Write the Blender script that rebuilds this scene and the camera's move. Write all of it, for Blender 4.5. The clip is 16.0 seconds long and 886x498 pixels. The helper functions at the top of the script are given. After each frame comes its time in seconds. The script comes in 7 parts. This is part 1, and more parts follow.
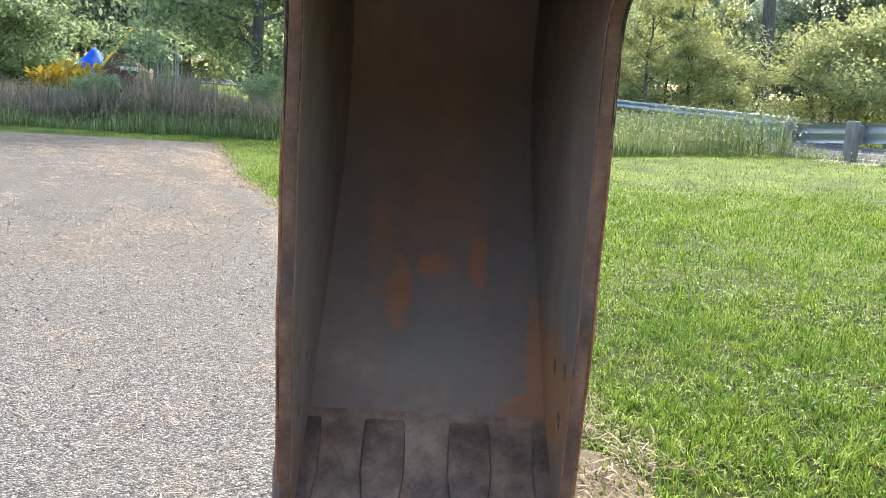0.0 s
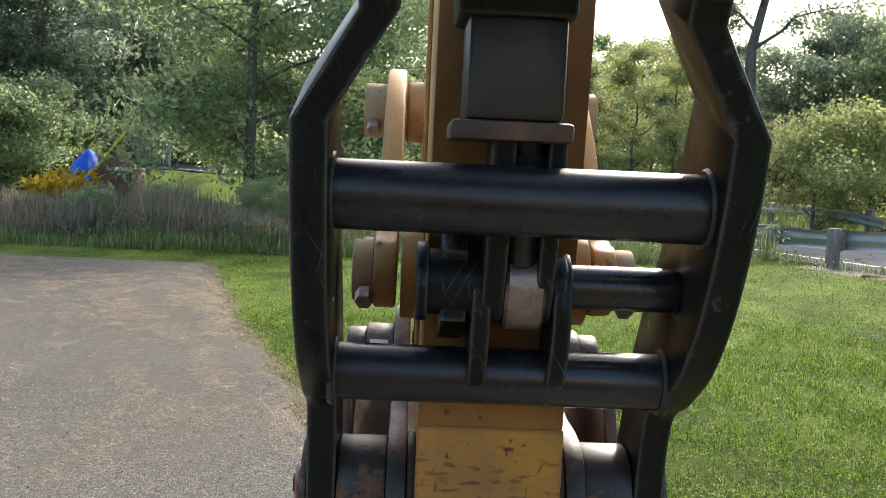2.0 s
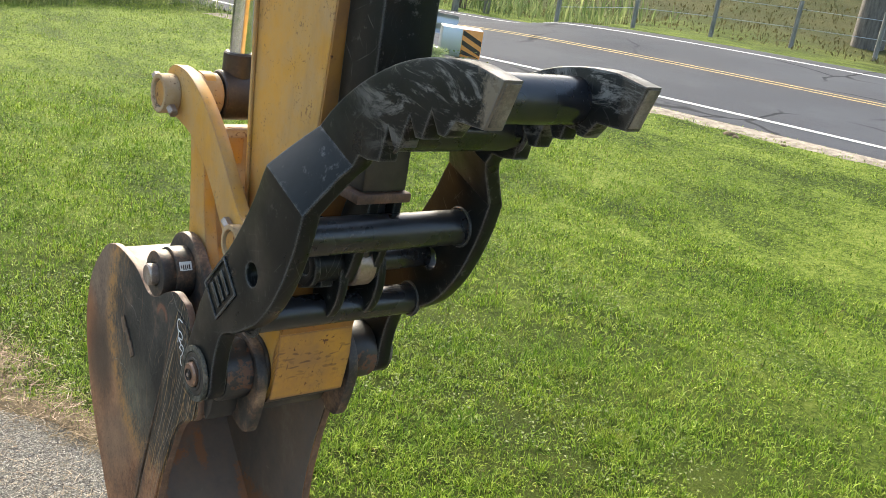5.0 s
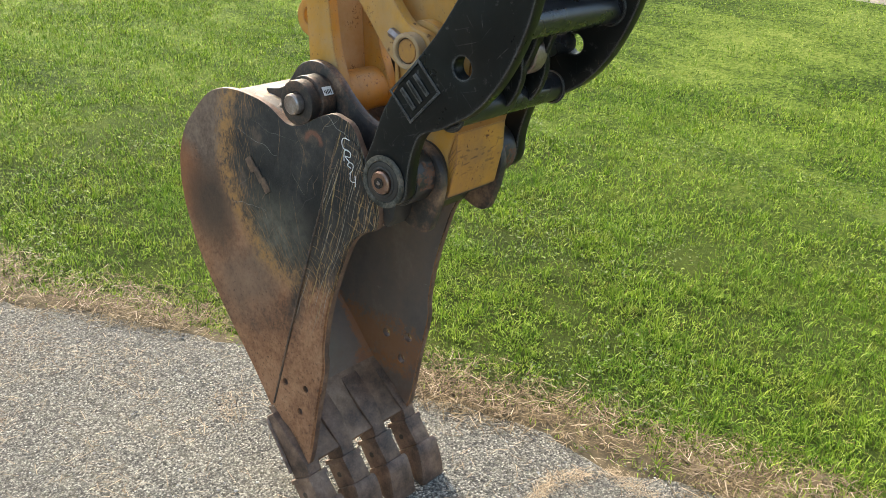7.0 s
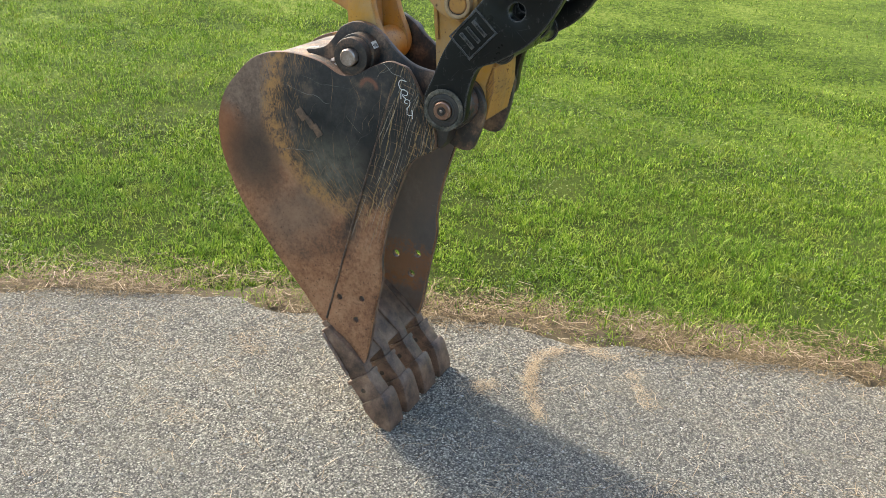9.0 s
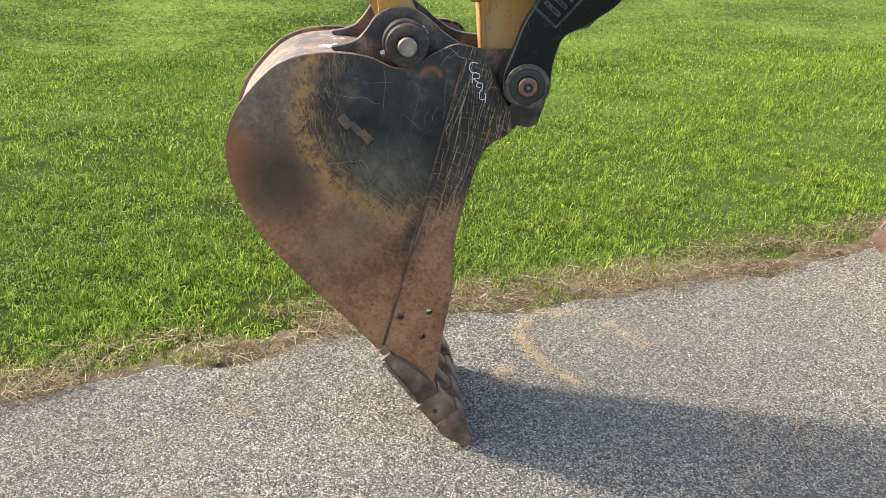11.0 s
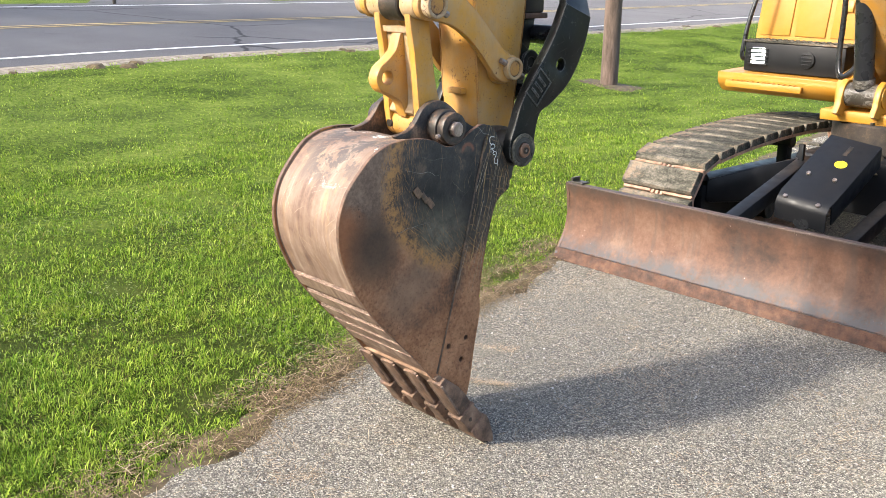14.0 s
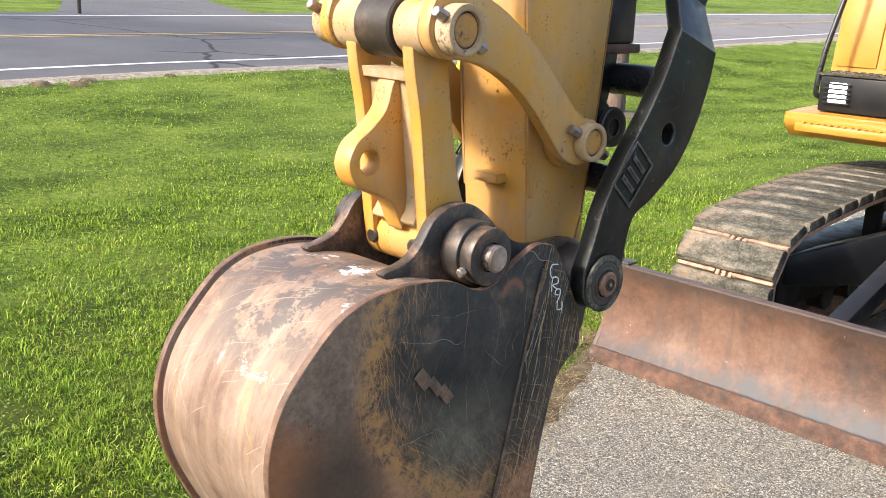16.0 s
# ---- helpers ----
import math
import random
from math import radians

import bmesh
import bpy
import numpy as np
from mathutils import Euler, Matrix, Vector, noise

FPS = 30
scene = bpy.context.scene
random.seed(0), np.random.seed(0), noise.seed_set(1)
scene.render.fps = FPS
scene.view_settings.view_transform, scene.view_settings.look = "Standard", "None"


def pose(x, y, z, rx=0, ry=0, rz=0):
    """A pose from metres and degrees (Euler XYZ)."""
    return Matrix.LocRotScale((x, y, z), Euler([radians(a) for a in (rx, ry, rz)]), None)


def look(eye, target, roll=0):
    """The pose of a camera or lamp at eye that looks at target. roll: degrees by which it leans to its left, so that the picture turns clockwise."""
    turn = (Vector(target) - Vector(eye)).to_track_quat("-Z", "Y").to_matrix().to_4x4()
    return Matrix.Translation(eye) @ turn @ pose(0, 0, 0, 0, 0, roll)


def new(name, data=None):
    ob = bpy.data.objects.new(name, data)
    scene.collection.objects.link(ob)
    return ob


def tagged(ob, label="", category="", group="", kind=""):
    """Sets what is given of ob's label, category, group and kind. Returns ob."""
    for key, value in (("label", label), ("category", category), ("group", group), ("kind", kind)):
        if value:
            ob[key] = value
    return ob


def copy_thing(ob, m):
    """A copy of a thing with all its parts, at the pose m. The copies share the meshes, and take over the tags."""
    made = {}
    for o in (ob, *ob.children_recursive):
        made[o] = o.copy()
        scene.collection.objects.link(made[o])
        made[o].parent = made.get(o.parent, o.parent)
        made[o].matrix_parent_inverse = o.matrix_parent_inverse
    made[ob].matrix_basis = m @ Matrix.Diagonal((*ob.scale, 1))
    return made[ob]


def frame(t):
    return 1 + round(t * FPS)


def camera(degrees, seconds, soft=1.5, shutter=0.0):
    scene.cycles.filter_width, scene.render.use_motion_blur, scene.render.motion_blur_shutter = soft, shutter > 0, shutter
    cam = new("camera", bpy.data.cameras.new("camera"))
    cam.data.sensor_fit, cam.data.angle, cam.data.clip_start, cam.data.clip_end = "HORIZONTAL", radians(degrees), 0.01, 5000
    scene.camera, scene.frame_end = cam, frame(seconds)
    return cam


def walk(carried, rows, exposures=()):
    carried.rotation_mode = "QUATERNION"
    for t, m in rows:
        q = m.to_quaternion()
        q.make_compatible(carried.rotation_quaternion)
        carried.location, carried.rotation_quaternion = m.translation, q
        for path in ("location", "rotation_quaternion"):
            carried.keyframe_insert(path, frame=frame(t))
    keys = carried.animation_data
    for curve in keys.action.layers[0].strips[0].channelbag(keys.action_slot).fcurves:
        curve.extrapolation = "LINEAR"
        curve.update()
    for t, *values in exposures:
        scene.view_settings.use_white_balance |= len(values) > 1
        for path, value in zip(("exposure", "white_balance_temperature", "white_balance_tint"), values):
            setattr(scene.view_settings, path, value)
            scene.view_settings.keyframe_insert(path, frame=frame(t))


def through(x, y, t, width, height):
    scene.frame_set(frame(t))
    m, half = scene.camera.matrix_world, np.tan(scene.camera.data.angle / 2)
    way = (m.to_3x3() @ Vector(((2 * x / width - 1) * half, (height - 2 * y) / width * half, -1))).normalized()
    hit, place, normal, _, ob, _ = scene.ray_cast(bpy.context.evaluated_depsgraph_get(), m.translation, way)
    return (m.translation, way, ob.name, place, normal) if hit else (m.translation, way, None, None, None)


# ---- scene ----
cam = camera(49.0, 16.0, soft=0.6)

EXPOSURE = [(0.0, 2.24, 6150, 11), (0.5, 2.15, 6150, 11), (1.0, 1.83, 6150, 11), (1.5, 1.38, 6150, 9), (2.0, 1.45, 6400, 8), (2.5, 1.83, 6450, 6), (3.0, 1.88, 6600, 7), (5.5, 1.85, 6800, 5), (8.5, 1.8, 6600, 4), (11.0, 1.78, 6500, 6), (13.0, 1.76, 6350, 9), (16.0, 1.73, 6500, 11)]
PATH = [
    (0, (-0.036, -1.151, 0.874), (0.022, 0.823, 0.562), 3.4),
    (0.5, (-0.023, -1.213, 0.969), (0.038, 0.767, 0.698), 3.2),
    (0.7, (-0.021, -1.23, 1.062), (0.036, 0.756, 0.835), 2.9),
    (1, (-0.02, -1.286, 1.213), (0.033, 0.707, 1.058), 2.9),
    (1.5, (-0.014, -1.312, 1.441), (0.031, 0.681, 1.289), 2.4),
    (2, (-0.115, -1.294, 1.598), (-0.042, 0.697, 1.423), 2.7),
    (2.3, (-0.292, -1.277, 1.712), (0.062, 0.685, 1.552), 2.6),
    (2.4, (-0.345, -1.28, 1.744), (0.138, 0.654, 1.579), 1.9),
    (2.6, (-0.415, -1.281, 1.785), (0.258, 0.594, 1.611), 2.3),
    (3, (-0.689, -1.487, 1.86), (0.33, 0.22, 1.633), 2.0),
    (3.2, (-0.792, -1.567, 1.898), (0.335, 0.06, 1.611), 2.8),
    (5.3, (-1.081, -1.77, 2.145), (0.144, -0.315, 1.528), 9.7),
    (5.5, (-1.089, -1.752, 2.083), (0.138, -0.299, 1.465), 10.1),
    (6, (-1.233, -1.647, 1.995), (-0.022, -0.23, 1.273), 10.5),
    (6.5, (-1.54, -1.449, 1.965), (-0.234, -0.155, 1.177), 5.7),
    (7, (-1.805, -1.408, 1.93), (-0.361, -0.285, 1.121), 4.5),
    (7.5, (-2.07, -1.386, 1.936), (-0.515, -0.431, 1.117), 5.4),
    (8, (-2.49, -1.309, 1.92), (-0.869, -0.463, 1.112), 3.4),
    (8.5, (-2.724, -1.247, 1.93), (-1.067, -0.456, 1.135), 3.2),
    (11, (-2.816, 0.513, 1.776), (-0.985, 0.307, 0.999), 1.1),
    (11.5, (-2.911, 1.008, 1.772), (-1.117, 0.45, 1.086), -0.0),
    (12, (-3.026, 1.348, 1.776), (-1.251, 0.636, 1.191), 1.3),
    (12.5, (-3.022, 1.689, 1.781), (-1.304, 0.84, 1.207), 1.1),
    (13, (-2.822, 2.101, 1.771), (-1.228, 1.028, 1.215), -0.2),
    (13.5, (-2.751, 2.445, 1.753), (-1.261, 1.229, 1.204), 0.7),
    (14, (-2.65, 2.671, 1.786), (-1.249, 1.352, 1.24), 1.1),
    (14.5, (-2.345, 2.632, 1.759), (-0.955, 1.302, 1.214), 0.7),
    (15, (-2.037, 2.397, 1.747), (-0.656, 1.055, 1.207), 0.9),
    (15.5, (-1.76, 2.007, 1.778), (-0.379, 0.661, 1.246), 1.0),
    (16, (-1.42, 1.641, 1.753), (-0.038, 0.291, 1.236), 2.1),
]
walk(cam, [(t, look(e, g, r)) for t, e, g, r in PATH], EXPOSURE)

# ---- world, sun ----
SUN_AZ = Vector((0.335, 0.942, 0)).normalized()
SUN_EL = radians(34)
world = bpy.data.worlds.new("sky")
scene.world = world
world.use_nodes = True
wn = world.node_tree
sky = wn.nodes.new("ShaderNodeTexSky")
sky.sky_type = "NISHITA"
sky.sun_disc = False
sky.sun_elevation = SUN_EL
sky.sun_rotation = math.atan2(SUN_AZ.x, SUN_AZ.y)
sky.air_density, sky.dust_density, sky.ozone_density = 1.0, 3.5, 1.0
wn.links.new(sky.outputs[0], wn.nodes["Background"].inputs[0])
wn.nodes["Background"].inputs[1].default_value = 0.15
sun = new("sun", bpy.data.lights.new("sun", "SUN"))
sun.data.energy, sun.data.angle, sun.data.color = 2.1, radians(4.0), (1.0, 0.92, 0.8)
sun.matrix_world = look(Vector((SUN_AZ.x * math.cos(SUN_EL), SUN_AZ.y * math.cos(SUN_EL), math.sin(SUN_EL))) * 50, (0, 0, 0))


# ---- materials ----
class Nodes:
    """Short notation for a node material."""

    def __init__(self, name):
        self.mat = bpy.data.materials.new(name)
        self.mat.use_nodes = True
        self.t = self.mat.node_tree
        self.bsdf = self.t.nodes["Principled BSDF"]
        self.geo = None
        self.kept = {}

    def node(self, kind, **inputs):
        n = self.t.nodes.new("ShaderNode" + kind)
        for k, v in inputs.items():
            self.set(n.inputs[k], v)
        return n

    def set(self, socket, v):
        if isinstance(v, bpy.types.NodeSocket):
            self.t.links.new(v, socket)
        elif isinstance(v, tuple) and len(v) == 3 and socket.type == "RGBA":
            socket.default_value = (*v, 1)
        else:
            socket.default_value = v

    def coords(self, scale=(1, 1, 1), rot=(0, 0, 0)):
        if self.geo is None:
            self.geo = self.t.nodes.new("ShaderNodeTexCoord")
        if scale == (1, 1, 1) and rot == (0, 0, 0):
            return self.geo.outputs["Object"]
        if (scale, rot) not in self.kept:
            m = self.node("Mapping")
            self.t.links.new(self.geo.outputs["Object"], m.inputs[0])
            m.inputs["Scale"].default_value = scale
            m.inputs["Rotation"].default_value = rot
            self.kept[scale, rot] = m.outputs[0]
        return self.kept[scale, rot]

    def noise(self, scale, detail=4, rough=0.55, stretch=(1, 1, 1), rot=(0, 0, 0), distort=0.0):
        key = (scale, detail, rough, stretch, rot, distort)
        if key not in self.kept:
            self.kept[key] = self.node("TexNoise", Vector=self.coords(stretch, rot), Scale=scale, Detail=detail, Roughness=rough, Distortion=distort).outputs["Fac"]
        return self.kept[key]

    def voronoi(self, scale, out="Distance", feature="F1", stretch=(1, 1, 1)):
        n = self.node("TexVoronoi", Vector=self.coords(stretch), Scale=scale)
        n.feature = feature
        return n.outputs[out]

    def ramp(self, fac, *stops):
        n = self.node("ValToRGB", Fac=fac)
        el = n.color_ramp.elements
        while len(el) < len(stops):
            el.new(0.5)
        for e, (p, c) in zip(el, stops):
            e.position = p
            e.color = (*c, 1) if isinstance(c, tuple) else (c, c, c, 1)
        return n.outputs[0]

    def mix(self, fac, a, b, kind="MIX"):
        n = self.t.nodes.new("ShaderNodeMix")
        n.data_type = "RGBA"
        n.blend_type = kind
        self.set(n.inputs[0], fac)
        self.set(n.inputs[6], a)
        self.set(n.inputs[7], b)
        return n.outputs[2]

    def math(self, op, a, b=0.0, clamp=False):
        n = self.t.nodes.new("ShaderNodeMath")
        n.operation = op
        n.use_clamp = clamp
        self.set(n.inputs[0], a)
        self.set(n.inputs[1], b)
        return n.outputs[0]

    def axis(self, which):
        if "xyz" not in self.kept:
            self.kept["xyz"] = self.node("SeparateXYZ", Vector=self.coords())
        return self.kept["xyz"].outputs[which]

    def span(self, v, lo, hi):
        """0 at lo to 1 at hi, clamped."""
        n = self.node("MapRange", Value=v)
        n.inputs["From Min"].default_value, n.inputs["From Max"].default_value = lo, hi
        return n.outputs[0]

    def island(self):
        return self.t.nodes.new("ShaderNodeNewGeometry").outputs["Random Per Island"]

    def chance(self):
        return self.t.nodes.new("ShaderNodeObjectInfo").outputs["Random"]

    def worn_edge_corner_tint(self, radius):
        """Broken line of wear along sharp edges; inner corners get the same shade-like tint."""
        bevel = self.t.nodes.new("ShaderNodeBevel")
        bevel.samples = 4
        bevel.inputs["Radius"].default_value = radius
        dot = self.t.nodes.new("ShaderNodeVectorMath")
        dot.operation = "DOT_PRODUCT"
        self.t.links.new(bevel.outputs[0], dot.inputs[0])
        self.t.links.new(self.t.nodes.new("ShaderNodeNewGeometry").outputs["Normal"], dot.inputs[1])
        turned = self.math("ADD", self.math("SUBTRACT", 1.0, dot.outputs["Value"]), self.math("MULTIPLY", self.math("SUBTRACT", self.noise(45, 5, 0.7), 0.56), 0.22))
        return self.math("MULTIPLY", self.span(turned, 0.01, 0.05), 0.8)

    def finish(self, color, rough, metal=0.0, bump=None, strength=0.3, distance=0.01, spec=0.5, grainy=0.0):
        self.set(self.bsdf.inputs["Base Color"], color)
        self.set(self.bsdf.inputs["Roughness"], rough)
        self.set(self.bsdf.inputs["Metallic"], metal)
        self.bsdf.inputs["Specular IOR Level"].default_value = spec
        self.bsdf.inputs["Diffuse Roughness"].default_value = grainy
        if bump is not None:
            b = self.node("Bump", Strength=strength, Distance=distance, Height=bump)
            self.t.links.new(b.outputs[0], self.bsdf.inputs["Normal"])
        return self.mat


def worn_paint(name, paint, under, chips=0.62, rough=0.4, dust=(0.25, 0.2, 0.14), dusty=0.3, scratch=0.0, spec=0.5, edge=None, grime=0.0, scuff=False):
    """Paint with chips down to rust, dust and, where asked, pale scratches."""
    n = Nodes(name)
    big = n.noise(5, 5, 0.6)
    fine = n.noise(38, 6, 0.65)
    chip = n.ramp(n.math("ADD", n.math("MULTIPLY", big, 0.55), n.math("MULTIPLY", fine, 0.5)), (chips, 0.0), (chips + 0.03, 1.0))
    tone = n.mix(n.noise(2.3, 3), paint, tuple(c * 0.8 for c in paint))
    col = n.mix(n.math("MULTIPLY", n.ramp(n.noise(9, 7, 0.7), (0.38, 0.0), (0.68, 1.0)), dusty), tone, dust)
    if scratch:
        for ang, ln, wd, cell, seed, share in ((0.75, 0.05, 0.0022, (0.06, 0.02), 1, 0.4), (2.3, 0.045, 0.002, (0.06, 0.022), 4, 0.35), (1.4, 0.03, 0.002, (0.05, 0.02), 7, 0.4), (2.75, 0.06, 0.0022, (0.1, 0.03), 9, 0.4)):
            s = n.math("MULTIPLY", strokes(n, ang, ln, wd, cell, seed, share * 0.8), n.ramp(n.noise(3.5, 3), (0.48, 0.0), (0.64, 1.0)))
            col = n.mix(n.math("MULTIPLY", s, scratch * 0.55), col, (0.2, 0.2, 0.19))
        # bare scuffs towards the upper end
        on_tip = n.span(n.math("MULTIPLY", n.axis(1), -1.0), 0.3, 0.42)
        far = n.math("MULTIPLY", on_tip, n.span(n.math("SUBTRACT", n.axis(2), n.math("MULTIPLY", n.axis(1), 0.6)), 2.02, 2.22))
        sweep = n.ramp(n.noise(9, 8, 0.75, (1, 0.8, 2.6), (-0.5, 0, 0), 0.8), (0.49, 0.0), (0.58, 1.0))
        col = n.mix(n.math("MULTIPLY", n.math("MULTIPLY", far, sweep), scratch * 0.7), col, (0.3, 0.29, 0.27))
        near_side = n.ramp(n.axis(0), (0.0, 1.0), (0.02, 0.25))
        bare = n.math("MULTIPLY", n.span(n.math("ADD", n.math("MULTIPLY", n.axis(1), -1.0), n.math("MULTIPLY", n.math("SUBTRACT", n.noise(14, 6, 0.7), 0.5), 0.12)), 0.7, 0.715), scratch * 0.8)
        col = n.mix(n.math("MULTIPLY", bare, near_side), col, (0.25, 0.205, 0.15))
    if grime:
        run_ = n.ramp(n.noise(7, 7, 0.72, (1, 1, 0.3), distort=0.3), (0.47, 0.0), (0.66, 1.0))
        col = n.mix(n.math("MULTIPLY", run_, grime), col, (0.23, 0.125, 0.055))
        speck = n.ramp(n.math("ADD", n.math("MULTIPLY", n.noise(120, 4, 0.7), 0.6), n.math("MULTIPLY", n.noise(11, 5, 0.65), 0.4)), (0.585, 0.0), (0.61, 1.0))
        col = n.mix(n.math("MULTIPLY", speck, grime * 1.6), col, (0.10, 0.05, 0.028))
    if scuff:
        # short level rubs across the middle
        for ang, ln, wd, cell, seed in ((0.06, 0.035, 0.005, (0.035, 0.013), 2), (-0.15, 0.02, 0.007, (0.03, 0.016), 5), (1.2, 0.02, 0.003, (0.025, 0.02), 8)):
            s = strokes(n, ang, ln, wd, cell, seed, 0.55, 0.03, (0, 2))
            s = n.math("MULTIPLY", s, n.math("MULTIPLY", n.span(n.axis(2), 1.14, 1.175), n.span(n.axis(2), 1.245, 1.22)))
            col = n.mix(n.math("MULTIPLY", s, 0.8), col, (0.13, 0.06, 0.03))
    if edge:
        col = n.mix(n.worn_edge_corner_tint(0.008), col, edge)
    col = n.mix(chip, col, under)
    r = n.mix(chip, n.ramp(n.noise(14, 5), (0.3, rough - 0.08), (0.7, rough + 0.15)), (0.85, 0.85, 0.85))
    return n.finish(col, r, 0, n.math("SUBTRACT", n.math("MULTIPLY", fine, 0.15), n.math("MULTIPLY", chip, 0.5)), 0.35, 0.003, spec)


def rusty(name, stops, scale=5, rough=0.62, metal=0.25, stretch=(1, 1, 1)):
    n = Nodes(name)
    f = n.math("ADD", n.math("MULTIPLY", n.noise(scale, 6, 0.62, stretch), 0.75), n.math("MULTIPLY", n.noise(scale * 11, 5, 0.7), 0.25))
    col = n.ramp(f, *stops)
    pit = n.noise(90, 4, 0.7)
    return n.finish(col, n.ramp(n.noise(20), (0.3, rough - 0.1), (0.7, rough + 0.15)), metal, pit, 0.35, 0.002)


def strokes(n, angle, length, width, cell, seed=0.0, share=0.6, bow=0.02, axes=(1, 2)):
    """Thin straight scuffs: one stroke in a share of drawn-out cells, all near one angle in the plane of two axes."""
    c, s = math.cos(angle), math.sin(angle)
    a, b = n.axis(axes[0]), n.axis(axes[1])
    u = n.math("ADD", n.math("MULTIPLY", a, c), n.math("MULTIPLY", b, s))
    v = n.math("SUBTRACT", n.math("MULTIPLY", b, c), n.math("MULTIPLY", a, s))
    v = n.math("ADD", n.math("ADD", v, n.math("MULTIPLY", n.axis(3 - axes[0] - axes[1]), 1.7)), n.math("MULTIPLY", n.noise(4 + (seed % 3) * 1.7, 2), bow * 2))
    at = n.node("CombineXYZ", X=n.math("ADD", n.math("DIVIDE", u, cell[0]), seed * 3.7), Y=n.math("ADD", n.math("DIVIDE", v, cell[1]), seed * 1.9))
    w = n.node("TexVoronoi", Vector=at.outputs[0], Scale=1.0)
    w.voronoi_dimensions = "2D"
    off = n.node("VectorMath")
    off.operation = "SUBTRACT"
    n.t.links.new(at.outputs[0], off.inputs[0])
    n.t.links.new(w.outputs["Position"], off.inputs[1])
    d = n.node("SeparateXYZ", Vector=off.outputs[0])
    du, dv = n.math("MULTIPLY", d.outputs[0], cell[0] * 2 / length), n.math("MULTIPLY", d.outputs[1], cell[1] * 2 / width)
    e = n.math("ADD", n.math("MULTIPLY", du, du), n.math("MULTIPLY", dv, dv))
    pick = n.node("SeparateColor", Color=w.outputs["Color"])
    on = n.ramp(pick.outputs[0], (1 - share, 0.0), (min(0.999, 1.25 - share), 1.0))
    if "broken" not in n.kept:
        n.kept["broken"] = n.ramp(n.noise(70, 3, 0.7), (0.36, 0.15), (0.55, 1.0))
    broken = n.kept["broken"]
    return n.math("MULTIPLY", n.math("MULTIPLY", n.ramp(e, (0.4, 1.0), (1.0, 0.0)), on), broken)


def bucket_side_material():
    """Brown rust, black paint left round the hinge inside a rubbed ochre arc, a smoky stain and many scratches."""
    n = Nodes("bucket_side_steel")
    y, z = n.axis(1), n.axis(2)
    fine, grit, soft = n.noise(75, 6, 0.75), n.noise(26, 7, 0.75), n.noise(6, 5, 0.6)

    def away(cy, cz, stretch=1.0):
        dy, dz = n.math("SUBTRACT", y, cy), n.math("MULTIPLY", n.math("SUBTRACT", z, cz), stretch)
        return n.math("SQRT", n.math("ADD", n.math("MULTIPLY", dy, dy), n.math("MULTIPLY", dz, dz)))

    def shaken(v, *tones):
        for tone, amount in tones:
            v = n.math("ADD", v, n.math("MULTIPLY", n.math("SUBTRACT", tone, 0.5), amount))
        return v

    both = lambda p, q: n.math("MULTIPLY", p, q)
    mottled = n.math("ADD", both(n.noise(5.5, 8, 0.72), 0.62), both(fine, 0.38))
    rust = n.ramp(mottled, (0.37, (0.105, 0.052, 0.03)), (0.46, (0.23, 0.112, 0.058)), (0.54, (0.32, 0.165, 0.086)), (0.66, (0.4, 0.235, 0.13)))
    steel = n.ramp(mottled, (0.38, (0.085, 0.062, 0.047)), (0.5, (0.15, 0.112, 0.082)), (0.62, (0.215, 0.165, 0.12)))
    col = n.mix(both(n.span(shaken(z, (soft, 0.3), (grit, 0.1)), 0.88, 1.04), 0.9), rust, steel)
    # redder rust by the back edge, greyer rubbed patch low down
    col = n.mix(both(n.ramp(shaken(away(0.83, 0.93), (soft, 0.12), (grit, 0.08)), (0.07, 1.0), (0.15, 0.0)), 0.7), col, (0.235, 0.098, 0.042))
    col = n.mix(both(n.ramp(shaken(away(0.53, 0.7), (soft, 0.16), (grit, 0.12)), (0.06, 1.0), (0.17, 0.0)), 0.55), col, (0.15, 0.115, 0.085))
    stain = n.ramp(shaken(away(0.675, 0.885, 0.85), (soft, 0.06)), (0.04, 1.0), (0.085, 0.75), (0.14, 0.0))
    col = n.mix(both(stain, 0.85), col, (0.045, 0.038, 0.03))
    # old black paint
    ring_ = away(0.30, 1.10)
    seam = n.math("SUBTRACT", y, n.math("ADD", 0.166, both(n.math("SUBTRACT", 1.24, z), 0.2615)))
    black = n.ramp(shaken(ring_, (soft, 0.06), (grit, 0.14), (fine, 0.08)), (0.25, 1.0), (0.30, 0.85), (0.335, 0.0))
    tail = both(n.ramp(shaken(n.math("ABSOLUTE", n.math("SUBTRACT", seam, 0.008)), (grit, 0.05), (fine, 0.03)), (0.012, 1.0), (0.05, 0.0)), n.span(shaken(z, (soft, 0.2)), 0.56, 0.72))
    face = both(n.ramp(seam, (0.0, 1.0), (0.004, 0.0)), n.span(shaken(z, (grit, 0.24), (fine, 0.15), (soft, 0.1)), 0.86, 1.04))
    paint = n.math("MAXIMUM", n.math("MAXIMUM", black, both(tail, 0.9)), face)
    tone = n.ramp(n.noise(7, 7, 0.72), (0.4, (0.013, 0.015, 0.015)), (0.56, (0.034, 0.034, 0.031)), (0.68, (0.10, 0.075, 0.055)))
    col = n.mix(both(paint, 0.95), col, tone)
    haze = both(n.ramp(shaken(away(0.40, 0.88, 1.1), (soft, 0.12), (grit, 0.1)), (0.05, 1.0), (0.19, 0.0)), n.ramp(grit, (0.38, 0.3), (0.6, 1.0)))
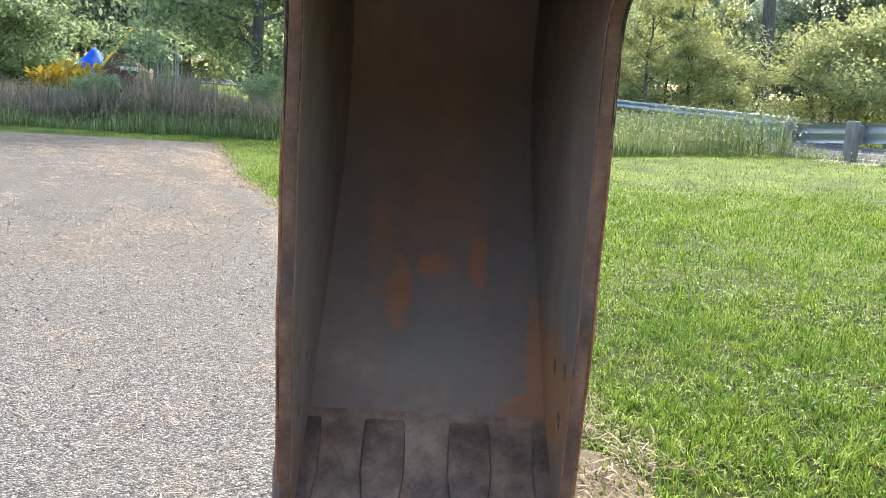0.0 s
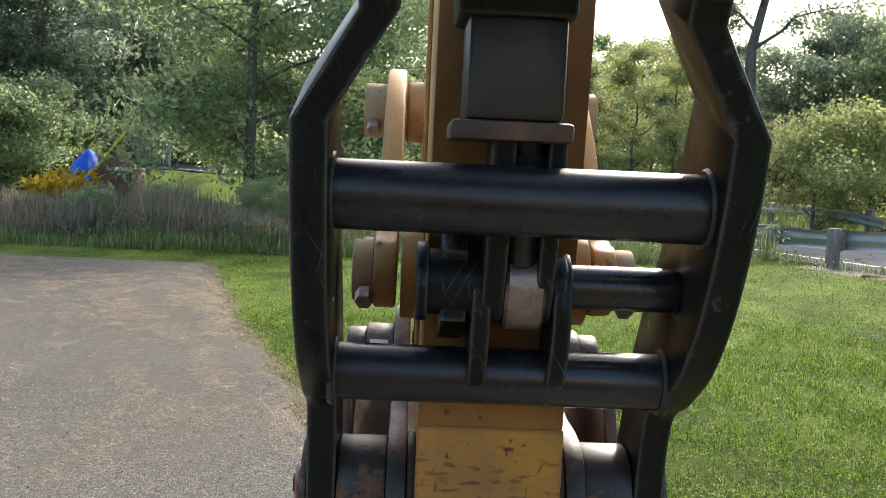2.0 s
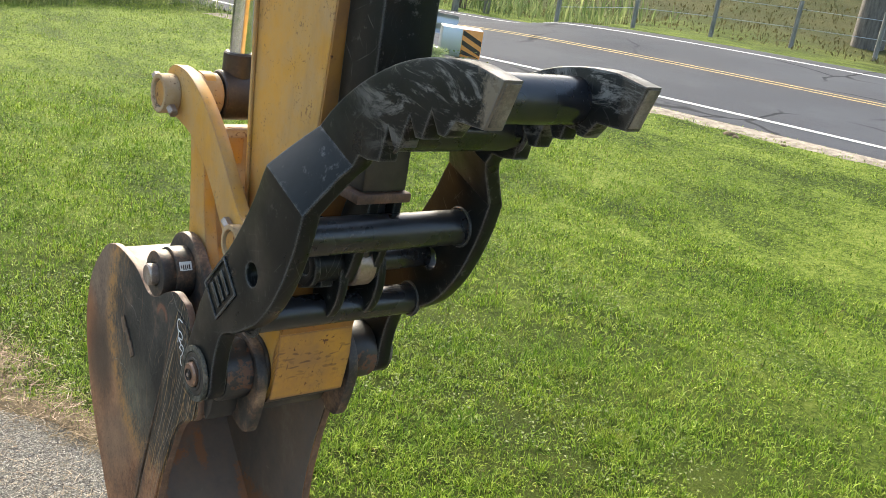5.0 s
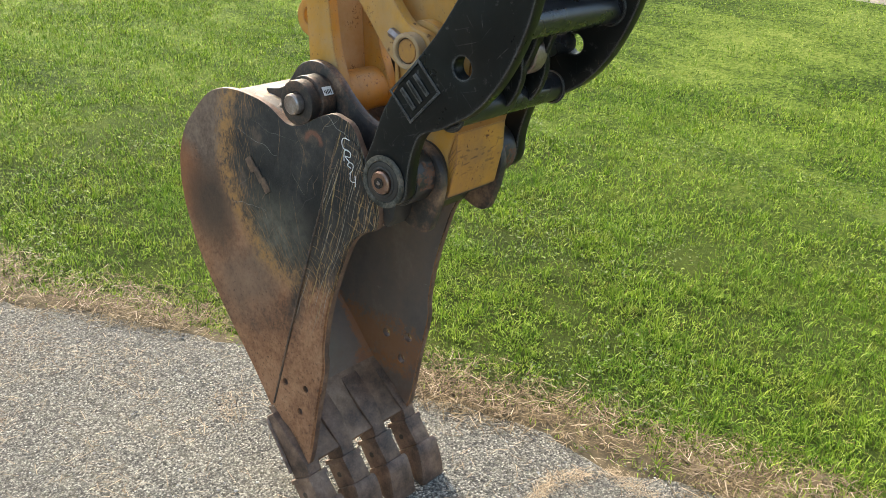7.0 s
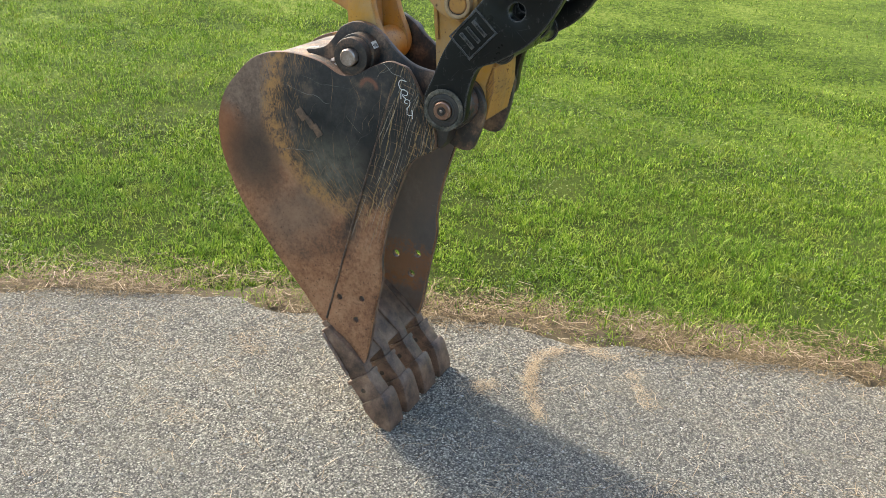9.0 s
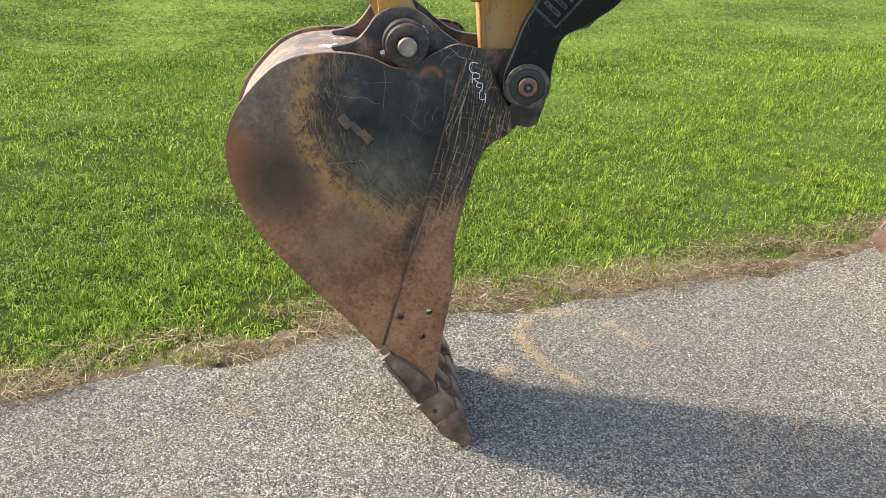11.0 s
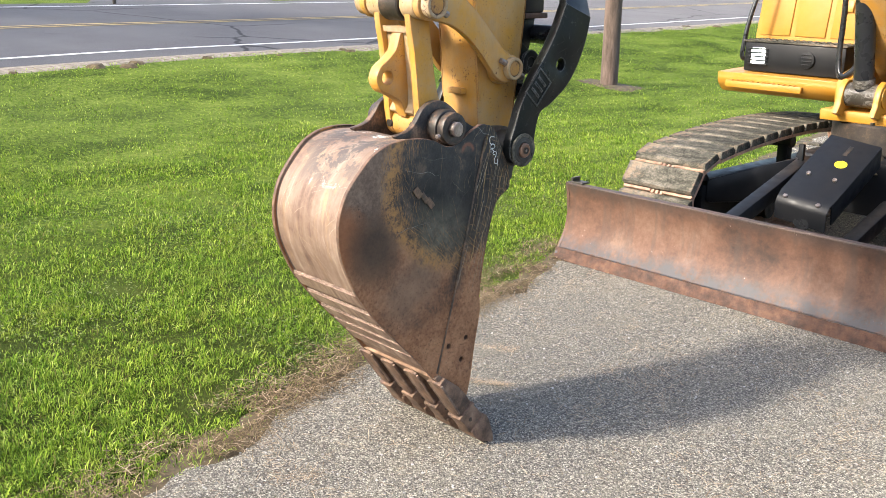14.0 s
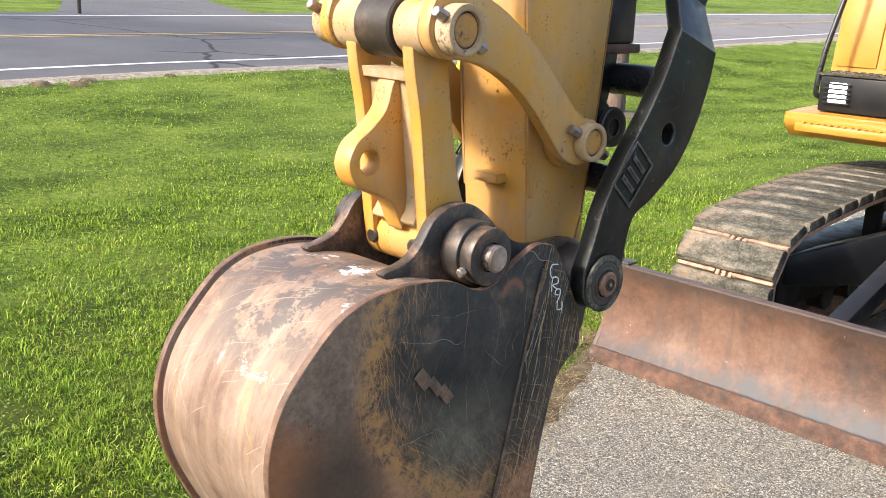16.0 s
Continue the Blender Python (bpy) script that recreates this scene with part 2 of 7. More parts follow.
    col = n.mix(both(haze, 0.6), col, (0.17, 0.16, 0.115))
    # rubbed arc, made of hair scratches
    band = n.ramp(shaken(ring_, (soft, 0.05), (grit, 0.05)), (0.27, 0.0), (0.312, 1.0), (0.332, 1.0), (0.365, 0.0))
    band = both(band, n.span(n.math("ADD", y, both(z, 0.25)), 0.42, 0.6))
    ochre = (0.34, 0.18, 0.062)
    col = n.mix(both(both(band, n.ramp(n.math("ADD", both(grit, 0.6), both(fine, 0.4)), (0.44, 0.0), (0.56, 1.0))), 0.85), col, ochre)
    up, low = n.span(z, 0.9, 1.0), n.ramp(z, (0.92, 1.0), (1.02, 0.0))
    rubbed = n.ramp(ring_, (0.18, 0.0), (0.29, 1.0), (0.34, 1.0), (0.37, 0.0))
    for ang, ln, wd, cell, seed, share, where in ((1.42, 0.07, 0.0024, (0.06, 0.009), 1, 0.75, up), (1.85, 0.05, 0.002, (0.05, 0.009), 3, 0.6, up), (1.1, 0.05, 0.002, (0.05, 0.01), 5, 0.5, up),
                                                  (0.8, 0.07, 0.0024, (0.06, 0.01), 7, 0.7, low), (1.2, 0.05, 0.002, (0.05, 0.011), 9, 0.5, low)):
        col = n.mix(both(both(strokes(n, ang, ln, wd, cell, seed, share), both(rubbed, where)), 0.85), col, ochre)
    # long scores down the cutter, thin pale and brown ones over the black
    front = n.ramp(seam, (0.0, 1.0), (0.006, 0.0))
    for ang, ln, wd, cell, seed, share, tint in ((1.84, 0.3, 0.0045, (0.22, 0.02), 2, 0.6, (0.33, 0.22, 0.09)), (1.9, 0.2, 0.0028, (0.15, 0.012), 6, 0.6, (0.28, 0.24, 0.18)), (1.7, 0.12, 0.002, (0.1, 0.01), 11, 0.6, (0.3, 0.19, 0.1)), (0.2, 0.06, 0.0022, (0.06, 0.014), 14, 0.35, (0.27, 0.17, 0.09))):
        col = n.mix(both(both(strokes(n, ang, ln, wd, cell, seed, share), both(front, n.span(z, 0.62, 0.78))), 0.85), col, tint)
    over = both(paint, n.span(z, 0.6, 0.8))
    for ang, ln, wd, cell, seed, share, tint in ((0.15, 0.2, 0.0018, (0.3, 0.08), 4, 0.35, (0.3, 0.29, 0.26)), (2.25, 0.16, 0.0016, (0.2, 0.07), 8, 0.4, (0.22, 0.2, 0.17)), (1.65, 0.2, 0.0024, (0.2, 0.04), 12, 0.4, (0.21, 0.125, 0.07)), (0.9, 0.09, 0.0014, (0.15, 0.06), 16, 0.4, (0.26, 0.22, 0.16)),
                                                 (1.3, 0.26, 0.0022, (0.3, 0.06), 21, 0.4, (0.2, 0.12, 0.065)), (2.0, 0.07, 0.0018, (0.08, 0.03), 23, 0.35, (0.22, 0.15, 0.09))):
        col = n.mix(both(both(strokes(n, ang, ln, wd, cell, seed, share, 0.05), over), 0.65), col, tint)
    ring_mark = n.ramp(n.math("ABSOLUTE", n.math("SUBTRACT", shaken(away(0.262, 1.178), (grit, 0.02)), 0.026)), (0.004, 1.0), (0.009, 0.0))
    col = n.mix(both(both(ring_mark, n.span(z, 1.17, 1.185)), 0.7), col, (0.2, 0.085, 0.05))
    # fine pits, thick below, some patches higher up
    dots = both(n.ramp(n.noise(130, 3, 0.6), (0.6, 0.0), (0.65, 1.0)), n.math("MAXIMUM", n.ramp(shaken(z, (soft, 0.3)), (0.55, 1.0), (0.85, 0.25)), n.ramp(away(0.745, 1.03), (0.02, 1.0), (0.05, 0.0))))
    col = n.mix(both(dots, 0.6), col, (0.035, 0.024, 0.018))
    rough = n.mix(paint, (0.7, 0.7, 0.7), (0.5, 0.5, 0.5))
    return n.finish(col, rough, 0.0, n.math("ADD", n.math("ADD", fine, both(grit, 0.8)), both(paint, 0.35)), 0.4, 0.003, 0.16)


def shell_material():
    """Rolled back plate: rubbed steel streaked round the curve, brown rust, scuffs and flaking paint near the hinge."""
    n = Nodes("bucket_back_steel")
    x, z = n.axis(0), n.axis(2)
    band = n.noise(13, 4, 0.6, (2.2, 0.08, 0.08))
    grain = n.noise(34, 6, 0.72, (1.4, 0.3, 0.3))
    f = n.math("ADD", n.math("ADD", n.math("MULTIPLY", band, 0.34), n.math("MULTIPLY", grain, 0.26)), n.math("MULTIPLY", n.noise(5, 8, 0.72), 0.4))
    col = n.ramp(f, (0.38, (0.09, 0.052, 0.036)), (0.46, (0.165, 0.105, 0.074)), (0.53, (0.22, 0.155, 0.116)), (0.62, (0.31, 0.238, 0.182)))
    ochre = n.math("MULTIPLY", n.ramp(n.noise(9, 7, 0.75, (1.8, 0.4, 0.4)), (0.54, 0.0), (0.6, 1.0)), n.ramp(n.noise(2.5, 3), (0.42, 0.0), (0.6, 1.0)))
    col = n.mix(n.math("MULTIPLY", ochre, 0.45), col, (0.38, 0.245, 0.12))
    edge = n.math("MULTIPLY", n.ramp(n.math("ADD", n.math("ABSOLUTE", x), n.math("MULTIPLY", n.math("SUBTRACT", n.noise(8, 5, 0.7), 0.5), 0.06)), (0.165, 0.0), (0.185, 1.0)), n.ramp(n.noise(22, 6, 0.7), (0.42, 0.0), (0.56, 1.0)))
    col = n.mix(n.math("MULTIPLY", edge, 0.6), col, (0.36, 0.19, 0.11))
    top = n.span(n.math("ADD", z, n.math("MULTIPLY", n.noise(5, 5), 0.25)), 1.2, 1.33)
    flake = n.ramp(n.noise(12, 8, 0.75), (0.48, 0.0), (0.53, 1.0))
    col = n.mix(n.math("MULTIPLY", n.math("MULTIPLY", top, flake), 0.8), col, (0.06, 0.056, 0.054))
    white = n.ramp(n.noise(7, 8, 0.75, distort=0.6), (0.6, 0.0), (0.62, 1.0))
    col = n.mix(n.math("MULTIPLY", n.math("MULTIPLY", top, white), 0.9), col, (0.6, 0.58, 0.54))
    low = n.ramp(n.math("ADD", z, n.math("MULTIPLY", n.noise(9, 5), 0.2)), (0.55, 1.0), (0.8, 0.0))
    col = n.mix(n.math("MULTIPLY", low, 0.45), col, (0.14, 0.082, 0.056))
    for ang, ln, wd, cell, seed, share, tone in ((1.5, 0.2, 0.003, (0.2, 0.03), 1, 0.4, (0.44, 0.36, 0.27)), (1.7, 0.12, 0.0025, (0.14, 0.03), 3, 0.4, (0.13, 0.08, 0.055)), (0.6, 0.1, 0.003, (0.15, 0.06), 5, 0.4, (0.48, 0.36, 0.2)), (2.4, 0.07, 0.003, (0.12, 0.06), 8, 0.4, (0.5, 0.42, 0.32))):
        col = n.mix(n.math("MULTIPLY", strokes(n, ang, ln, wd, cell, seed, share, 0.02, (0, 2)), 0.38), col, tone)
    return n.finish(col, n.ramp(grain, (0.3, 0.55), (0.7, 0.78)), 0.1, n.math("ADD", grain, n.math("MULTIPLY", n.noise(80, 5, 0.7), 0.6)), 0.4, 0.003)


def inside_material():
    n = Nodes("bucket_inside_steel")
    x, z = n.axis(0), n.axis(2)
    # tones lifted throughout to hold the glare over the bucket's inside
    col = n.ramp(n.math("ADD", n.math("MULTIPLY", n.noise(4, 6, 0.65, (1, 1, 0.5)), 0.8), n.math("MULTIPLY", n.noise(50, 5, 0.7), 0.2)), (0.32, (0.13, 0.105, 0.09)), (0.48, (0.19, 0.15, 0.122)), (0.6, (0.235, 0.17, 0.125)), (0.72, (0.29, 0.24, 0.18)))
    rag = n.math("ADD", n.math("MULTIPLY", n.noise(20, 6, 0.75), 0.6), n.math("MULTIPLY", n.noise(85, 4, 0.7), 0.4))

    def blot(cx, cz, wide, high, ragged):
        dx, dz = n.math("DIVIDE", n.math("SUBTRACT", x, cx), wide), n.math("DIVIDE", n.math("SUBTRACT", z, cz), high)
        d = n.math("SQRT", n.math("ADD", n.math("MULTIPLY", dx, dx), n.math("MULTIPLY", dz, dz)))
        return n.ramp(n.math("ADD", d, n.math("MULTIPLY", n.math("SUBTRACT", rag, 0.5), ragged)), (0.55, 1.0), (0.95, 0.0))

    # orange rust: a low mass by one side, smears up the back
    for cx, cz, wide, high, share in ((0.165, 0.35, 0.055, 0.045, 0.85), (0.185, 0.43, 0.03, 0.1, 0.8), (-0.06, 0.53, 0.03, 0.07, 0.75), (0.0, 0.57, 0.04, 0.02, 0.8), (0.08, 0.57, 0.02, 0.05, 0.75), (0.01, 0.66, 0.1, 0.1, 0.3), (-0.1, 0.6, 0.03, 0.1, 0.3)):
        col = n.mix(n.math("MULTIPLY", blot(cx, cz, wide, high, 3.0), share * 0.8), col, (0.4, 0.155, 0.045))
    col = n.mix(n.math("MULTIPLY", blot(0.02, 0.42, 0.12, 0.1, 1.5), 0.45), col, (0.20, 0.18, 0.13))
    tar = n.math("MAXIMUM", blot(-0.15, 0.322, 0.035, 0.03, 1.6), blot(-0.13, 0.30, 0.018, 0.04, 1.2))
    col = n.mix(tar, col, (0.012, 0.012, 0.014))
    floor = n.math("MULTIPLY", n.ramp(n.math("ADD", z, n.math("MULTIPLY", n.math("SUBTRACT", n.noise(9, 5, 0.7), 0.5), 0.3)), (0.26, 1.0), (0.42, 0.0)), n.ramp(n.noise(14, 6, 0.7), (0.36, 0.15), (0.56, 1.0)))
    col = n.mix(n.math("MULTIPLY", floor, 0.85), col, (0.17, 0.092, 0.056))
    pale = n.ramp(n.noise(38, 6, 0.75), (0.66, 0.0), (0.7, 1.0))
    col = n.mix(n.math("MULTIPLY", pale, 0.35), col, (0.42, 0.38, 0.32))
    return n.finish(col, n.ramp(n.noise(12), (0.3, 0.55), (0.7, 0.8)), 0.1, n.noise(60, 5, 0.7), 0.3, 0.002)


def pad_material():
    """Weathered chip-and-asphalt surface: pale angular chips bound in dark grey."""
    n = Nodes("gravel_asphalt")
    big = n.node("SeparateColor", Color=n.voronoi(160, "Color")).outputs[0]
    small = n.node("SeparateColor", Color=n.voronoi(340, "Color")).outputs[1]
    grey = n.ramp(n.math("ADD", n.math("MULTIPLY", big, 0.6), n.math("MULTIPLY", small, 0.4)), (0.12, (0.045, 0.042, 0.037)), (0.38, (0.142, 0.133, 0.118)), (0.62, (0.292, 0.272, 0.226)), (0.82, (0.51, 0.475, 0.395)), (1.0, (0.79, 0.735, 0.61)))
    gap = n.ramp(n.voronoi(160, "Distance"), (0.4, 0.0), (0.8, 1.0))
    col = n.mix(n.math("MULTIPLY", gap, 0.6), grey, (0.06, 0.055, 0.05))
    col = n.mix(n.math("MULTIPLY", n.ramp(n.noise(2.2, 8, 0.78, (1.4, 0.5, 1), (0, 0, 0.3)), (0.5, 0.0), (0.66, 1.0)), 0.3), col, (0.27, 0.235, 0.175))
    col = n.mix(n.math("MULTIPLY", n.ramp(n.noise(0.5, 5, 0.65), (0.42, 0.0), (0.62, 1.0)), 0.28), col, (0.10, 0.098, 0.097))
    # straw tint; also darkens the far pad's colour against backlit brightness
    strewn = n.math("MULTIPLY", n.span(n.axis(1), 0.8, 3.5), n.ramp(n.noise(1.1, 7, 0.75, (1.6, 0.35, 1)), (0.36, 0.25), (0.6, 1.0)))
    col = n.mix(n.math("MULTIPLY", strewn, n.ramp(n.noise(70, 5, 0.8, (1, 0.6, 1)), (0.4, 0.15), (0.6, 0.85))), col, (0.185, 0.145, 0.095))
    col = n.mix(n.math("MULTIPLY", n.ramp(n.noise(55, 5, 0.75), (0.55, 0.0), (0.66, 1.0)), 0.5), col, (0.10, 0.095, 0.055))
    return n.finish(col, 0.82, 0, n.math("ADD", n.math("MULTIPLY", n.voronoi(160, "Distance"), -0.8), n.math("ADD", n.math("MULTIPLY", n.noise(30), 0.5), n.math("MULTIPLY", small, 0.3))), 0.8, 0.008, 0.06, 0.45)


def road_material():
    n = Nodes("road_asphalt")
    col = n.ramp(n.noise(90, 3, 0.7), (0.3, (0.07, 0.068, 0.072)), (0.7, (0.13, 0.126, 0.132)))
    col = n.mix(n.math("MULTIPLY", n.ramp(n.noise(0.5, 6, 0.65), (0.4, 0.0), (0.65, 1.0)), 0.45), col, (0.145, 0.141, 0.145))
    warp = n.node("TexNoise", Vector=n.coords(), Scale=0.5, Detail=4)
    at = n.node("VectorMath")
    at.operation = "ADD"
    n.t.links.new(n.coords((1, 1, 0)), at.inputs[0])
    n.t.links.new(warp.outputs["Color"], at.inputs[1])
    v = n.node("TexVoronoi", Vector=at.outputs[0], Scale=0.24)
    v.feature = "DISTANCE_TO_EDGE"
    crack = n.math("MULTIPLY", n.ramp(v.outputs["Distance"], (0.006, 1.0), (0.011, 0.0)), n.ramp(n.noise(0.22, 2), (0.45, 0.0), (0.52, 1.0)))
    col = n.mix(n.math("MULTIPLY", crack, 0.85), col, (0.024, 0.024, 0.027))
    return n.finish(col, 0.9, 0, n.noise(110, 3), 0.3, 0.004, 0.1, 1.0)


def soil_grass_material():
    n = Nodes("lawn_ground")
    # near ground coloured dark for the shaded gaps between blades
    col = n.ramp(n.noise(2.2, 6, 0.7), (0.3, (0.018, 0.024, 0.006)), (0.5, (0.036, 0.05, 0.009)), (0.65, (0.058, 0.07, 0.013)), (0.8, (0.085, 0.07, 0.026)))
    fine = n.noise(60, 6, 0.8)
    col = n.mix(n.ramp(fine, (0.46, 0.0), (0.72, 0.85)), col, (0.10, 0.145, 0.018))
    col = n.mix(n.ramp(n.noise(38, 6, 0.8), (0.58, 0.0), (0.68, 0.7)), col, (0.14, 0.105, 0.05))
    outer = n.math("MAXIMUM", n.span(n.axis(0), 2.0, 4.6), n.span(n.math("ABSOLUTE", n.axis(1)), 3.2, 5.0))
    # dark stops of the sward paint the shaded gaps between tufts
    sward = n.ramp(n.math("ADD", n.math("MULTIPLY", n.noise(22, 6, 0.85), 0.62), n.math("MULTIPLY", n.noise(1.4, 5, 0.65, (1, 0.5, 1)), 0.38)), (0.43, (0.022, 0.04, 0.006)), (0.49, (0.082, 0.128, 0.015)), (0.545, (0.165, 0.222, 0.032)), (0.61, (0.255, 0.29, 0.068)))
    col = n.mix(n.math("MULTIPLY", outer, 0.85), col, sward)
    far = n.ramp(n.noise(0.09, 4, 0.6), (0.45, 0.0), (0.65, 1.0))
    col = n.mix(n.math("MULTIPLY", far, 0.35), col, (0.17, 0.225, 0.055))
    meadow = n.math("MULTIPLY", n.span(n.axis(0), 17, 24), n.span(n.axis(1), 2, 10))
    brown = n.ramp(n.noise(0.35, 6, 0.7), (0.35, (0.034, 0.038, 0.014)), (0.6, (0.062, 0.056, 0.025)))
    col = n.mix(n.math("MULTIPLY", meadow, 0.9), col, brown)
    return n.finish(col, 0.9, 0, fine, 0.8, 0.03, 0.06)


def leaf_material(name, dark, mid, light, gloss=0.5, through=0.35, spec=0.2):
    n = Nodes(name)
    col = n.ramp(n.island(), (0.0, dark), (0.45, mid), (0.85, light), (1.0, tuple(min(1, c * 1.35) for c in light)))
    col = n.mix(n.math("MULTIPLY", n.ramp(n.noise(0.6, 3), (0.4, 0.0), (0.65, 1.0)), 0.4), col, light)
    n.finish(col, gloss, 0, None, spec=spec)
    trans = n.node("BsdfTranslucent", Color=col)
    out = n.t.nodes["Material Output"]
    m = n.node("MixShader", Fac=through)
    n.t.links.new(n.bsdf.outputs[0], m.inputs[1])
    n.t.links.new(trans.outputs[0], m.inputs[2])
    n.t.links.new(m.outputs[0], out.inputs[0])
    return n.mat


def grass_material():
    """Mown blades: dark to pale green, some blue-green patches, a share of dead straw."""
    n = Nodes("grass_blades")
    pick = n.island()
    col = n.ramp(pick, (0.0, (0.22, 0.165, 0.07)), (0.05, (0.16, 0.14, 0.045)), (0.07, (0.028, 0.06, 0.008)), (0.35, (0.14, 0.24, 0.018)), (0.7, (0.262, 0.37, 0.034)), (0.93, (0.42, 0.52, 0.085)), (1.0, (0.52, 0.59, 0.18)))
    col = n.mix(n.math("MULTIPLY", n.ramp(n.noise(1.3, 4, 0.65, distort=0.6), (0.45, 0.0), (0.62, 1.0)), 0.35), col, (0.095, 0.2, 0.024))
    col = n.mix(n.math("MULTIPLY", n.ramp(n.noise(3.1, 5, 0.65, (1, 1, 0), (0, 0, 0.4), 0.5), (0.54, 0.0), (0.68, 1.0)), 0.5), col, (0.29, 0.3, 0.06))
    col = n.mix(n.math("MULTIPLY", n.ramp(n.noise(8, 4, 0.6), (0.48, 0.0), (0.62, 1.0)), 0.4), col, (0.06, 0.125, 0.012))
    n.finish(col, 0.65, 0, None, spec=0.08)
    trans = n.node("BsdfTranslucent", Color=col)
    m = n.node("MixShader", Fac=0.24)
    n.t.links.new(n.bsdf.outputs[0], m.inputs[1])
    n.t.links.new(trans.outputs[0], m.inputs[2])
    n.t.links.new(m.outputs[0], n.t.nodes["Material Output"].inputs[0])
    return n.mat


def plain(name, color, rough=0.5, metal=0.0, vary=0.25, scale=18.0):
    n = Nodes(name)
    f = n.noise(scale, 5, 0.65)
    col = n.mix(f, tuple(c * (1 - vary) for c in color), tuple(min(1, c * (1 + vary)) for c in color))
    return n.finish(col, n.ramp(n.noise(scale * 2), (0.3, max(0.02, rough - 0.08)), (0.7, min(1, rough + 0.1))), metal, n.noise(scale * 4), 0.12, 0.002)


def bark_material(name, a, b):
    n = Nodes(name)
    col = n.ramp(n.noise(14, 6, 0.7, (1, 1, 0.18)), (0.35, a), (0.7, b))
    return n.finish(col, 0.9, 0, n.noise(14, 6, 0.7, (1, 1, 0.18)), 0.7, 0.02)


def blade_material():
    """Brown-red rust, scraped grey along the lower edge, with runs and pale chips."""
    n = Nodes("blade_steel")
    z = n.axis(2)
    f = n.math("ADD", n.math("MULTIPLY", n.noise(2.6, 7, 0.66), 0.7), n.math("MULTIPLY", n.noise(34, 6, 0.7), 0.3))
    col = n.ramp(f, (0.36, (0.04, 0.025, 0.018)), (0.46, (0.082, 0.042, 0.027)), (0.54, (0.122, 0.062, 0.038)), (0.66, (0.165, 0.10, 0.068)))
    runs = n.ramp(n.noise(9, 5, 0.65, (1, 1, 0.12)), (0.52, 0.0), (0.62, 1.0))
    col = n.mix(n.math("MULTIPLY", runs, 0.5), col, (0.065, 0.046, 0.038))
    edge = n.math("MULTIPLY", n.ramp(n.math("ADD", z, n.math("MULTIPLY", n.math("SUBTRACT", n.noise(6, 6, 0.7), 0.5), 0.16)), (0.12, 1.0), (0.19, 0.0)), n.ramp(n.noise(14, 5, 0.7), (0.36, 0.0), (0.55, 1.0)))
    col = n.mix(n.math("MULTIPLY", edge, 0.85), col, (0.055, 0.058, 0.064))
    top = n.math("MULTIPLY", n.ramp(n.math("ADD", z, n.math("MULTIPLY", n.noise(5, 5), 0.1)), (0.47, 0.0), (0.55, 1.0)), 0.6)
    col = n.mix(top, col, (0.05, 0.045, 0.043))
    chip = n.ramp(n.noise(30, 5, 0.7), (0.69, 0.0), (0.71, 1.0))
    col = n.mix(n.math("MULTIPLY", chip, 0.6), col, (0.46, 0.4, 0.34))
    return n.finish(col, 0.62, 0.1, n.noise(60, 5, 0.7), 0.3, 0.003)


def shoe_material():
    """Grey scuffed track pads, dark in the hollows, with pale scrapes and dry mud."""
    n = Nodes("track_shoe_steel")
    big = n.math("ADD", n.math("MULTIPLY", n.noise(11, 7, 0.75, (0.45, 1, 1)), 0.7), n.math("MULTIPLY", n.noise(95, 4, 0.7), 0.3))
    big = n.math("ADD", big, n.math("MULTIPLY", n.math("SUBTRACT", n.chance(), 0.5), 0.05))
    col = n.ramp(big, (0.38, (0.02, 0.02, 0.016)), (0.47, (0.06, 0.057, 0.045)), (0.54, (0.11, 0.102, 0.082)), (0.66, (0.23, 0.2, 0.16)))
    mud = n.ramp(n.noise(7, 6, 0.7), (0.55, 0.0), (0.63, 1.0))
    col = n.mix(n.math("MULTIPLY", mud, 0.5), col, (0.27, 0.19, 0.13))
    return n.finish(col, 0.85, 0.0, n.math("ADD", big, n.noise(60, 5, 0.7)), 0.6, 0.006, 0.1)


def lamp_material(name, strength):
    n = Nodes(name)
    n.finish((0.9, 0.9, 0.9), 0.3)
    n.set(n.bsdf.inputs["Emission Color"], (1.0, 0.98, 0.92))
    n.bsdf.inputs["Emission Strength"].default_value = strength
    return n.mat


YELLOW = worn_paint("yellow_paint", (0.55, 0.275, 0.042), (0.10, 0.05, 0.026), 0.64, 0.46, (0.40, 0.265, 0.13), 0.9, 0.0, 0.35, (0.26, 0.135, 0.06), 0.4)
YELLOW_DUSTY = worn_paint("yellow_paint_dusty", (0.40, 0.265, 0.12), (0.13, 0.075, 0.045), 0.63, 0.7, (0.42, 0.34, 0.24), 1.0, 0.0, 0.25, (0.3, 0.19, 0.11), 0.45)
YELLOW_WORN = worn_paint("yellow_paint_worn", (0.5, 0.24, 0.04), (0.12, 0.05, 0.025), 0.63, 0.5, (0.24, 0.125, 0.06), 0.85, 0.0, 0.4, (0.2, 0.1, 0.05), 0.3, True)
YELLOW_RUSTED = worn_paint("yellow_paint_rusted", (0.33, 0.15, 0.032), (0.09, 0.042, 0.022), 0.6, 0.6, (0.17, 0.085, 0.04), 0.9, 0.0, 0.3)
YELLOW_CLEAN = worn_paint("yellow_paint_clean", (0.42, 0.195, 0.014), (0.12, 0.05, 0.02), 0.72, 0.4, (0.42, 0.27, 0.09), 0.25)
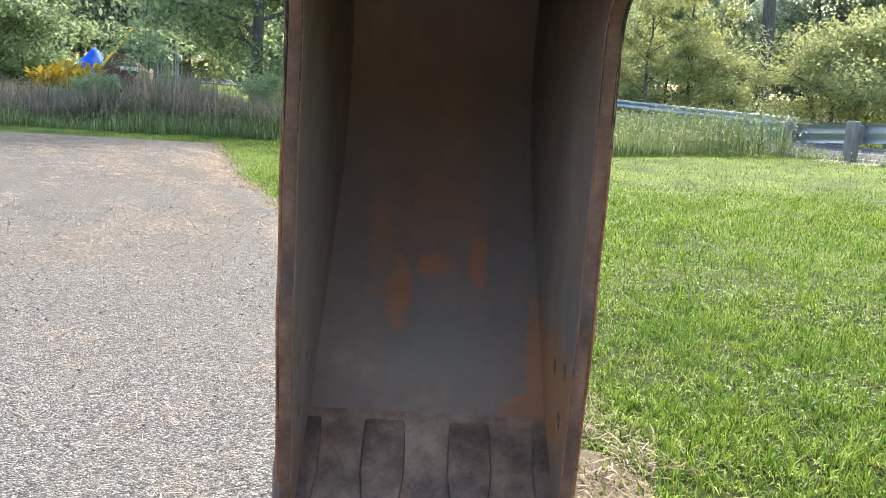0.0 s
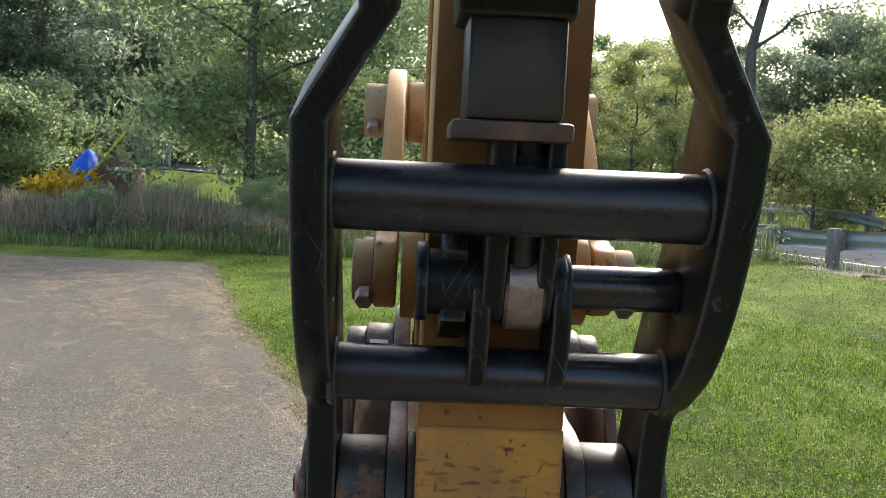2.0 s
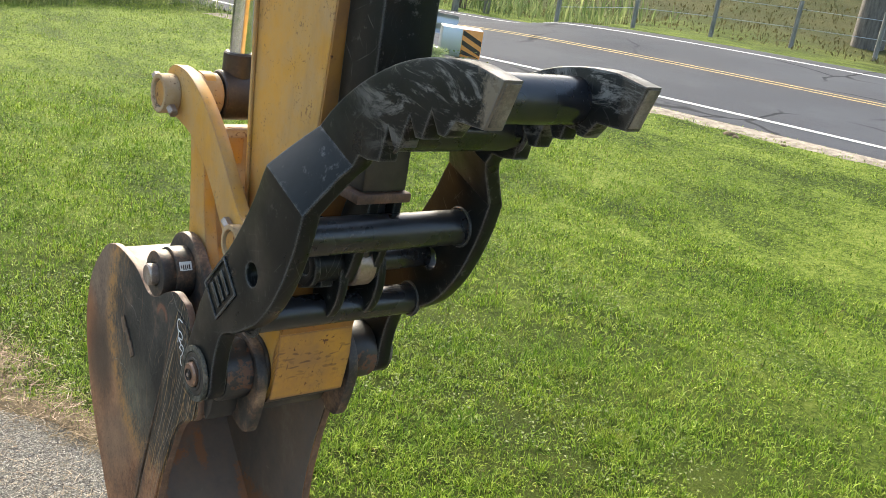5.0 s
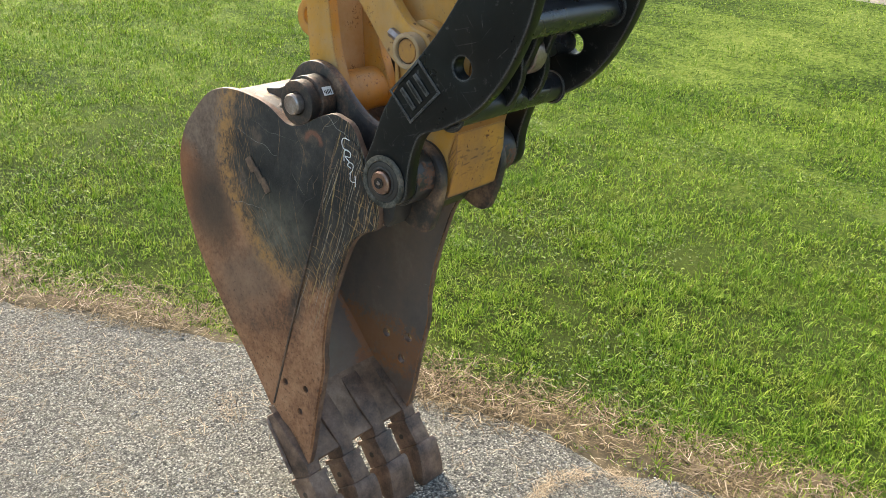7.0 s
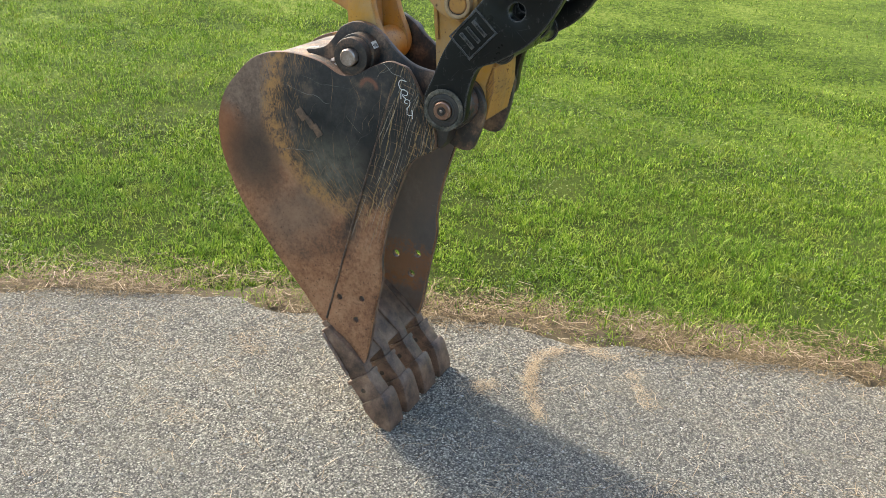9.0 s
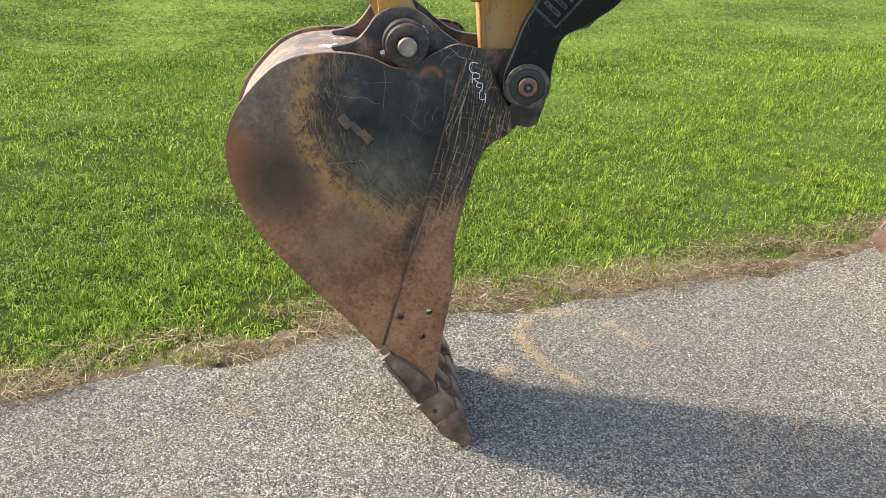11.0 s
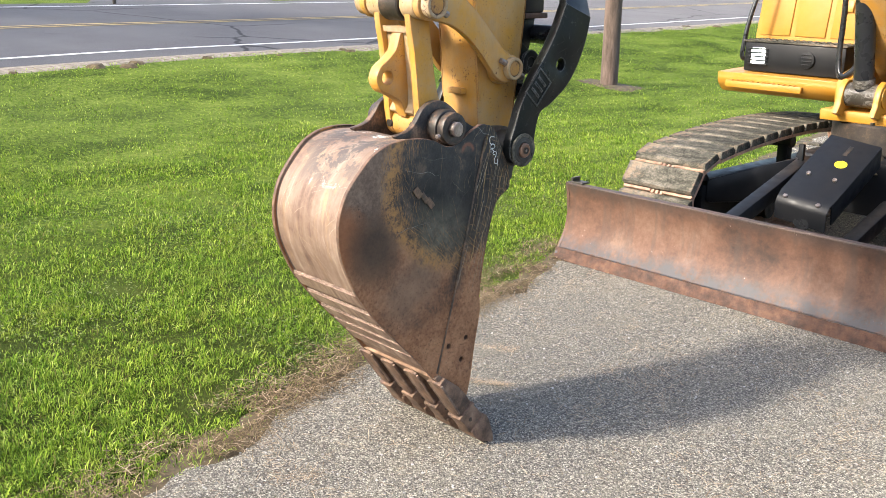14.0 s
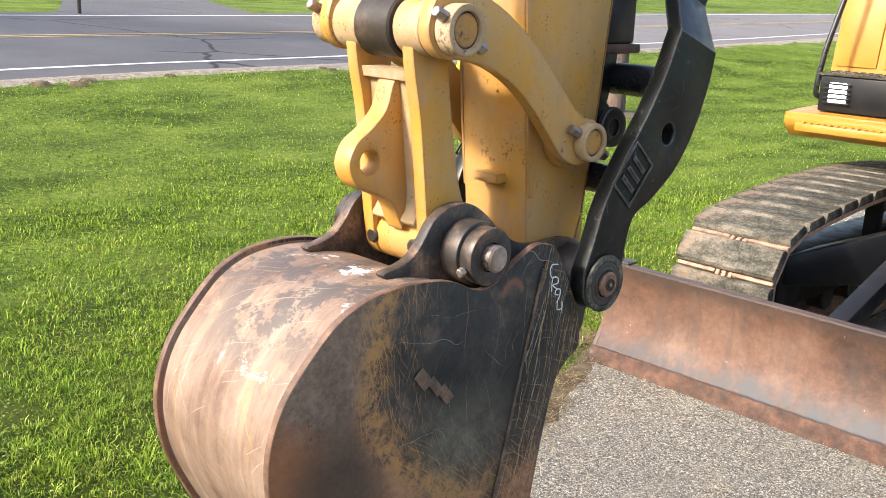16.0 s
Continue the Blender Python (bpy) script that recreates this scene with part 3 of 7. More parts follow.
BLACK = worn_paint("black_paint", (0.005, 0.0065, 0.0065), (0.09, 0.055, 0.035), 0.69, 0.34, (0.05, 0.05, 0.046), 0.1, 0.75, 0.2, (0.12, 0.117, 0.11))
BLACK_CLEAN = worn_paint("black_frame_paint", (0.007, 0.008, 0.010), (0.05, 0.04, 0.03), 0.76, 0.42, (0.05, 0.045, 0.04), 0.1, 0.0, 0.25)
BLACK_BAR = worn_paint("black_bar_paint", (0.012, 0.013, 0.016), (0.06, 0.045, 0.035), 0.74, 0.26, (0.08, 0.08, 0.075), 0.15)
BLACK_RUST = worn_paint("black_paint_rusted", (0.015, 0.015, 0.015), (0.12, 0.06, 0.035), 0.6, 0.45, (0.10, 0.08, 0.06), 0.3)
SIDE = bucket_side_material()
INSIDE = inside_material()
SHELL = shell_material()
WEAR = rusty("wear_strip_steel", ((0.34, (0.12, 0.075, 0.052)), (0.48, (0.23, 0.155, 0.115)), (0.66, (0.36, 0.27, 0.21))), 14, 0.55, 0.2, (2.5, 0.5, 0.5))
WELD = rusty("weld_bead_steel", ((0.34, (0.10, 0.065, 0.048)), (0.5, (0.19, 0.13, 0.097)), (0.66, (0.3, 0.22, 0.17))), 30, 0.7, 0.1)
TOOTH = rusty("tooth_steel", ((0.36, (0.05, 0.032, 0.023)), (0.46, (0.115, 0.07, 0.046)), (0.56, (0.185, 0.112, 0.072)), (0.7, (0.3, 0.2, 0.135))), 16, 0.55, 0.12)
LIP = rusty("lip_steel", ((0.36, (0.09, 0.06, 0.042)), (0.5, (0.2, 0.125, 0.078)), (0.66, (0.33, 0.225, 0.15))), 13, 0.62, 0.05)
BLADE = blade_material()
RIM = rusty("plate_rim_steel", ((0.36, (0.055, 0.034, 0.026)), (0.5, (0.12, 0.066, 0.042)), (0.66, (0.21, 0.125, 0.08))), 18, 0.6, 0.1)
EDGE = rusty("cutting_edge_steel", ((0.36, (0.03, 0.016, 0.011)), (0.5, (0.075, 0.036, 0.022)), (0.66, (0.14, 0.07, 0.042))), 14, 0.75, 0.05)
PIN_STEEL = rusty("pin_steel", ((0.3, (0.12, 0.08, 0.06)), (0.55, (0.3, 0.25, 0.22)), (0.75, (0.5, 0.47, 0.44))), 25, 0.38, 0.7)
PIN_RUST = rusty("pin_brown_steel", ((0.3, (0.10, 0.055, 0.035)), (0.52, (0.24, 0.145, 0.10)), (0.72, (0.42, 0.31, 0.25))), 30, 0.36, 0.65)
TIP = rusty("thumb_tip_steel", ((0.36, (0.05, 0.042, 0.034)), (0.5, (0.15, 0.125, 0.095)), (0.66, (0.3, 0.26, 0.2))), 20, 0.6, 0.2)
SEAM = rusty("seam_bead_steel", ((0.34, (0.022, 0.019, 0.016)), (0.46, (0.075, 0.05, 0.034)), (0.62, (0.2, 0.12, 0.07))), 14, 0.6, 0.1)
EAR = rusty("hinge_ear_steel", ((0.36, (0.013, 0.012, 0.012)), (0.47, (0.034, 0.028, 0.024)), (0.54, (0.095, 0.058, 0.038)), (0.66, (0.26, 0.16, 0.095))), 12, 0.5, 0.1)
CHROME = plain("chrome_rod", (0.62, 0.63, 0.64), 0.16, 1.0, 0.05)
GREASE = rusty("greasy_iron", ((0.35, (0.012, 0.011, 0.010)), (0.55, (0.04, 0.03, 0.022)), (0.72, (0.12, 0.075, 0.045))), 16, 0.5, 0.2)
SHOE = shoe_material()
SHOE_EDGE = rusty("track_shoe_edge", ((0.34, (0.15, 0.085, 0.055)), (0.5, (0.33, 0.2, 0.135)), (0.7, (0.48, 0.35, 0.25))), 14, 0.7, 0.1)
CHALK = plain("chalk_mark", (0.62, 0.62, 0.6), 0.9, 0, 0.3, 60)
PAD = pad_material()
ROAD = road_material()
LAWN = soil_grass_material()
WHITE_LINE = plain("white_road_paint", (0.62, 0.62, 0.6), 0.7, 0, 0.25, 8)
YELLOW_LINE = plain("yellow_road_paint", (0.42, 0.31, 0.12), 0.8, 0, 0.35, 8)
GRASS = grass_material()
THATCH = leaf_material("dead_thatch", (0.045, 0.034, 0.018), (0.125, 0.088, 0.045), (0.27, 0.2, 0.11), 0.8, 0.15)
STRAW = leaf_material("dry_straw", (0.13, 0.085, 0.05), (0.31, 0.225, 0.145), (0.52, 0.41, 0.28), 0.75, 0.15)
MEADOW = leaf_material("meadow_stems", (0.075, 0.08, 0.03), (0.1, 0.095, 0.04), (0.13, 0.115, 0.055), 0.9, 0.3, 0.05)
BRUSH = leaf_material("brush_grass", (0.115, 0.105, 0.065), (0.205, 0.17, 0.12), (0.31, 0.255, 0.19), 0.8, 0.4)
BRUSH_GREEN = leaf_material("green_brush", (0.07, 0.105, 0.035), (0.13, 0.185, 0.06), (0.25, 0.28, 0.12), 0.65, 0.4)
GOLDENROD = leaf_material("goldenrod_flowers", (0.3, 0.2, 0.02), (0.5, 0.33, 0.02), (0.6, 0.42, 0.04), 0.7, 0.3)
# leaf colours lifted and greyed to hold haze and backlight glare
LEAF_DARK = leaf_material("dark_leaves", (0.12, 0.16, 0.11), (0.21, 0.27, 0.165), (0.32, 0.37, 0.24), 0.42, 0.6, 0.5)
LEAF_MID = leaf_material("green_leaves", (0.135, 0.2, 0.1), (0.25, 0.33, 0.155), (0.37, 0.43, 0.22), 0.42, 0.6, 0.5)
LEAF_YELLOW = leaf_material("yellowing_leaves", (0.18, 0.22, 0.09), (0.32, 0.36, 0.13), (0.45, 0.45, 0.18), 0.42, 0.6, 0.5)
BARK = bark_material("bark", (0.07, 0.06, 0.05), (0.19, 0.165, 0.14))
POLE_WOOD = bark_material("pole_wood", (0.06, 0.04, 0.03), (0.17, 0.12, 0.095))
POST_WOOD = bark_material("post_wood", (0.12, 0.115, 0.10), (0.30, 0.28, 0.25))
GALV = plain("galvanized_steel", (0.42, 0.45, 0.48), 0.42, 0.75, 0.15, 6)
DULL_STEEL = plain("dull_anchor_steel", (0.16, 0.165, 0.17), 0.6, 0.2, 0.25, 30)
YELLOW_PLASTIC = plain("yellow_guard_plastic", (0.78, 0.6, 0.02), 0.45, 0, 0.06)
BLUE_TARP = plain("blue_tarp", (0.012, 0.11, 0.6), 0.85, 0, 0.25, 5)
RUST_CART = rusty("rusty_cart", ((0.3, (0.06, 0.035, 0.025)), (0.55, (0.16, 0.09, 0.06)), (0.75, (0.3, 0.24, 0.2))), 4)
WHITE_PAINT = plain("white_paint", (0.7, 0.7, 0.68), 0.5)
ORANGE = plain("marker_orange", (0.62, 0.25, 0.06), 0.5)
SHOULDER = rusty("gravel_shoulder", ((0.36, (0.09, 0.07, 0.05)), (0.5, (0.2, 0.165, 0.125)), (0.66, (0.33, 0.29, 0.235))), 9, 0.95, 0.0)
DARK_SOIL = rusty("dark_soil", ((0.34, (0.035, 0.026, 0.013)), (0.5, (0.088, 0.064, 0.032)), (0.7, (0.165, 0.12, 0.062))), 14, 0.95, 0.0)
LIGHT_GLASS = lamp_material("lit_lamp", 2.2)


# ---- mesh helpers ----
def hang(ob, parent):
    """Parents ob, whose mesh is in world places, without moving it."""
    ob.parent = parent
    if parent is not None and parent.data is None:
        ob.matrix_parent_inverse = Matrix.Translation(-Vector(parent.location))


def part(name, bm, material, parent=None, label="", smooth=40):
    """Links a bmesh as one mesh object, under a thing or part where one is given."""
    me = bpy.data.meshes.new(name)
    bmesh.ops.recalc_face_normals(bm, faces=bm.faces)
    bm.to_mesh(me)
    bm.free()
    mats = material if isinstance(material, (list, tuple)) else [material]
    for m in mats:
        me.materials.append(m)
    if smooth:
        me.shade_smooth()
        me.set_sharp_from_angle(angle=radians(smooth))
    ob = new(name, me)
    hang(ob, parent)
    if label:
        ob["label"] = label
    return ob


def raw(name, verts, faces, material, parent=None, mat_index=None):
    """A mesh object out of numpy arrays; faces all have one size."""
    verts, faces = np.asarray(verts, np.float32), np.asarray(faces, np.int32)
    me = bpy.data.meshes.new(name)
    k = faces.shape[1]
    me.vertices.add(len(verts))
    me.vertices.foreach_set("co", verts.ravel())
    me.loops.add(faces.size)
    me.loops.foreach_set("vertex_index", faces.ravel())
    me.polygons.add(len(faces))
    me.polygons.foreach_set("loop_start", np.arange(0, faces.size, k, dtype=np.int32))
    me.update(calc_edges=True)
    for m in material if isinstance(material, (list, tuple)) else [material]:
        me.materials.append(m)
    if mat_index is not None:
        me.polygons.foreach_set("material_index", np.asarray(mat_index, np.int32))
    ob = new(name, me)
    hang(ob, parent)
    return ob


def empty(name, label, category, place=(0, 0, 0), kind="", group=""):
    ob = new(name)
    ob.location = place
    ob.empty_display_size = 0.2
    return tagged(ob, label, category, group, kind)


def smooth_line(points, steps=5, closed=False):
    """Catmull-Rom curve through points of any dimension."""
    p = np.array(points, float)
    n = len(p)
    out = []
    for i in range(n if closed else n - 1):
        a, b, c, d = (p[(i + k) % n] if closed else p[min(max(i + k, 0), n - 1)] for k in (-1, 0, 1, 2))
        for s in range(steps):
            u = s / steps
            out.append(0.5 * (2 * b + (c - a) * u + (2 * a - 5 * b + 4 * c - d) * u * u + (3 * b - a - 3 * c + d) * u ** 3))
    if not closed:
        out.append(p[-1])
    return [tuple(q) for q in out]


def circle(cy, cz, r, n=20):
    return [(cy + r * math.cos(2 * math.pi * i / n), cz + r * math.sin(2 * math.pi * i / n)) for i in range(n)]


def plate(profile, x0, x1, holes=(), bevel=0.003, bm=None, bend=None):
    """A plate: a (y, z) outline with holes, as thick as x0 to x1. bend: a function of (y, z) that shifts it in x."""
    own = bmesh.new()
    edges = []
    for loop in (profile, *holes):
        vs = [own.verts.new((x0, y, z)) for y, z in loop]
        edges += [own.edges.new((vs[i], vs[(i + 1) % len(vs)])) for i in range(len(vs))]
    rim = list(edges)
    filled = bmesh.ops.triangle_fill(own, use_beauty=True, use_dissolve=False, edges=edges)
    flat = [f for f in filled["geom"] if isinstance(f, bmesh.types.BMFace)]
    made = bmesh.ops.extrude_face_region(own, geom=flat)
    moved = [v for v in made["geom"] if isinstance(v, bmesh.types.BMVert)]
    bmesh.ops.translate(own, verts=moved, vec=(x1 - x0, 0, 0))
    if bevel:
        own.normal_update()
        own.edges.ensure_lookup_table()
        sharp = [e for e in own.edges if len(e.link_faces) == 2 and abs(e.verts[0].co.x - e.verts[1].co.x) < 1e-6 and e.calc_face_angle(0) > 1.0]
        bmesh.ops.bevel(own, geom=sharp, offset=bevel, segments=2, affect="EDGES", profile=0.5)
    if bend:
        for v in own.verts:
            v.co.x += bend(v.co.y, v.co.z)
    if bm is None:
        return own
    merge(bm, own)
    return bm


def merge(bm, other):
    me = bpy.data.meshes.new("join")
    other.to_mesh(me)
    other.free()
    bm.from_mesh(me)
    bpy.data.meshes.remove(me)
    return bm


def rod(a, b, r, bm=None, seg=24, r2=None, bevel=0.004):
    """A round bar from a to b with eased rims."""
    bm = bm or bmesh.new()
    a, b = Vector(a), Vector(b)
    axis = (b - a)
    length = axis.length
    m = Matrix.Translation(a) @ axis.to_track_quat("Z", "Y").to_matrix().to_4x4()
    r2 = r if r2 is None else r2
    e = min(bevel, r * 0.4, length * 0.3)
    rows = [(0, r - e), (e, r), (length - e, r2), (length, r2 - e)] if e else [(0, r), (length, r2)]
    rings = [[bm.verts.new(m @ Vector((q * math.cos(2 * math.pi * i / seg), q * math.sin(2 * math.pi * i / seg), h))) for i in range(seg)] for h, q in rows]
    for p, q in zip(rings, rings[1:]):
        for i in range(seg):
            bm.faces.new((p[i], p[(i + 1) % seg], q[(i + 1) % seg], q[i]))
    bm.faces.new(rings[0][::-1])
    bm.faces.new(rings[-1])
    return bm


def tube(points, r, bm=None, seg=10, taper=None):
    """A pipe along points; taper: the radius at its end."""
    bm = bm or bmesh.new()
    pts = [Vector(p) for p in points]
    rings = []
    side = None
    for i, p in enumerate(pts):
        d = (pts[min(i + 1, len(pts) - 1)] - pts[max(i - 1, 0)]).normalized()
        if side is None:
            side = d.orthogonal().normalized()
        side = (side - d * side.dot(d)).normalized()
        up = d.cross(side)
        q = r if taper is None else r + (taper - r) * i / (len(pts) - 1)
        rings.append([bm.verts.new(p + q * (math.cos(2 * math.pi * k / seg) * side + math.sin(2 * math.pi * k / seg) * up)) for k in range(seg)])
    for a, b in zip(rings, rings[1:]):
        for k in range(seg):
            bm.faces.new((a[k], a[(k + 1) % seg], b[(k + 1) % seg], b[k]))
    bm.faces.new(rings[0][::-1])
    bm.faces.new(rings[-1])
    return bm


def box(x0, x1, y0, y1, z0, z1, bevel=0.006, bm=None, turn=None):
    own = bmesh.new()
    bmesh.ops.create_cube(own, size=1)
    for v in own.verts:
        v.co = Vector(((x0 + x1) / 2 + v.co.x * (x1 - x0), (y0 + y1) / 2 + v.co.y * (y1 - y0), (z0 + z1) / 2 + v.co.z * (z1 - z0)))
    if bevel:
        bmesh.ops.bevel(own, geom=list(own.edges), offset=bevel, segments=2, affect="EDGES", profile=0.5)
    if turn is not None:
        bmesh.ops.transform(own, matrix=turn, verts=own.verts)
    if bm is None:
        return own
    return merge(bm, own)


def ring(axis_y, axis_z, x0, x1, r_in, r_out, seg=28):
    """A collar round an axis along x."""
    return plate(circle(axis_y, axis_z, r_out, seg), x0, x1, [circle(axis_y, axis_z, r_in, seg)], 0.003)


def strip(path, thick):
    """A closed (y, z) outline of a sheet that follows a path, thick to its left."""
    p = np.array(path)
    d = np.gradient(p, axis=0)
    nrm = np.stack([-d[:, 1], d[:, 0]], 1) / np.linalg.norm(d, axis=1)[:, None]
    q = p + nrm * thick
    return [tuple(v) for v in p] + [tuple(v) for v in q[::-1]]


# ---- the land: one sheet, a banked road that bends round the lawn, a gravelled pad ----
ROAD_EDGE = smooth_line([(24, -90, 0.7, 0.05), (17.5, -45, 0.6, 0.055), (14.6, -25, 0.52, 0.055), (12.9, -10, 0.49, 0.055), (12.5, -5, 0.48, 0.055), (12.05, -1, 0.44, 0.055), (11.2, 4.4, 0.38, 0.055), (9.1, 10.4, 0.34, 0.045),
                         (7.95, 13.6, 0.24, 0.03), (7.35, 16.6, 0.17, 0.01), (6.1, 21, 0.12, -0.005), (3.2, 27, 0.28, -0.006), (-3.4, 34.6, 0.68, 0.0), (-14, 43, 0.92, 0.01), (-34, 53, 1.2, 0.02), (-80, 64, 2, 0.02)], 6)
EDGE_A = np.array(ROAD_EDGE)


def road_frame(x, y):
    """Signed distance past the road's inner edge line (outwards positive) the edge's height and the road's bank there, for arrays."""
    x, y = np.asarray(x, float), np.asarray(y, float)
    best = np.full(x.shape, 1e9)
    dist, high, bank = np.zeros(x.shape), np.zeros(x.shape), np.zeros(x.shape)
    for a, b in zip(EDGE_A[:-1], EDGE_A[1:]):
        d = b[:2] - a[:2]
        ll = (d ** 2).sum()
        u = np.clip(((x - a[0]) * d[0] + (y - a[1]) * d[1]) / ll, 0, 1)
        px, py = x - a[0] - u * d[0], y - a[1] - u * d[1]
        r = px ** 2 + py ** 2
        s = px * d[1] - py * d[0]
        m = r < best
        best = np.where(m, r, best)
        dist = np.where(m, np.sign(s) * np.sqrt(r), dist)
        high = np.where(m, a[2] + u * (b[2] - a[2]), high)
        bank = np.where(m, a[3] + u * (b[3] - a[3]), bank)
    return dist, high, bank


def step(v, a, b):
    u = np.clip((v - a) / (b - a), 0, 1)
    return u * u * (3 - 2 * u)


def pad_edge(y):
    """x of the pad's grass side at y."""
    return np.interp(y, [-30, -8, -2.1, -1.4, -0.85, 0.0, 0.5, 0.85, 1.26, 1.7, 2.2, 5.58, 7.8, 10.3, 12.4, 12.9],
                     [6.0, 2.6, 1.3, 1.04, 0.9, 0.70, 0.55, 0.43, 0.30, 0.12, -0.10, -0.96, -1.72, -2.38, -2.93, -3.02])


def land(x, y):
    """Height of the ground."""
    x, y = np.asarray(x, float), np.asarray(y, float)
    d, h, bank = road_frame(x, y)
    inner = h * step(d, -6.7, -0.7)
    road = h + bank * np.clip(d, -0.7, 8.2) - 0.05
    z = np.where(d < -0.7, inner - 0.05 * step(d, -1.6, -0.7), road)
    ang = np.degrees(np.arctan2(x, y))
    hill = step(ang, 22, 42) * (1 - step(ang, 82, 105))
    rise = step(d, 11, 60) * 7.5 * hill + np.clip(d - 10, 0, 60) * 0.03
    z = z + np.where(d > 8.2, rise - 0.25 * step(d, 8.4, 10) * (1 - hill), 0)
    lump = 0.018 * np.sin(x * 1.3 + 0.7 * np.sin(y * 0.9)) * np.cos(y * 1.1 + 0.4) * step(np.abs(d + 4.5), 4.4, 0.5)
    return z + lump * step(x - pad_edge(y), 0.2, 1.5)


def spaced(lo, hi, fine_lo, fine_hi, fine, grow):
    mid = list(np.arange(fine_lo, fine_hi + 1e-6, fine))
    s, v = fine, fine_hi
    while v < hi:
        s *= grow
        v += s
        mid.append(v)
    s, v = fine, fine_lo
    while v > lo:
        s *= grow
        v -= s
        mid.insert(0, v)
    return np.array(mid)


gx, gy = spaced(-900, 900, -9, 24, 0.3, 1.13), spaced(-900, 900, -30, 30, 0.35, 1.13)
GX, GY = np.meshgrid(gx, gy)
GZ = land(GX, GY)
nx, ny = len(gx), len(gy)
idx = np.arange(nx * ny).reshape(ny, nx)
ground = raw("ground", np.stack([GX, GY, GZ], 2).reshape(-1, 3), np.stack([idx[:-1, :-1], idx[:-1, 1:], idx[1:, 1:], idx[1:, :-1]], 2).reshape(-1, 4), LAWN)
ground.data.shade_smooth()
tagged(ground, "uneven mown lawn rising gently to the road", "ground", kind="structure")


def ribbon(name, d0, d1, lift, material, label, seg0=0.0, seg1=1.0, cuts=6, parent=None):
    """A strip along the road between two distances from its inner edge line."""
    e = EDGE_A[int(seg0 * (len(EDGE_A) - 1)):int(seg1 * (len(EDGE_A) - 1)) + 1]
    t = np.gradient(e[:, :2], axis=0)
    nrm = np.stack([t[:, 1], -t[:, 0]], 1) / np.linalg.norm(t, axis=1)[:, None]
    rows = []
    for d in np.linspace(d0, d1, cuts + 1):
        rows.append(np.concatenate([e[:, :2] + nrm * d, (e[:, 2] + e[:, 3] * d + lift)[:, None]], 1))
    v = np.stack(rows, 1)
    n, m = v.shape[:2]
    i = np.arange(n * m).reshape(n, m)
    ob = raw(name, v.reshape(-1, 3), np.stack([i[:-1, :-1], i[:-1, 1:], i[1:, 1:], i[1:, :-1]], 2).reshape(-1, 4), material, parent)
    ob.data.shade_smooth()
    return tagged(ob, label, "" if parent else "road", kind="" if parent else "structure")


road = ribbon("road", -0.75, 8.15, 0.0, ROAD, "worn grey asphalt country road with painted lines")
ribbon("edge_line", -0.02, 0.1, 0.008, WHITE_LINE, "", cuts=1, parent=road)
ribbon("edge_line", 7.3, 7.42, 0.008, WHITE_LINE, "", cuts=1, parent=road)
ribbon("centre_line", 3.54, 3.62, 0.008, YELLOW_LINE, "", cuts=1, parent=road)
ribbon("centre_line", 3.79, 3.87, 0.008, YELLOW_LINE, "", cuts=1, parent=road)

# paved side road that meets the far edge
mouth = np.linspace(0, 1, 26)
side_rows = []
for u in mouth:
    mx, my = 16.6 + 30 * u, -9.6 - 11.5 * u
    half = 2.7 + 3.4 * (1 - u) ** 6
    for w in np.linspace(-1, 1, 9):
        px_, py_ = mx + w * half * 0.36, my + w * half * 0.93
        side_rows.append((px_, py_, float(land(px_, py_)) + 0.035))
mi = np.arange(len(side_rows)).reshape(26, 9)
junction = raw("side_road", side_rows, np.stack([mi[:-1, :-1], mi[1:, :-1], mi[1:, 1:], mi[:-1, 1:]], 2).reshape(-1, 4), ROAD)
junction.data.shade_smooth()
tagged(junction, "pale grey paved side road joining the country road", "side road", kind="structure")

# the pad: a thin slab whose grass side wanders
ys = np.arange(-16, 12.9, 0.12)
xe = pad_edge(ys) + 0.05 * np.sin(ys * 5.1) + 0.04 * np.sin(ys * 11.3 + 1) + 0.03 * np.sin(ys * 23.7)
cols = [-16, -9, -5, -2.5, -1.2, -0.6, -0.3, -0.12, -0.03, 0.0]
pv = []
for y, x in zip(ys, xe):
    far = 0.04 * math.sin(x * 3) if y > 12.6 else 0
    for c in cols:
        low = 0.012 if c < -0.01 else -0.015
        pv.append((x + c, y + far, low + 0.004 * math.sin(3 * (x + c)) * math.sin(2.3 * y)))
pi = np.arange(len(pv)).reshape(len(ys), len(cols))
pad = raw("pavement", pv, np.stack([pi[:-1, :-1], pi[:-1, 1:], pi[1:, 1:], pi[1:, :-1]], 2).reshape(-1, 4), PAD)
tagged(pad, "grey gravelled asphalt pad strewn with dry cut grass", "pavement", kind="structure")

# ---- excavator bucket ----
PIN = (0.0, 1.157)          # stick pin (y, z)
BPIN = (0.327, 1.262)       # bucket link pin
BACK = [(0.427, 1.23), (0.494, 1.242), (0.568, 1.242), (0.628, 1.231), (0.689, 1.201), (0.751, 1.14), (0.793, 1.085), (0.817, 1.025), (0.825, 0.96),
        (0.815, 0.883), (0.787, 0.807), (0.73, 0.703), (0.623, 0.576), (0.495, 0.442), (0.405, 0.338)]
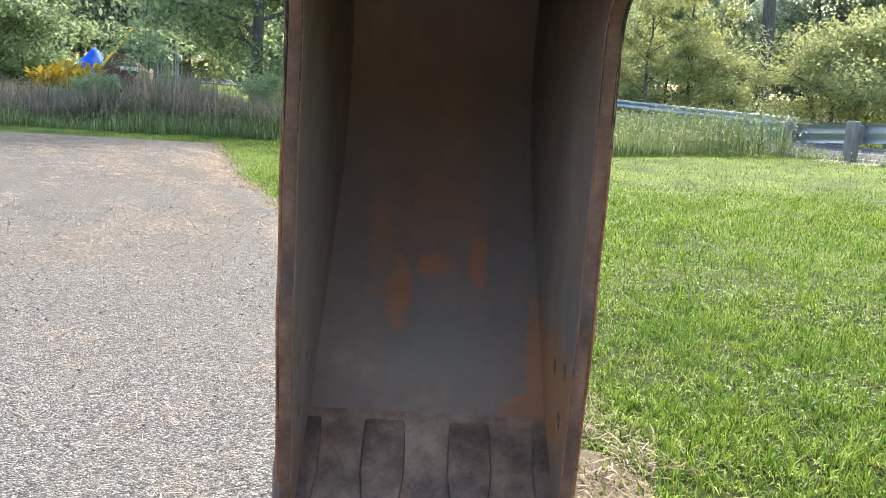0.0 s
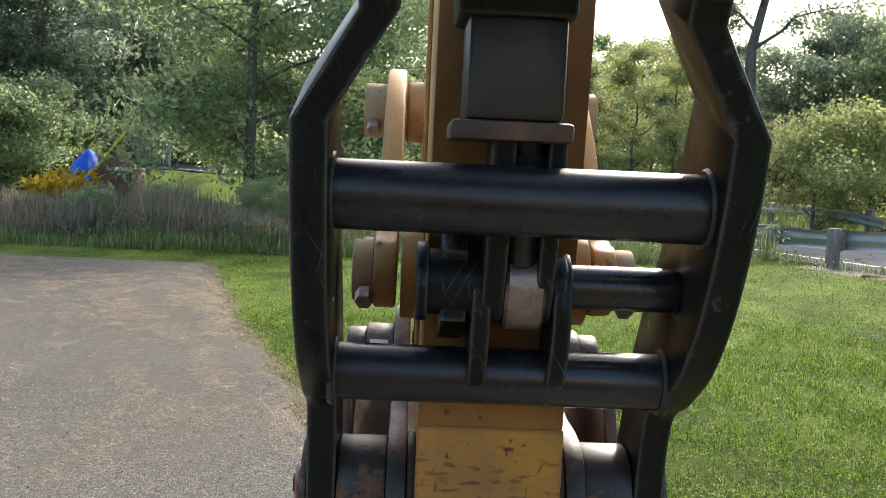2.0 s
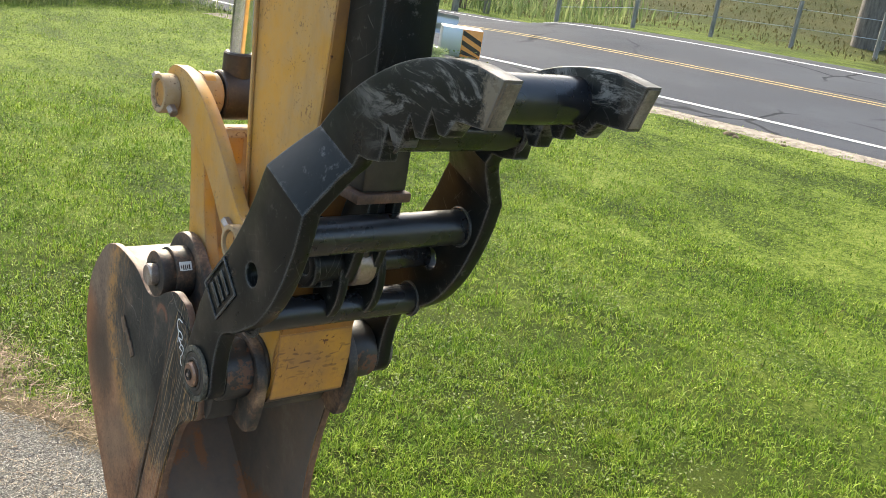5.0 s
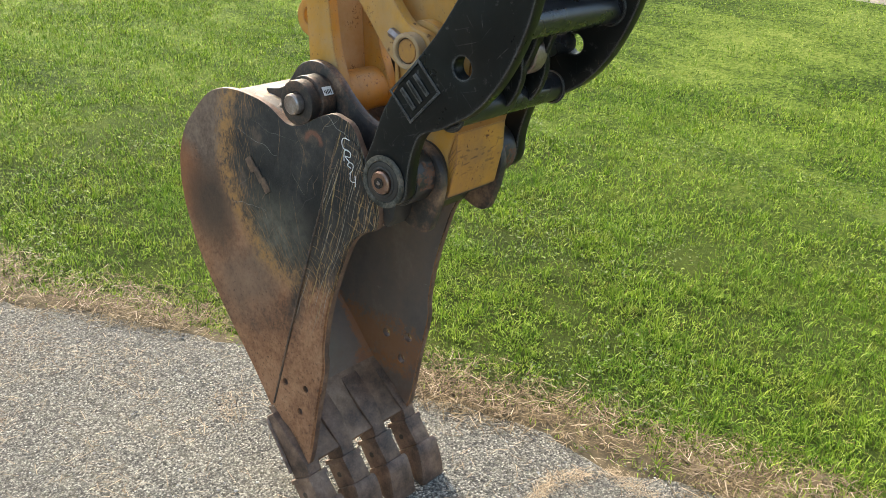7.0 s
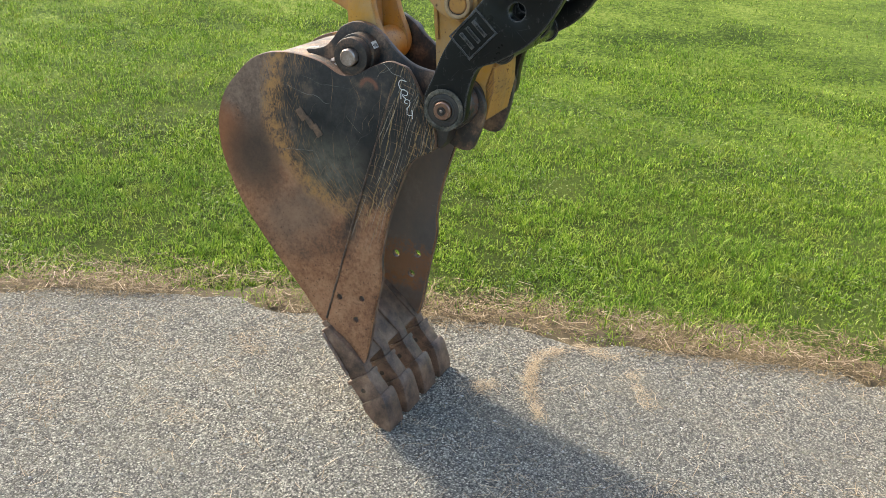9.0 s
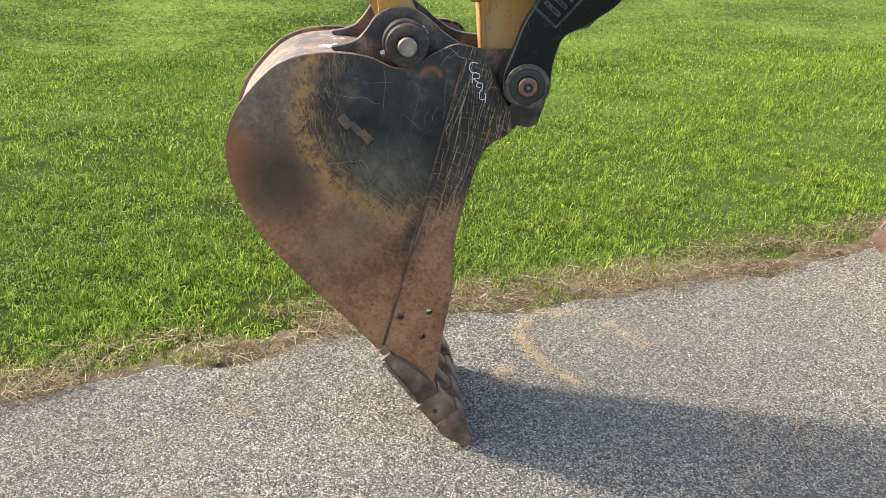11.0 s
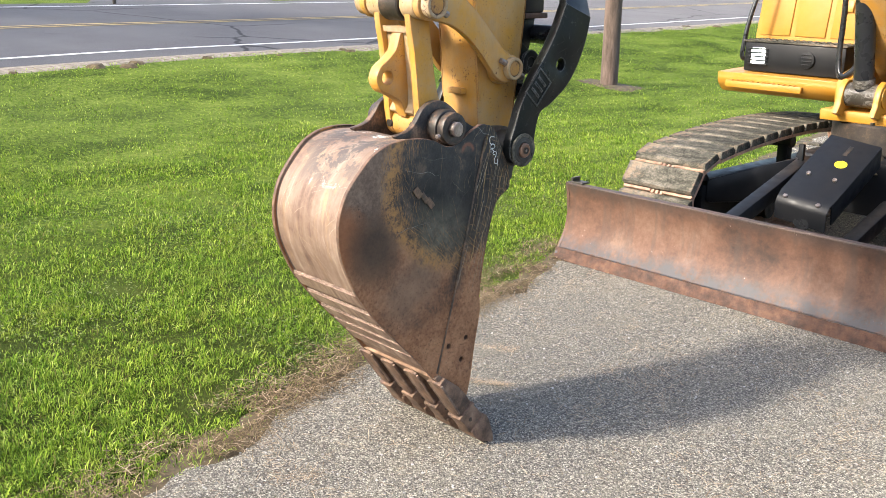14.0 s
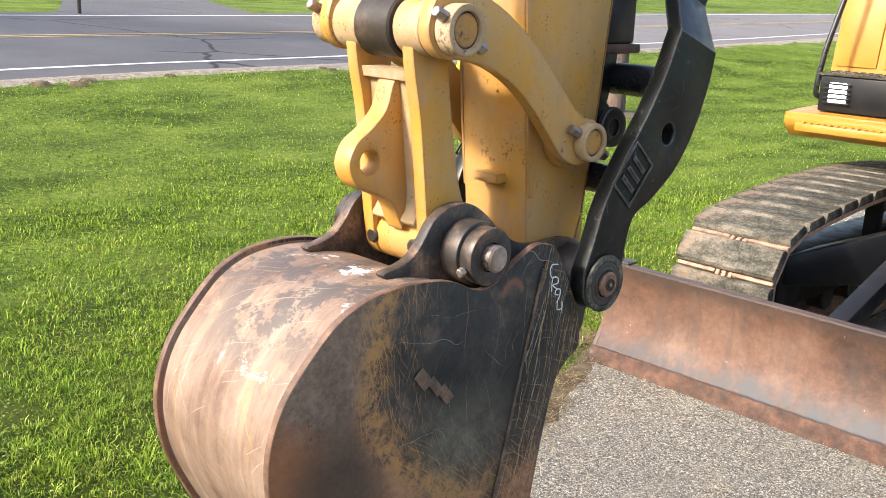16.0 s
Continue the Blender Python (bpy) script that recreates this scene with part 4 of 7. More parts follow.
SIDE_LINE = [(0.036, 1.03), (0.045, 1.09), (0.085, 1.17), (0.131, 1.245), (0.165, 1.26), (0.2, 1.264), (0.253, 1.241), (0.306, 1.21), (0.359, 1.201), *BACK,
             (0.33, 0.268), (0.275, 0.216), (0.245, 0.235), (0.228, 0.31), (0.212, 0.43), (0.19, 0.56), (0.193, 0.63), (0.18, 0.74), (0.15, 0.86), (0.118, 0.952), (0.085, 0.99), (0.05, 1.008)]


def taper(bm):
    """Narrows the bucket from its mouth towards its back."""
    for v in bm.verts:
        back = min(1.0, max(0.0, (v.co.y - 0.2) / 0.62))
        top = min(1.0, max(0.0, (v.co.z - 0.75) / 0.3)) * (1 - min(1.0, max(0.0, (v.co.y - 0.1) / 0.4)))
        v.co.x *= 0.985 - 0.115 * back - 0.065 * top
    return bm


def build_bucket():
    b = empty("excavator_bucket", "rust-brown steel digging bucket with four teeth resting on the pad", "bucket", (0.14, 0.1, 0))
    outline = smooth_line(SIDE_LINE, 4, True)
    bolts = [circle(0.345, 0.458, 0.0105, 12), circle(0.26, 0.473, 0.0105, 12), circle(0.281, 0.39, 0.0105, 12)]
    seam_a, seam_b = (0.166, 1.24), (0.398, 0.35)
    front = [p for p in smooth_line(SIDE_LINE[-12:] + SIDE_LINE[:4], 4) if p[0] < seam_a[0] + (seam_a[1] - p[1]) / (seam_a[1] - seam_b[1]) * (seam_b[0] - seam_a[0])]
    front = [(y + 0.004, z) for y, z in front if 0.28 < z < 1.225]
    narrow = bolts
    for s in (-1, 1):
        bolts = narrow if s < 0 else [circle(0.345, 0.458, 0.015, 12), circle(0.26, 0.473, 0.015, 12), circle(0.281, 0.39, 0.015, 12)]
        x0, x1 = (-0.225, -0.206) if s < 0 else (0.206, 0.225)
        proud = np.array(outline)
        proud = [tuple(v) for v in proud.mean(0) + (proud - proud.mean(0)) * 1.006]
        slab = taper(plate(proud, x0, x1, bolts, 0.003))
        slab.normal_update()
        for face in slab.faces:
            face.material_index = 1 if abs(face.normal.x) < 0.8 else 0
        side = part("side_plate", slab, (SIDE, RIM), b, "scratched rusty side plate with old black paint")
        # thicker cutter along the mouth, its weld seam, the maker's patch
        band = [(0.398, 0.338)] + front + [(0.168, 1.23)]
        xo = (-0.231, -0.2255) if s < 0 else (0.2255, 0.231)
        part("side_cutter", taper(plate(band, *xo, bolts, 0.002)), SIDE, side)
        x = s * 0.229
        # dark bead tones also stand for the shaded groove along the weld
        part("weld_seam", taper(tube([(x - s * 0.002, 0.1745 + (0.397 - 0.1745) * u + 0.0007 * math.sin(u * 210), 1.215 + (0.362 - 1.215) * u) for u in np.linspace(0, 1, 120)], 0.0036, seg=6)), SEAM, side)
        for (py, pz), wide, tone in (((0.497, 1.058), 0.016, SEAM), ((0.466, 1.036), 0.012, SEAM), ((0.44, 1.014), 0.014, SEAM)):
            m = Matrix.Translation((s * 0.2262, py, pz)) @ Matrix.Rotation(s * radians(32), 4, "X")
            mark = plate([(-wide, -0.02), (wide * 0.7, -0.022), (wide, 0.018), (-wide * 0.6, 0.022)], -0.002, 0.002, (), 0.001)
            bmesh.ops.transform(mark, matrix=m, verts=mark.verts)
            part("raised_mark", taper(mark), tone, side)
        if s < 0:
            for cy, cz, pts in ((0.146, 1.205, ((-0.012, 0.012), (0.006, 0.014), (0.012, 0.002), (0.006, -0.012), (-0.008, -0.013))), (0.139, 1.176, ((0.01, -0.014), (0.009, 0.013), (-0.008, 0.012), (-0.009, 0.0), (0.007, -0.001), (-0.01, -0.014))),
                                (0.128, 1.15, ((-0.002, 0.0), (0.009, 0.004), (0.004, 0.013), (-0.008, 0.01), (-0.007, -0.004), (0.002, -0.016))), (0.118, 1.122, ((0.009, 0.013), (0.008, -0.004), (-0.008, -0.003), (-0.006, 0.012), (-0.009, -0.015)))):
                line = smooth_line([(-0.2322, cy + a_, cz + b_) for a_, b_ in pts], 4)
                part("chalk_mark", taper(tube(line, 0.0013, seg=5)), CHALK, side)
    # wrapper: from the mouth's top edge under the hinge, round the back and down to the lip
    path = smooth_line([(0.03, 1.04), (0.1, 1.066), (0.2, 1.11), (0.3, 1.158), (0.37, 1.203), *BACK, (0.36, 0.295), (0.315, 0.25)], 4)
    q = np.array(path)
    d = np.gradient(q, axis=0)
    nrm = np.stack([d[:, 1], -d[:, 0]], 1) / np.linalg.norm(d, axis=1)[:, None]
    path = [tuple(v) for v in q + nrm * 0.009]
    part("shell", taper(plate(strip(path, -0.009), -0.2058, 0.2058, (), 0)), SHELL, b, "scuffed pale brown rolled back")
    q = q + nrm * 0.021
    part("liner", taper(plate(strip([tuple(v) for v in q], 0.002), -0.2055, 0.2055, (), 0)), INSIDE, b, "dark rust-stained inside of the bucket")
    for s in (-1, 1):
        # dark inner faces of the sides
        c = np.array(outline)
        part("inner_face", taper(plate([tuple(v) for v in c.mean(0) + (c - c.mean(0)) * 0.985], s * 0.2045, s * 0.2058, bolts, 0)), INSIDE, b)
    # hinge ears
    ear = smooth_line([(-0.065, 1.2), (-0.085, 1.155), (-0.08, 1.1), (-0.068, 1.055), (-0.052, 1.018), (-0.015, 1.012), (0.04, 1.03), (0.15, 1.055), (0.28, 1.12), (0.42, 1.2), (0.49, 1.215),
                       (0.53, 1.243), (0.495, 1.252), (0.462, 1.264), (0.435, 1.29), (0.405, 1.33), (0.36, 1.352), (0.31, 1.35), (0.265, 1.325), (0.22, 1.285), (0.165, 1.25), (0.1, 1.236), (0.03, 1.236), (-0.03, 1.228)], 4, True)
    for s in (-1, 1):
        e = part("hinge_ear", plate(ear, s * 0.104, s * 0.13, [circle(*BPIN, 0.028, 20), circle(*PIN, 0.03, 20)], 0.004), EAR, b, "black hinge ear with chipped paint and rust")
        part("pin_boss", ring(*PIN, s * 0.1305, s * 0.194, 0.031, 0.068), BLACK_RUST, e)
        part("pin_boss", ring(*BPIN, s * 0.1305, s * 0.176, 0.029, 0.064), EAR, e)
        part("boss_collar", ring(*BPIN, s * 0.1765, s * 0.208, 0.028, 0.057), EAR, e)
        part("bolt_head", rod((s * 0.192, BPIN[0] + 0.058, BPIN[1] - 0.02), (s * 0.192, BPIN[0] + 0.07, BPIN[1] - 0.024), 0.009, seg=6, bevel=0.001), PIN_STEEL, e)
    # small printed label on one boss, its writing worn to bars
    m = Matrix.Translation((-0.155, BPIN[0] - 0.0652 * math.cos(radians(33)), BPIN[1] + 0.0652 * math.sin(radians(33)))) @ Matrix.Rotation(radians(57), 4, "X")
    sticker = part("paper_label", box(-0.015, 0.015, -0.011, 0.011, -0.0006, 0.0006, 0, None, m), CHALK, b, "white printed paper label")
    for k, high in ((-0.011, 0.005), (-0.006, 0.0085), (-0.001, 0.0085), (0.004, 0.007), (0.009, 0.0085)):
        part("label_bar", box(k - 0.0014, k + 0.0014, -high, high * 0.4, 0.0006, 0.001, 0, None, m), GREASE, sticker)
    part("link_pin", rod((-0.228, *BPIN), (0.228, *BPIN), 0.0265, bevel=0.004), PIN_STEEL, b, "worn bright steel pin")
    part("stick_pin", rod((-0.252, *PIN), (0.252, *PIN), 0.0275, bevel=0.004), PIN_RUST, b, "worn copper-brown steel pin")
    for s in (-1, 1):
        part("pin_cap", ring(*PIN, s * 0.2345, s * 0.2435, 0.0287, 0.037), BLACK_RUST, b)
        part("pin_centre", ring(*PIN, s * 0.2521, s * 0.2528, 0.006, 0.013, 16), GREASE, b)
        part("grease_nipple", rod((s * 0.252, *PIN), (s * 0.256, *PIN), 0.005, seg=8, bevel=0.001), PIN_STEEL, b)
        # raised dark disc stands for the hole, its shade in the colour
        part("pin_hole", rod((s * 0.2165, BPIN[0] + 0.0255, BPIN[1] - 0.006), (s * 0.2165, BPIN[0] + 0.0272, BPIN[1] - 0.0064), 0.0075, seg=12, bevel=0), GREASE, b)
    # cross plate between the ears over the mouth
    part("cross_plate", plate([(-0.012, 1.13), (0.0, 1.13), (0.06, 1.075), (0.06, 1.04), (0.024, 1.022), (0.004, 1.05)], -0.192, 0.192, (), 0.004), BLACK_RUST, b, "dark stiffener above the mouth")
    # wear strips over the heel
    L = np.array(path)
    start = np.argmin(((L - np.array((0.74, 0.72))) ** 2).sum(1))
    run = L[start:]
    seg = np.concatenate([[0], np.cumsum(np.linalg.norm(np.diff(run, axis=0), axis=1))])
    mid_p, mid_q = np.array(strip([tuple(v) for v in run[:3]], 0.009)[0]), np.array(strip([tuple(v) for v in run[:3]], 0.009)[-1])
    WEAR_SIDE = 1 if np.linalg.norm(mid_q - (0.3, 0.8)) > np.linalg.norm(mid_p - (0.3, 0.8)) else -1
    for s0 in (0.0, 0.1, 0.195, 0.285, 0.37):
        pts = [(np.interp(s0 + w, seg, run[:, 0]), np.interp(s0 + w, seg, run[:, 1])) for w in (0, 0.02, 0.04, 0.06)]
        wear = part("wear_strip", taper(plate(strip(pts, WEAR_SIDE * 0.013), -0.2055, 0.2055, (), 0.003)), WEAR, b)
        for p in (pts[0], pts[-1]):
            part("weld_bead", taper(tube([(x, p[0] + 0.004 + 0.0015 * math.sin(x * 260), p[1] - 0.003 + 0.0015 * math.sin(x * 190 + 1)) for x in np.linspace(-0.204, 0.204, 70)], 0.0058, seg=6)), WELD, wear)
    # lip and teeth
    part("lip", plate([(0.415, 0.345), (0.392, 0.356), (0.25, 0.225), (0.262, 0.205)], -0.224, 0.224, (), 0.004), LIP, b, "worn steel lip")
    # each tooth: adapter welded to the lip, pinned socket, flared blade with shoulders
    foot, way, out = Vector((0.262, 0.205)), Vector((-0.589, -0.808)), Vector((-0.808, 0.589))
    at = lambda u, v: tuple(foot + way * u + out * v)
    for cx in (-0.205, -0.069, 0.069, 0.205):
        a = plate([(0.405, 0.322), (0.378, 0.345), (0.30, 0.285), (0.245, 0.228), at(0.05, 0.016), at(0.05, -0.048), (0.295, 0.160)], cx - 0.029, cx + 0.029, (), 0.006)
        for v in a.verts:
            v.co.x = cx + (v.co.x - cx) * (1.2 if v.co.z > 0.25 else 0.85)
        adapter = part("adapter", a, TOOTH, b, "rusty tooth adapter")
        socket = plate([at(0.03, 0.024), at(0.125, 0.034), at(0.15, 0.02), at(0.15, -0.04), at(0.125, -0.055), at(0.03, -0.058)], cx - 0.033, cx + 0.033, (), 0.005)
        tooth = part("tooth", socket, TOOTH, adapter, "scuffed replaceable tooth tip")
        rim = plate([at(0.022, 0.028), at(0.036, 0.029), at(0.036, -0.062), at(0.022, -0.061)], cx - 0.036, cx + 0.036, (), 0.003)
        part("socket_rim", rim, TOOTH, adapter)
        t = plate([at(0.108, 0.036), at(0.118, 0.042), at(0.15, 0.037), at(0.205, 0.019), at(0.236, 0.002), at(0.231, -0.012), at(0.188, -0.042), at(0.14, -0.056), at(0.112, -0.05)], cx - 0.046, cx + 0.046, (), 0.005)
        for v in t.verts:
            u = (Vector((v.co.y, v.co.z)) - foot).dot(way)
            v.co.x = cx + (v.co.x - cx) * (0.94 + 0.16 * max(0.0, (u - 0.11) / 0.12))
        part("blade", t, TOOTH, adapter, "worn flared digging blade")
        for s in (-1, 1):
            part("weld_bead", tube([(cx + s * (0.036 - 0.004 * u + 0.001 * math.sin(u * 80)), 0.398 - 0.098 * u, 0.318 - 0.14 * u) for u in np.linspace(0, 1, 24)], 0.0055, seg=6), WELD, adapter)
            part("tooth_pin", rod((cx + s * 0.030, *at(0.072, -0.022)), (cx + s * 0.0345, *at(0.072, -0.022)), 0.009, seg=12, bevel=0.001), GREASE, adapter)
    return b


build_bucket()

# ---- hydraulic thumb ----
THUMB = [(0.066, 1.19), (0.04, 1.255), (0.012, 1.33), (-0.045, 1.42), (-0.12, 1.515), (-0.178, 1.61), (-0.215, 1.69), (-0.285, 1.785), (-0.36, 1.855), (-0.45, 1.912), (-0.54, 1.948), (-0.63, 1.965), (-0.705, 1.967), (-0.752, 1.958),
         (-0.725, 1.879), (-0.66, 1.876), (-0.637, 1.846), (-0.62, 1.846), (-0.597, 1.876), (-0.583, 1.829), (-0.564, 1.827), (-0.543, 1.857), (-0.526, 1.8), (-0.508, 1.798), (-0.488, 1.826), (-0.476, 1.763), (-0.438, 1.756), (-0.415, 1.757),
         (-0.388, 1.71), (-0.364, 1.64), (-0.348, 1.57), (-0.318, 1.492), (-0.28, 1.426), (-0.235, 1.374), (-0.19, 1.342), (-0.145, 1.314), (-0.115, 1.302), (-0.092, 1.285), (-0.078, 1.25), (-0.068, 1.2), (-0.064, 1.138), (-0.043, 1.112), (0, 1.097), (0.043, 1.112), (0.064, 1.14)]


def build_thumb():
    th = empty("hydraulic_thumb", "black painted steel thumb with welded cross bars pinned beside the bucket", "excavator thumb", (0, -0.2, 1.08))
    soft = smooth_line(THUMB[:13], 3)[:-1] + THUMB[13:28] + smooth_line(THUMB[28:] + THUMB[:1], 3)[:-1]
    for s in (-1, 1):
        def bend(y, z):
            u = min(1.0, max(0.0, (z - 1.655 - (y + 0.3) * 0.35) / 0.115))
            return -s * 0.064 * u
        own = plate(soft, s * 0.195, s * 0.233, [circle(-0.198, 1.462, 0.024, 20), circle(*PIN, 0.03, 20)], 0.004)
        # cross cuts so that the plate bends cleanly at the two folds
        for off in (1.655, 1.77):
            bmesh.ops.bisect_plane(own, geom=list(own.verts) + list(own.edges) + list(own.faces), plane_co=(0, -0.3, off), plane_no=Vector((0, -0.35, 1)).normalized())
        for v in own.verts:
            v.co.x += bend(v.co.y, v.co.z)
        pl = part("thumb_plate", own, BLACK, th, "thick black toothed plate with scuffed paint", 25)
        part("pin_boss", ring(*PIN, s * 0.2335, s * 0.241, 0.03, 0.0485), BLACK_RUST, pl, "worn black boss")
        part("boss_rim", ring(*PIN, s * 0.2335, s * 0.242, 0.0488, 0.0625), SHOE, pl, "bare grey rim")
        # raised frame of the maker's badge
        mm = Matrix.Translation((s * 0.2345, -0.075, 1.385)) @ Matrix.Rotation(radians(42), 4, "X")
        for (ya, yb, za, zb) in ((-0.045, 0.045, 0.052, 0.058), (-0.045, 0.045, -0.058, -0.052), (-0.045, -0.039, -0.052, 0.052), (0.039, 0.045, -0.052, 0.052)):
            part("badge_rim", box(-0.002, 0.0012, ya, yb, za, zb, 0.001, None, mm), BLACK, pl)
        for k in range(3):
            part("badge_bar", box(-0.002, 0.0008, -0.028, 0.028, -0.032 + k * 0.026, -0.02 + k * 0.026, 0.001, None, mm), BLACK, pl)
        # bare worn end
        part("worn_tip", plate([(-0.7505, 1.953), (-0.754, 1.953), (-0.7285, 1.884), (-0.725, 1.884)], s * 0.136, s * 0.164, (), 0.001), TIP, pl)
    for name, y, z, r, x in (("cross_bar", -0.148, 1.347, 0.034, 0.2), ("cross_bar", -0.28, 1.562, 0.037, 0.2), ("cross_bar", -0.45, 1.812, 0.038, 0.142), ("cross_bar", -0.6, 1.902, 0.042, 0.142)):
        bar = part(name, rod((-x, y, z), (x, y, z), r, seg=32, bevel=0), BLACK_BAR, th, "glossy black round bar")
        for s in (-1, 1):
            part("weld_bead", tube([(s * (x - 0.003), y + (r + 0.002) * math.cos(a), z + (r + 0.002) * math.sin(a)) for a in np.linspace(0, 6.2, 28)], 0.006, seg=6), BLACK, bar)
    # brackets on the lower bar that hold the ram
    lug = smooth_line([(-0.14, 1.32), (-0.19, 1.35), (-0.215, 1.41), (-0.21, 1.47), (-0.18, 1.5), (-0.145, 1.485), (-0.13, 1.43), (-0.115, 1.37)], 4, True)
    for x0, x1 in ((-0.04, -0.018), (0.052, 0.074)):
        part("ram_bracket", plate(lug, x0, x1, (), 0.004), BLACK, th, "black clevis bracket")
    part("ram_bar", rod((0.07, -0.175, 1.462), (0.199, -0.175, 1.462), 0.026, seg=28, bevel=0), BLACK_BAR, th)
    return th


build_thumb()


# ---- excavator ----
def build_excavator():
    ex = empty("excavator", "yellow tracked excavator with rusty dozer blade parked on the pad edge", "excavator", (0, -3.9, 0))
    # stick: boxed arm that widens upwards
    prof = smooth_line([(-0.07, 1.205), (-0.083, 1.15), (-0.06, 1.095), (0.0, 1.072), (0.06, 1.095), (0.085, 1.15), (0.097, 1.25)], 4) + [(0.118, 1.49), (0.14, 1.72), (0.168, 2.08), (0.2, 2.6), (0.19, 3.0), (0.12, 3.16),
                        (-0.1, 3.18), (-0.19, 3.05), (-0.19, 2.6), (-0.165, 2.05), (-0.146, 1.74), (-0.124, 1.52), (-0.09, 1.27)]
    stick = part("stick", plate(prof, -0.0925, 0.0925, (), 0.006), YELLOW, ex, "yellow boxed dipper arm with worn paint")
    part("front_plate", plate([(-0.091, 1.27), (-0.125, 1.52), (-0.147, 1.74), (-0.166, 2.05), (-0.192, 2.6), (-0.196, 2.6), (-0.171, 2.05), (-0.152, 1.74), (-0.13, 1.52), (-0.096, 1.27)], -0.0905, 0.0905, (), 0.001), YELLOW_RUSTED, stick, "rust-streaked worn front face")
    part("nose_plate", plate([(-0.073, 1.205), (-0.0745, 1.11), (-0.079, 1.105), (-0.0955, 1.2), (-0.093, 1.268), (-0.088, 1.265)], -0.093, 0.093, (), 0.002), YELLOW_WORN, stick)
    # dark strip under the nose: grease and rust, shade put into its colour
    part("nose_wear", plate(strip([p for p in prof[:25] if p[1] < 1.125], -0.004), -0.0935, 0.0935, (), 0.001), EAR, stick, "dark underside strip, greasy rust with shade in its colour")
    for s in (-1, 1):
        part("side_rail", plate([(0.1, 1.33), (0.118, 1.49), (0.14, 1.72), (0.168, 2.08), (0.19, 2.5), (0.178, 2.5), (0.156, 2.08), (0.128, 1.72), (0.106, 1.49), (0.088, 1.33)], s * 0.0925, s * 0.0995, (), 0.002), YELLOW, stick)
        part("pivot_boss", ring(0.0, 1.452, s * 0.093, s * 0.122, 0.03, 0.062), YELLOW, stick)
        part("bushing", ring(*PIN, s * 0.0925, s * 0.1035, 0.031, 0.075), GREASE, stick)
    part("stop_lug", box(-0.035, 0.035, 0.1, 0.135, 1.352, 1.375, 0.004), YELLOW, stick)
    part("warning_label", box(-0.0945, -0.0929, -0.12, -0.055, 2.0, 2.12, 0), YELLOW_CLEAN, stick, "small pale warning sticker")
    for k in range(4):
        part("label_bar", box(-0.0951, -0.0946, -0.112, -0.064, 2.015 + k * 0.022, 2.023 + k * 0.022, 0), GREASE, stick)
    # curved side links
    arm = smooth_line([(0.462, 1.69), (0.445, 1.735), (0.405, 1.752), (0.34, 1.748), (0.26, 1.715), (0.17, 1.65), (0.085, 1.568), (0.02, 1.508), (-0.035, 1.492), (-0.053, 1.452), (-0.03, 1.412), (0.02, 1.402), (0.065, 1.418), (0.1, 1.45),
                       (0.15, 1.505), (0.22, 1.568), (0.3, 1.612), (0.37, 1.628), (0.42, 1.632), (0.452, 1.655)], 4, True)
    for s in (-1, 1):
        link = part("side_link", plate(arm, s * 0.128, s * 0.158, (), 0.004), YELLOW, ex, "curved yellow side link")
        for (y, z), reach, r in (((0.405, 1.684), 0.198, 0.046), ((0.0, 1.452), 0.186, 0.041)):
            part("link_boss", ring(y, z, s * 0.1585, s * reach, r * 0.72, r), YELLOW_DUSTY, link)
            part("link_pin", rod((s * 0.15, y, z), (s * (reach - 0.005), y, z), r * 0.66, bevel=0.002), YELLOW_WORN, link)
            part("grease_gap", ring(y, z, s * (reach - 0.012), s * (reach - 0.008), r * 0.655, r * 0.725), GREASE, link)
            bx = s * (reach - 0.018)
            part("lock_bolt", rod((bx, y + 0.035, z + 0.02), (bx, y + 0.064, z + 0.032), 0.011, seg=6, bevel=0.002), PIN_STEEL, link)
            part("lock_nut", rod((bx, y - 0.04, z - 0.024), (bx, y - 0.06, z - 0.036), 0.012, seg=6, bevel=0.002), PIN_STEEL, link)
    # bucket link: two webs, a cross web, a lifting eye
    web = smooth_line([(0.445, 1.70), (0.425, 1.735), (0.385, 1.735), (0.36, 1.70), (0.352, 1.62), (0.335, 1.5), (0.31, 1.38), (0.275, 1.3), (0.27, 1.255), (0.3, 1.215), (0.345, 1.21), (0.38, 1.235), (0.392, 1.29), (0.405, 1.4), (0.42, 1.52), (0.44, 1.62)], 4, True)
    lk = part("bucket_link", rod((-0.1, *BPIN), (0.1, *BPIN), 0.056, seg=32), YELLOW, ex, "yellow cast bucket link with lifting eye")
    for s in (-1, 1):
        part("web", plate(web, s * 0.066, s * 0.098, (), 0.004), YELLOW, lk)
        part("top_boss", rod((s * 0.052, 0.405, 1.684), (s * 0.126, 0.405, 1.684), 0.052, seg=28), YELLOW_DUSTY, lk)
        # raised dark discs stand for dirty bolt pockets, the holes' shade in their colour
        part("grease_fitting", rod((0.014 + s * 0.062, BPIN[0] + 0.05, BPIN[1] - 0.005), (0.014 + s * 0.062, BPIN[0] + 0.0615, BPIN[1] - 0.0055), 0.0165, seg=9, bevel=0.004), GREASE, lk, "dark disc for a dirty bolt pocket")
    part("dirt_cake", plate(smooth_line([(0.375, 1.3), (0.392, 1.302), (0.398, 1.312), (0.384, 1.335), (0.378, 1.38), (0.372, 1.34)], 3, True), -0.064, 0.064, (), 0.004), YELLOW_DUSTY, lk, "caked dry dust")
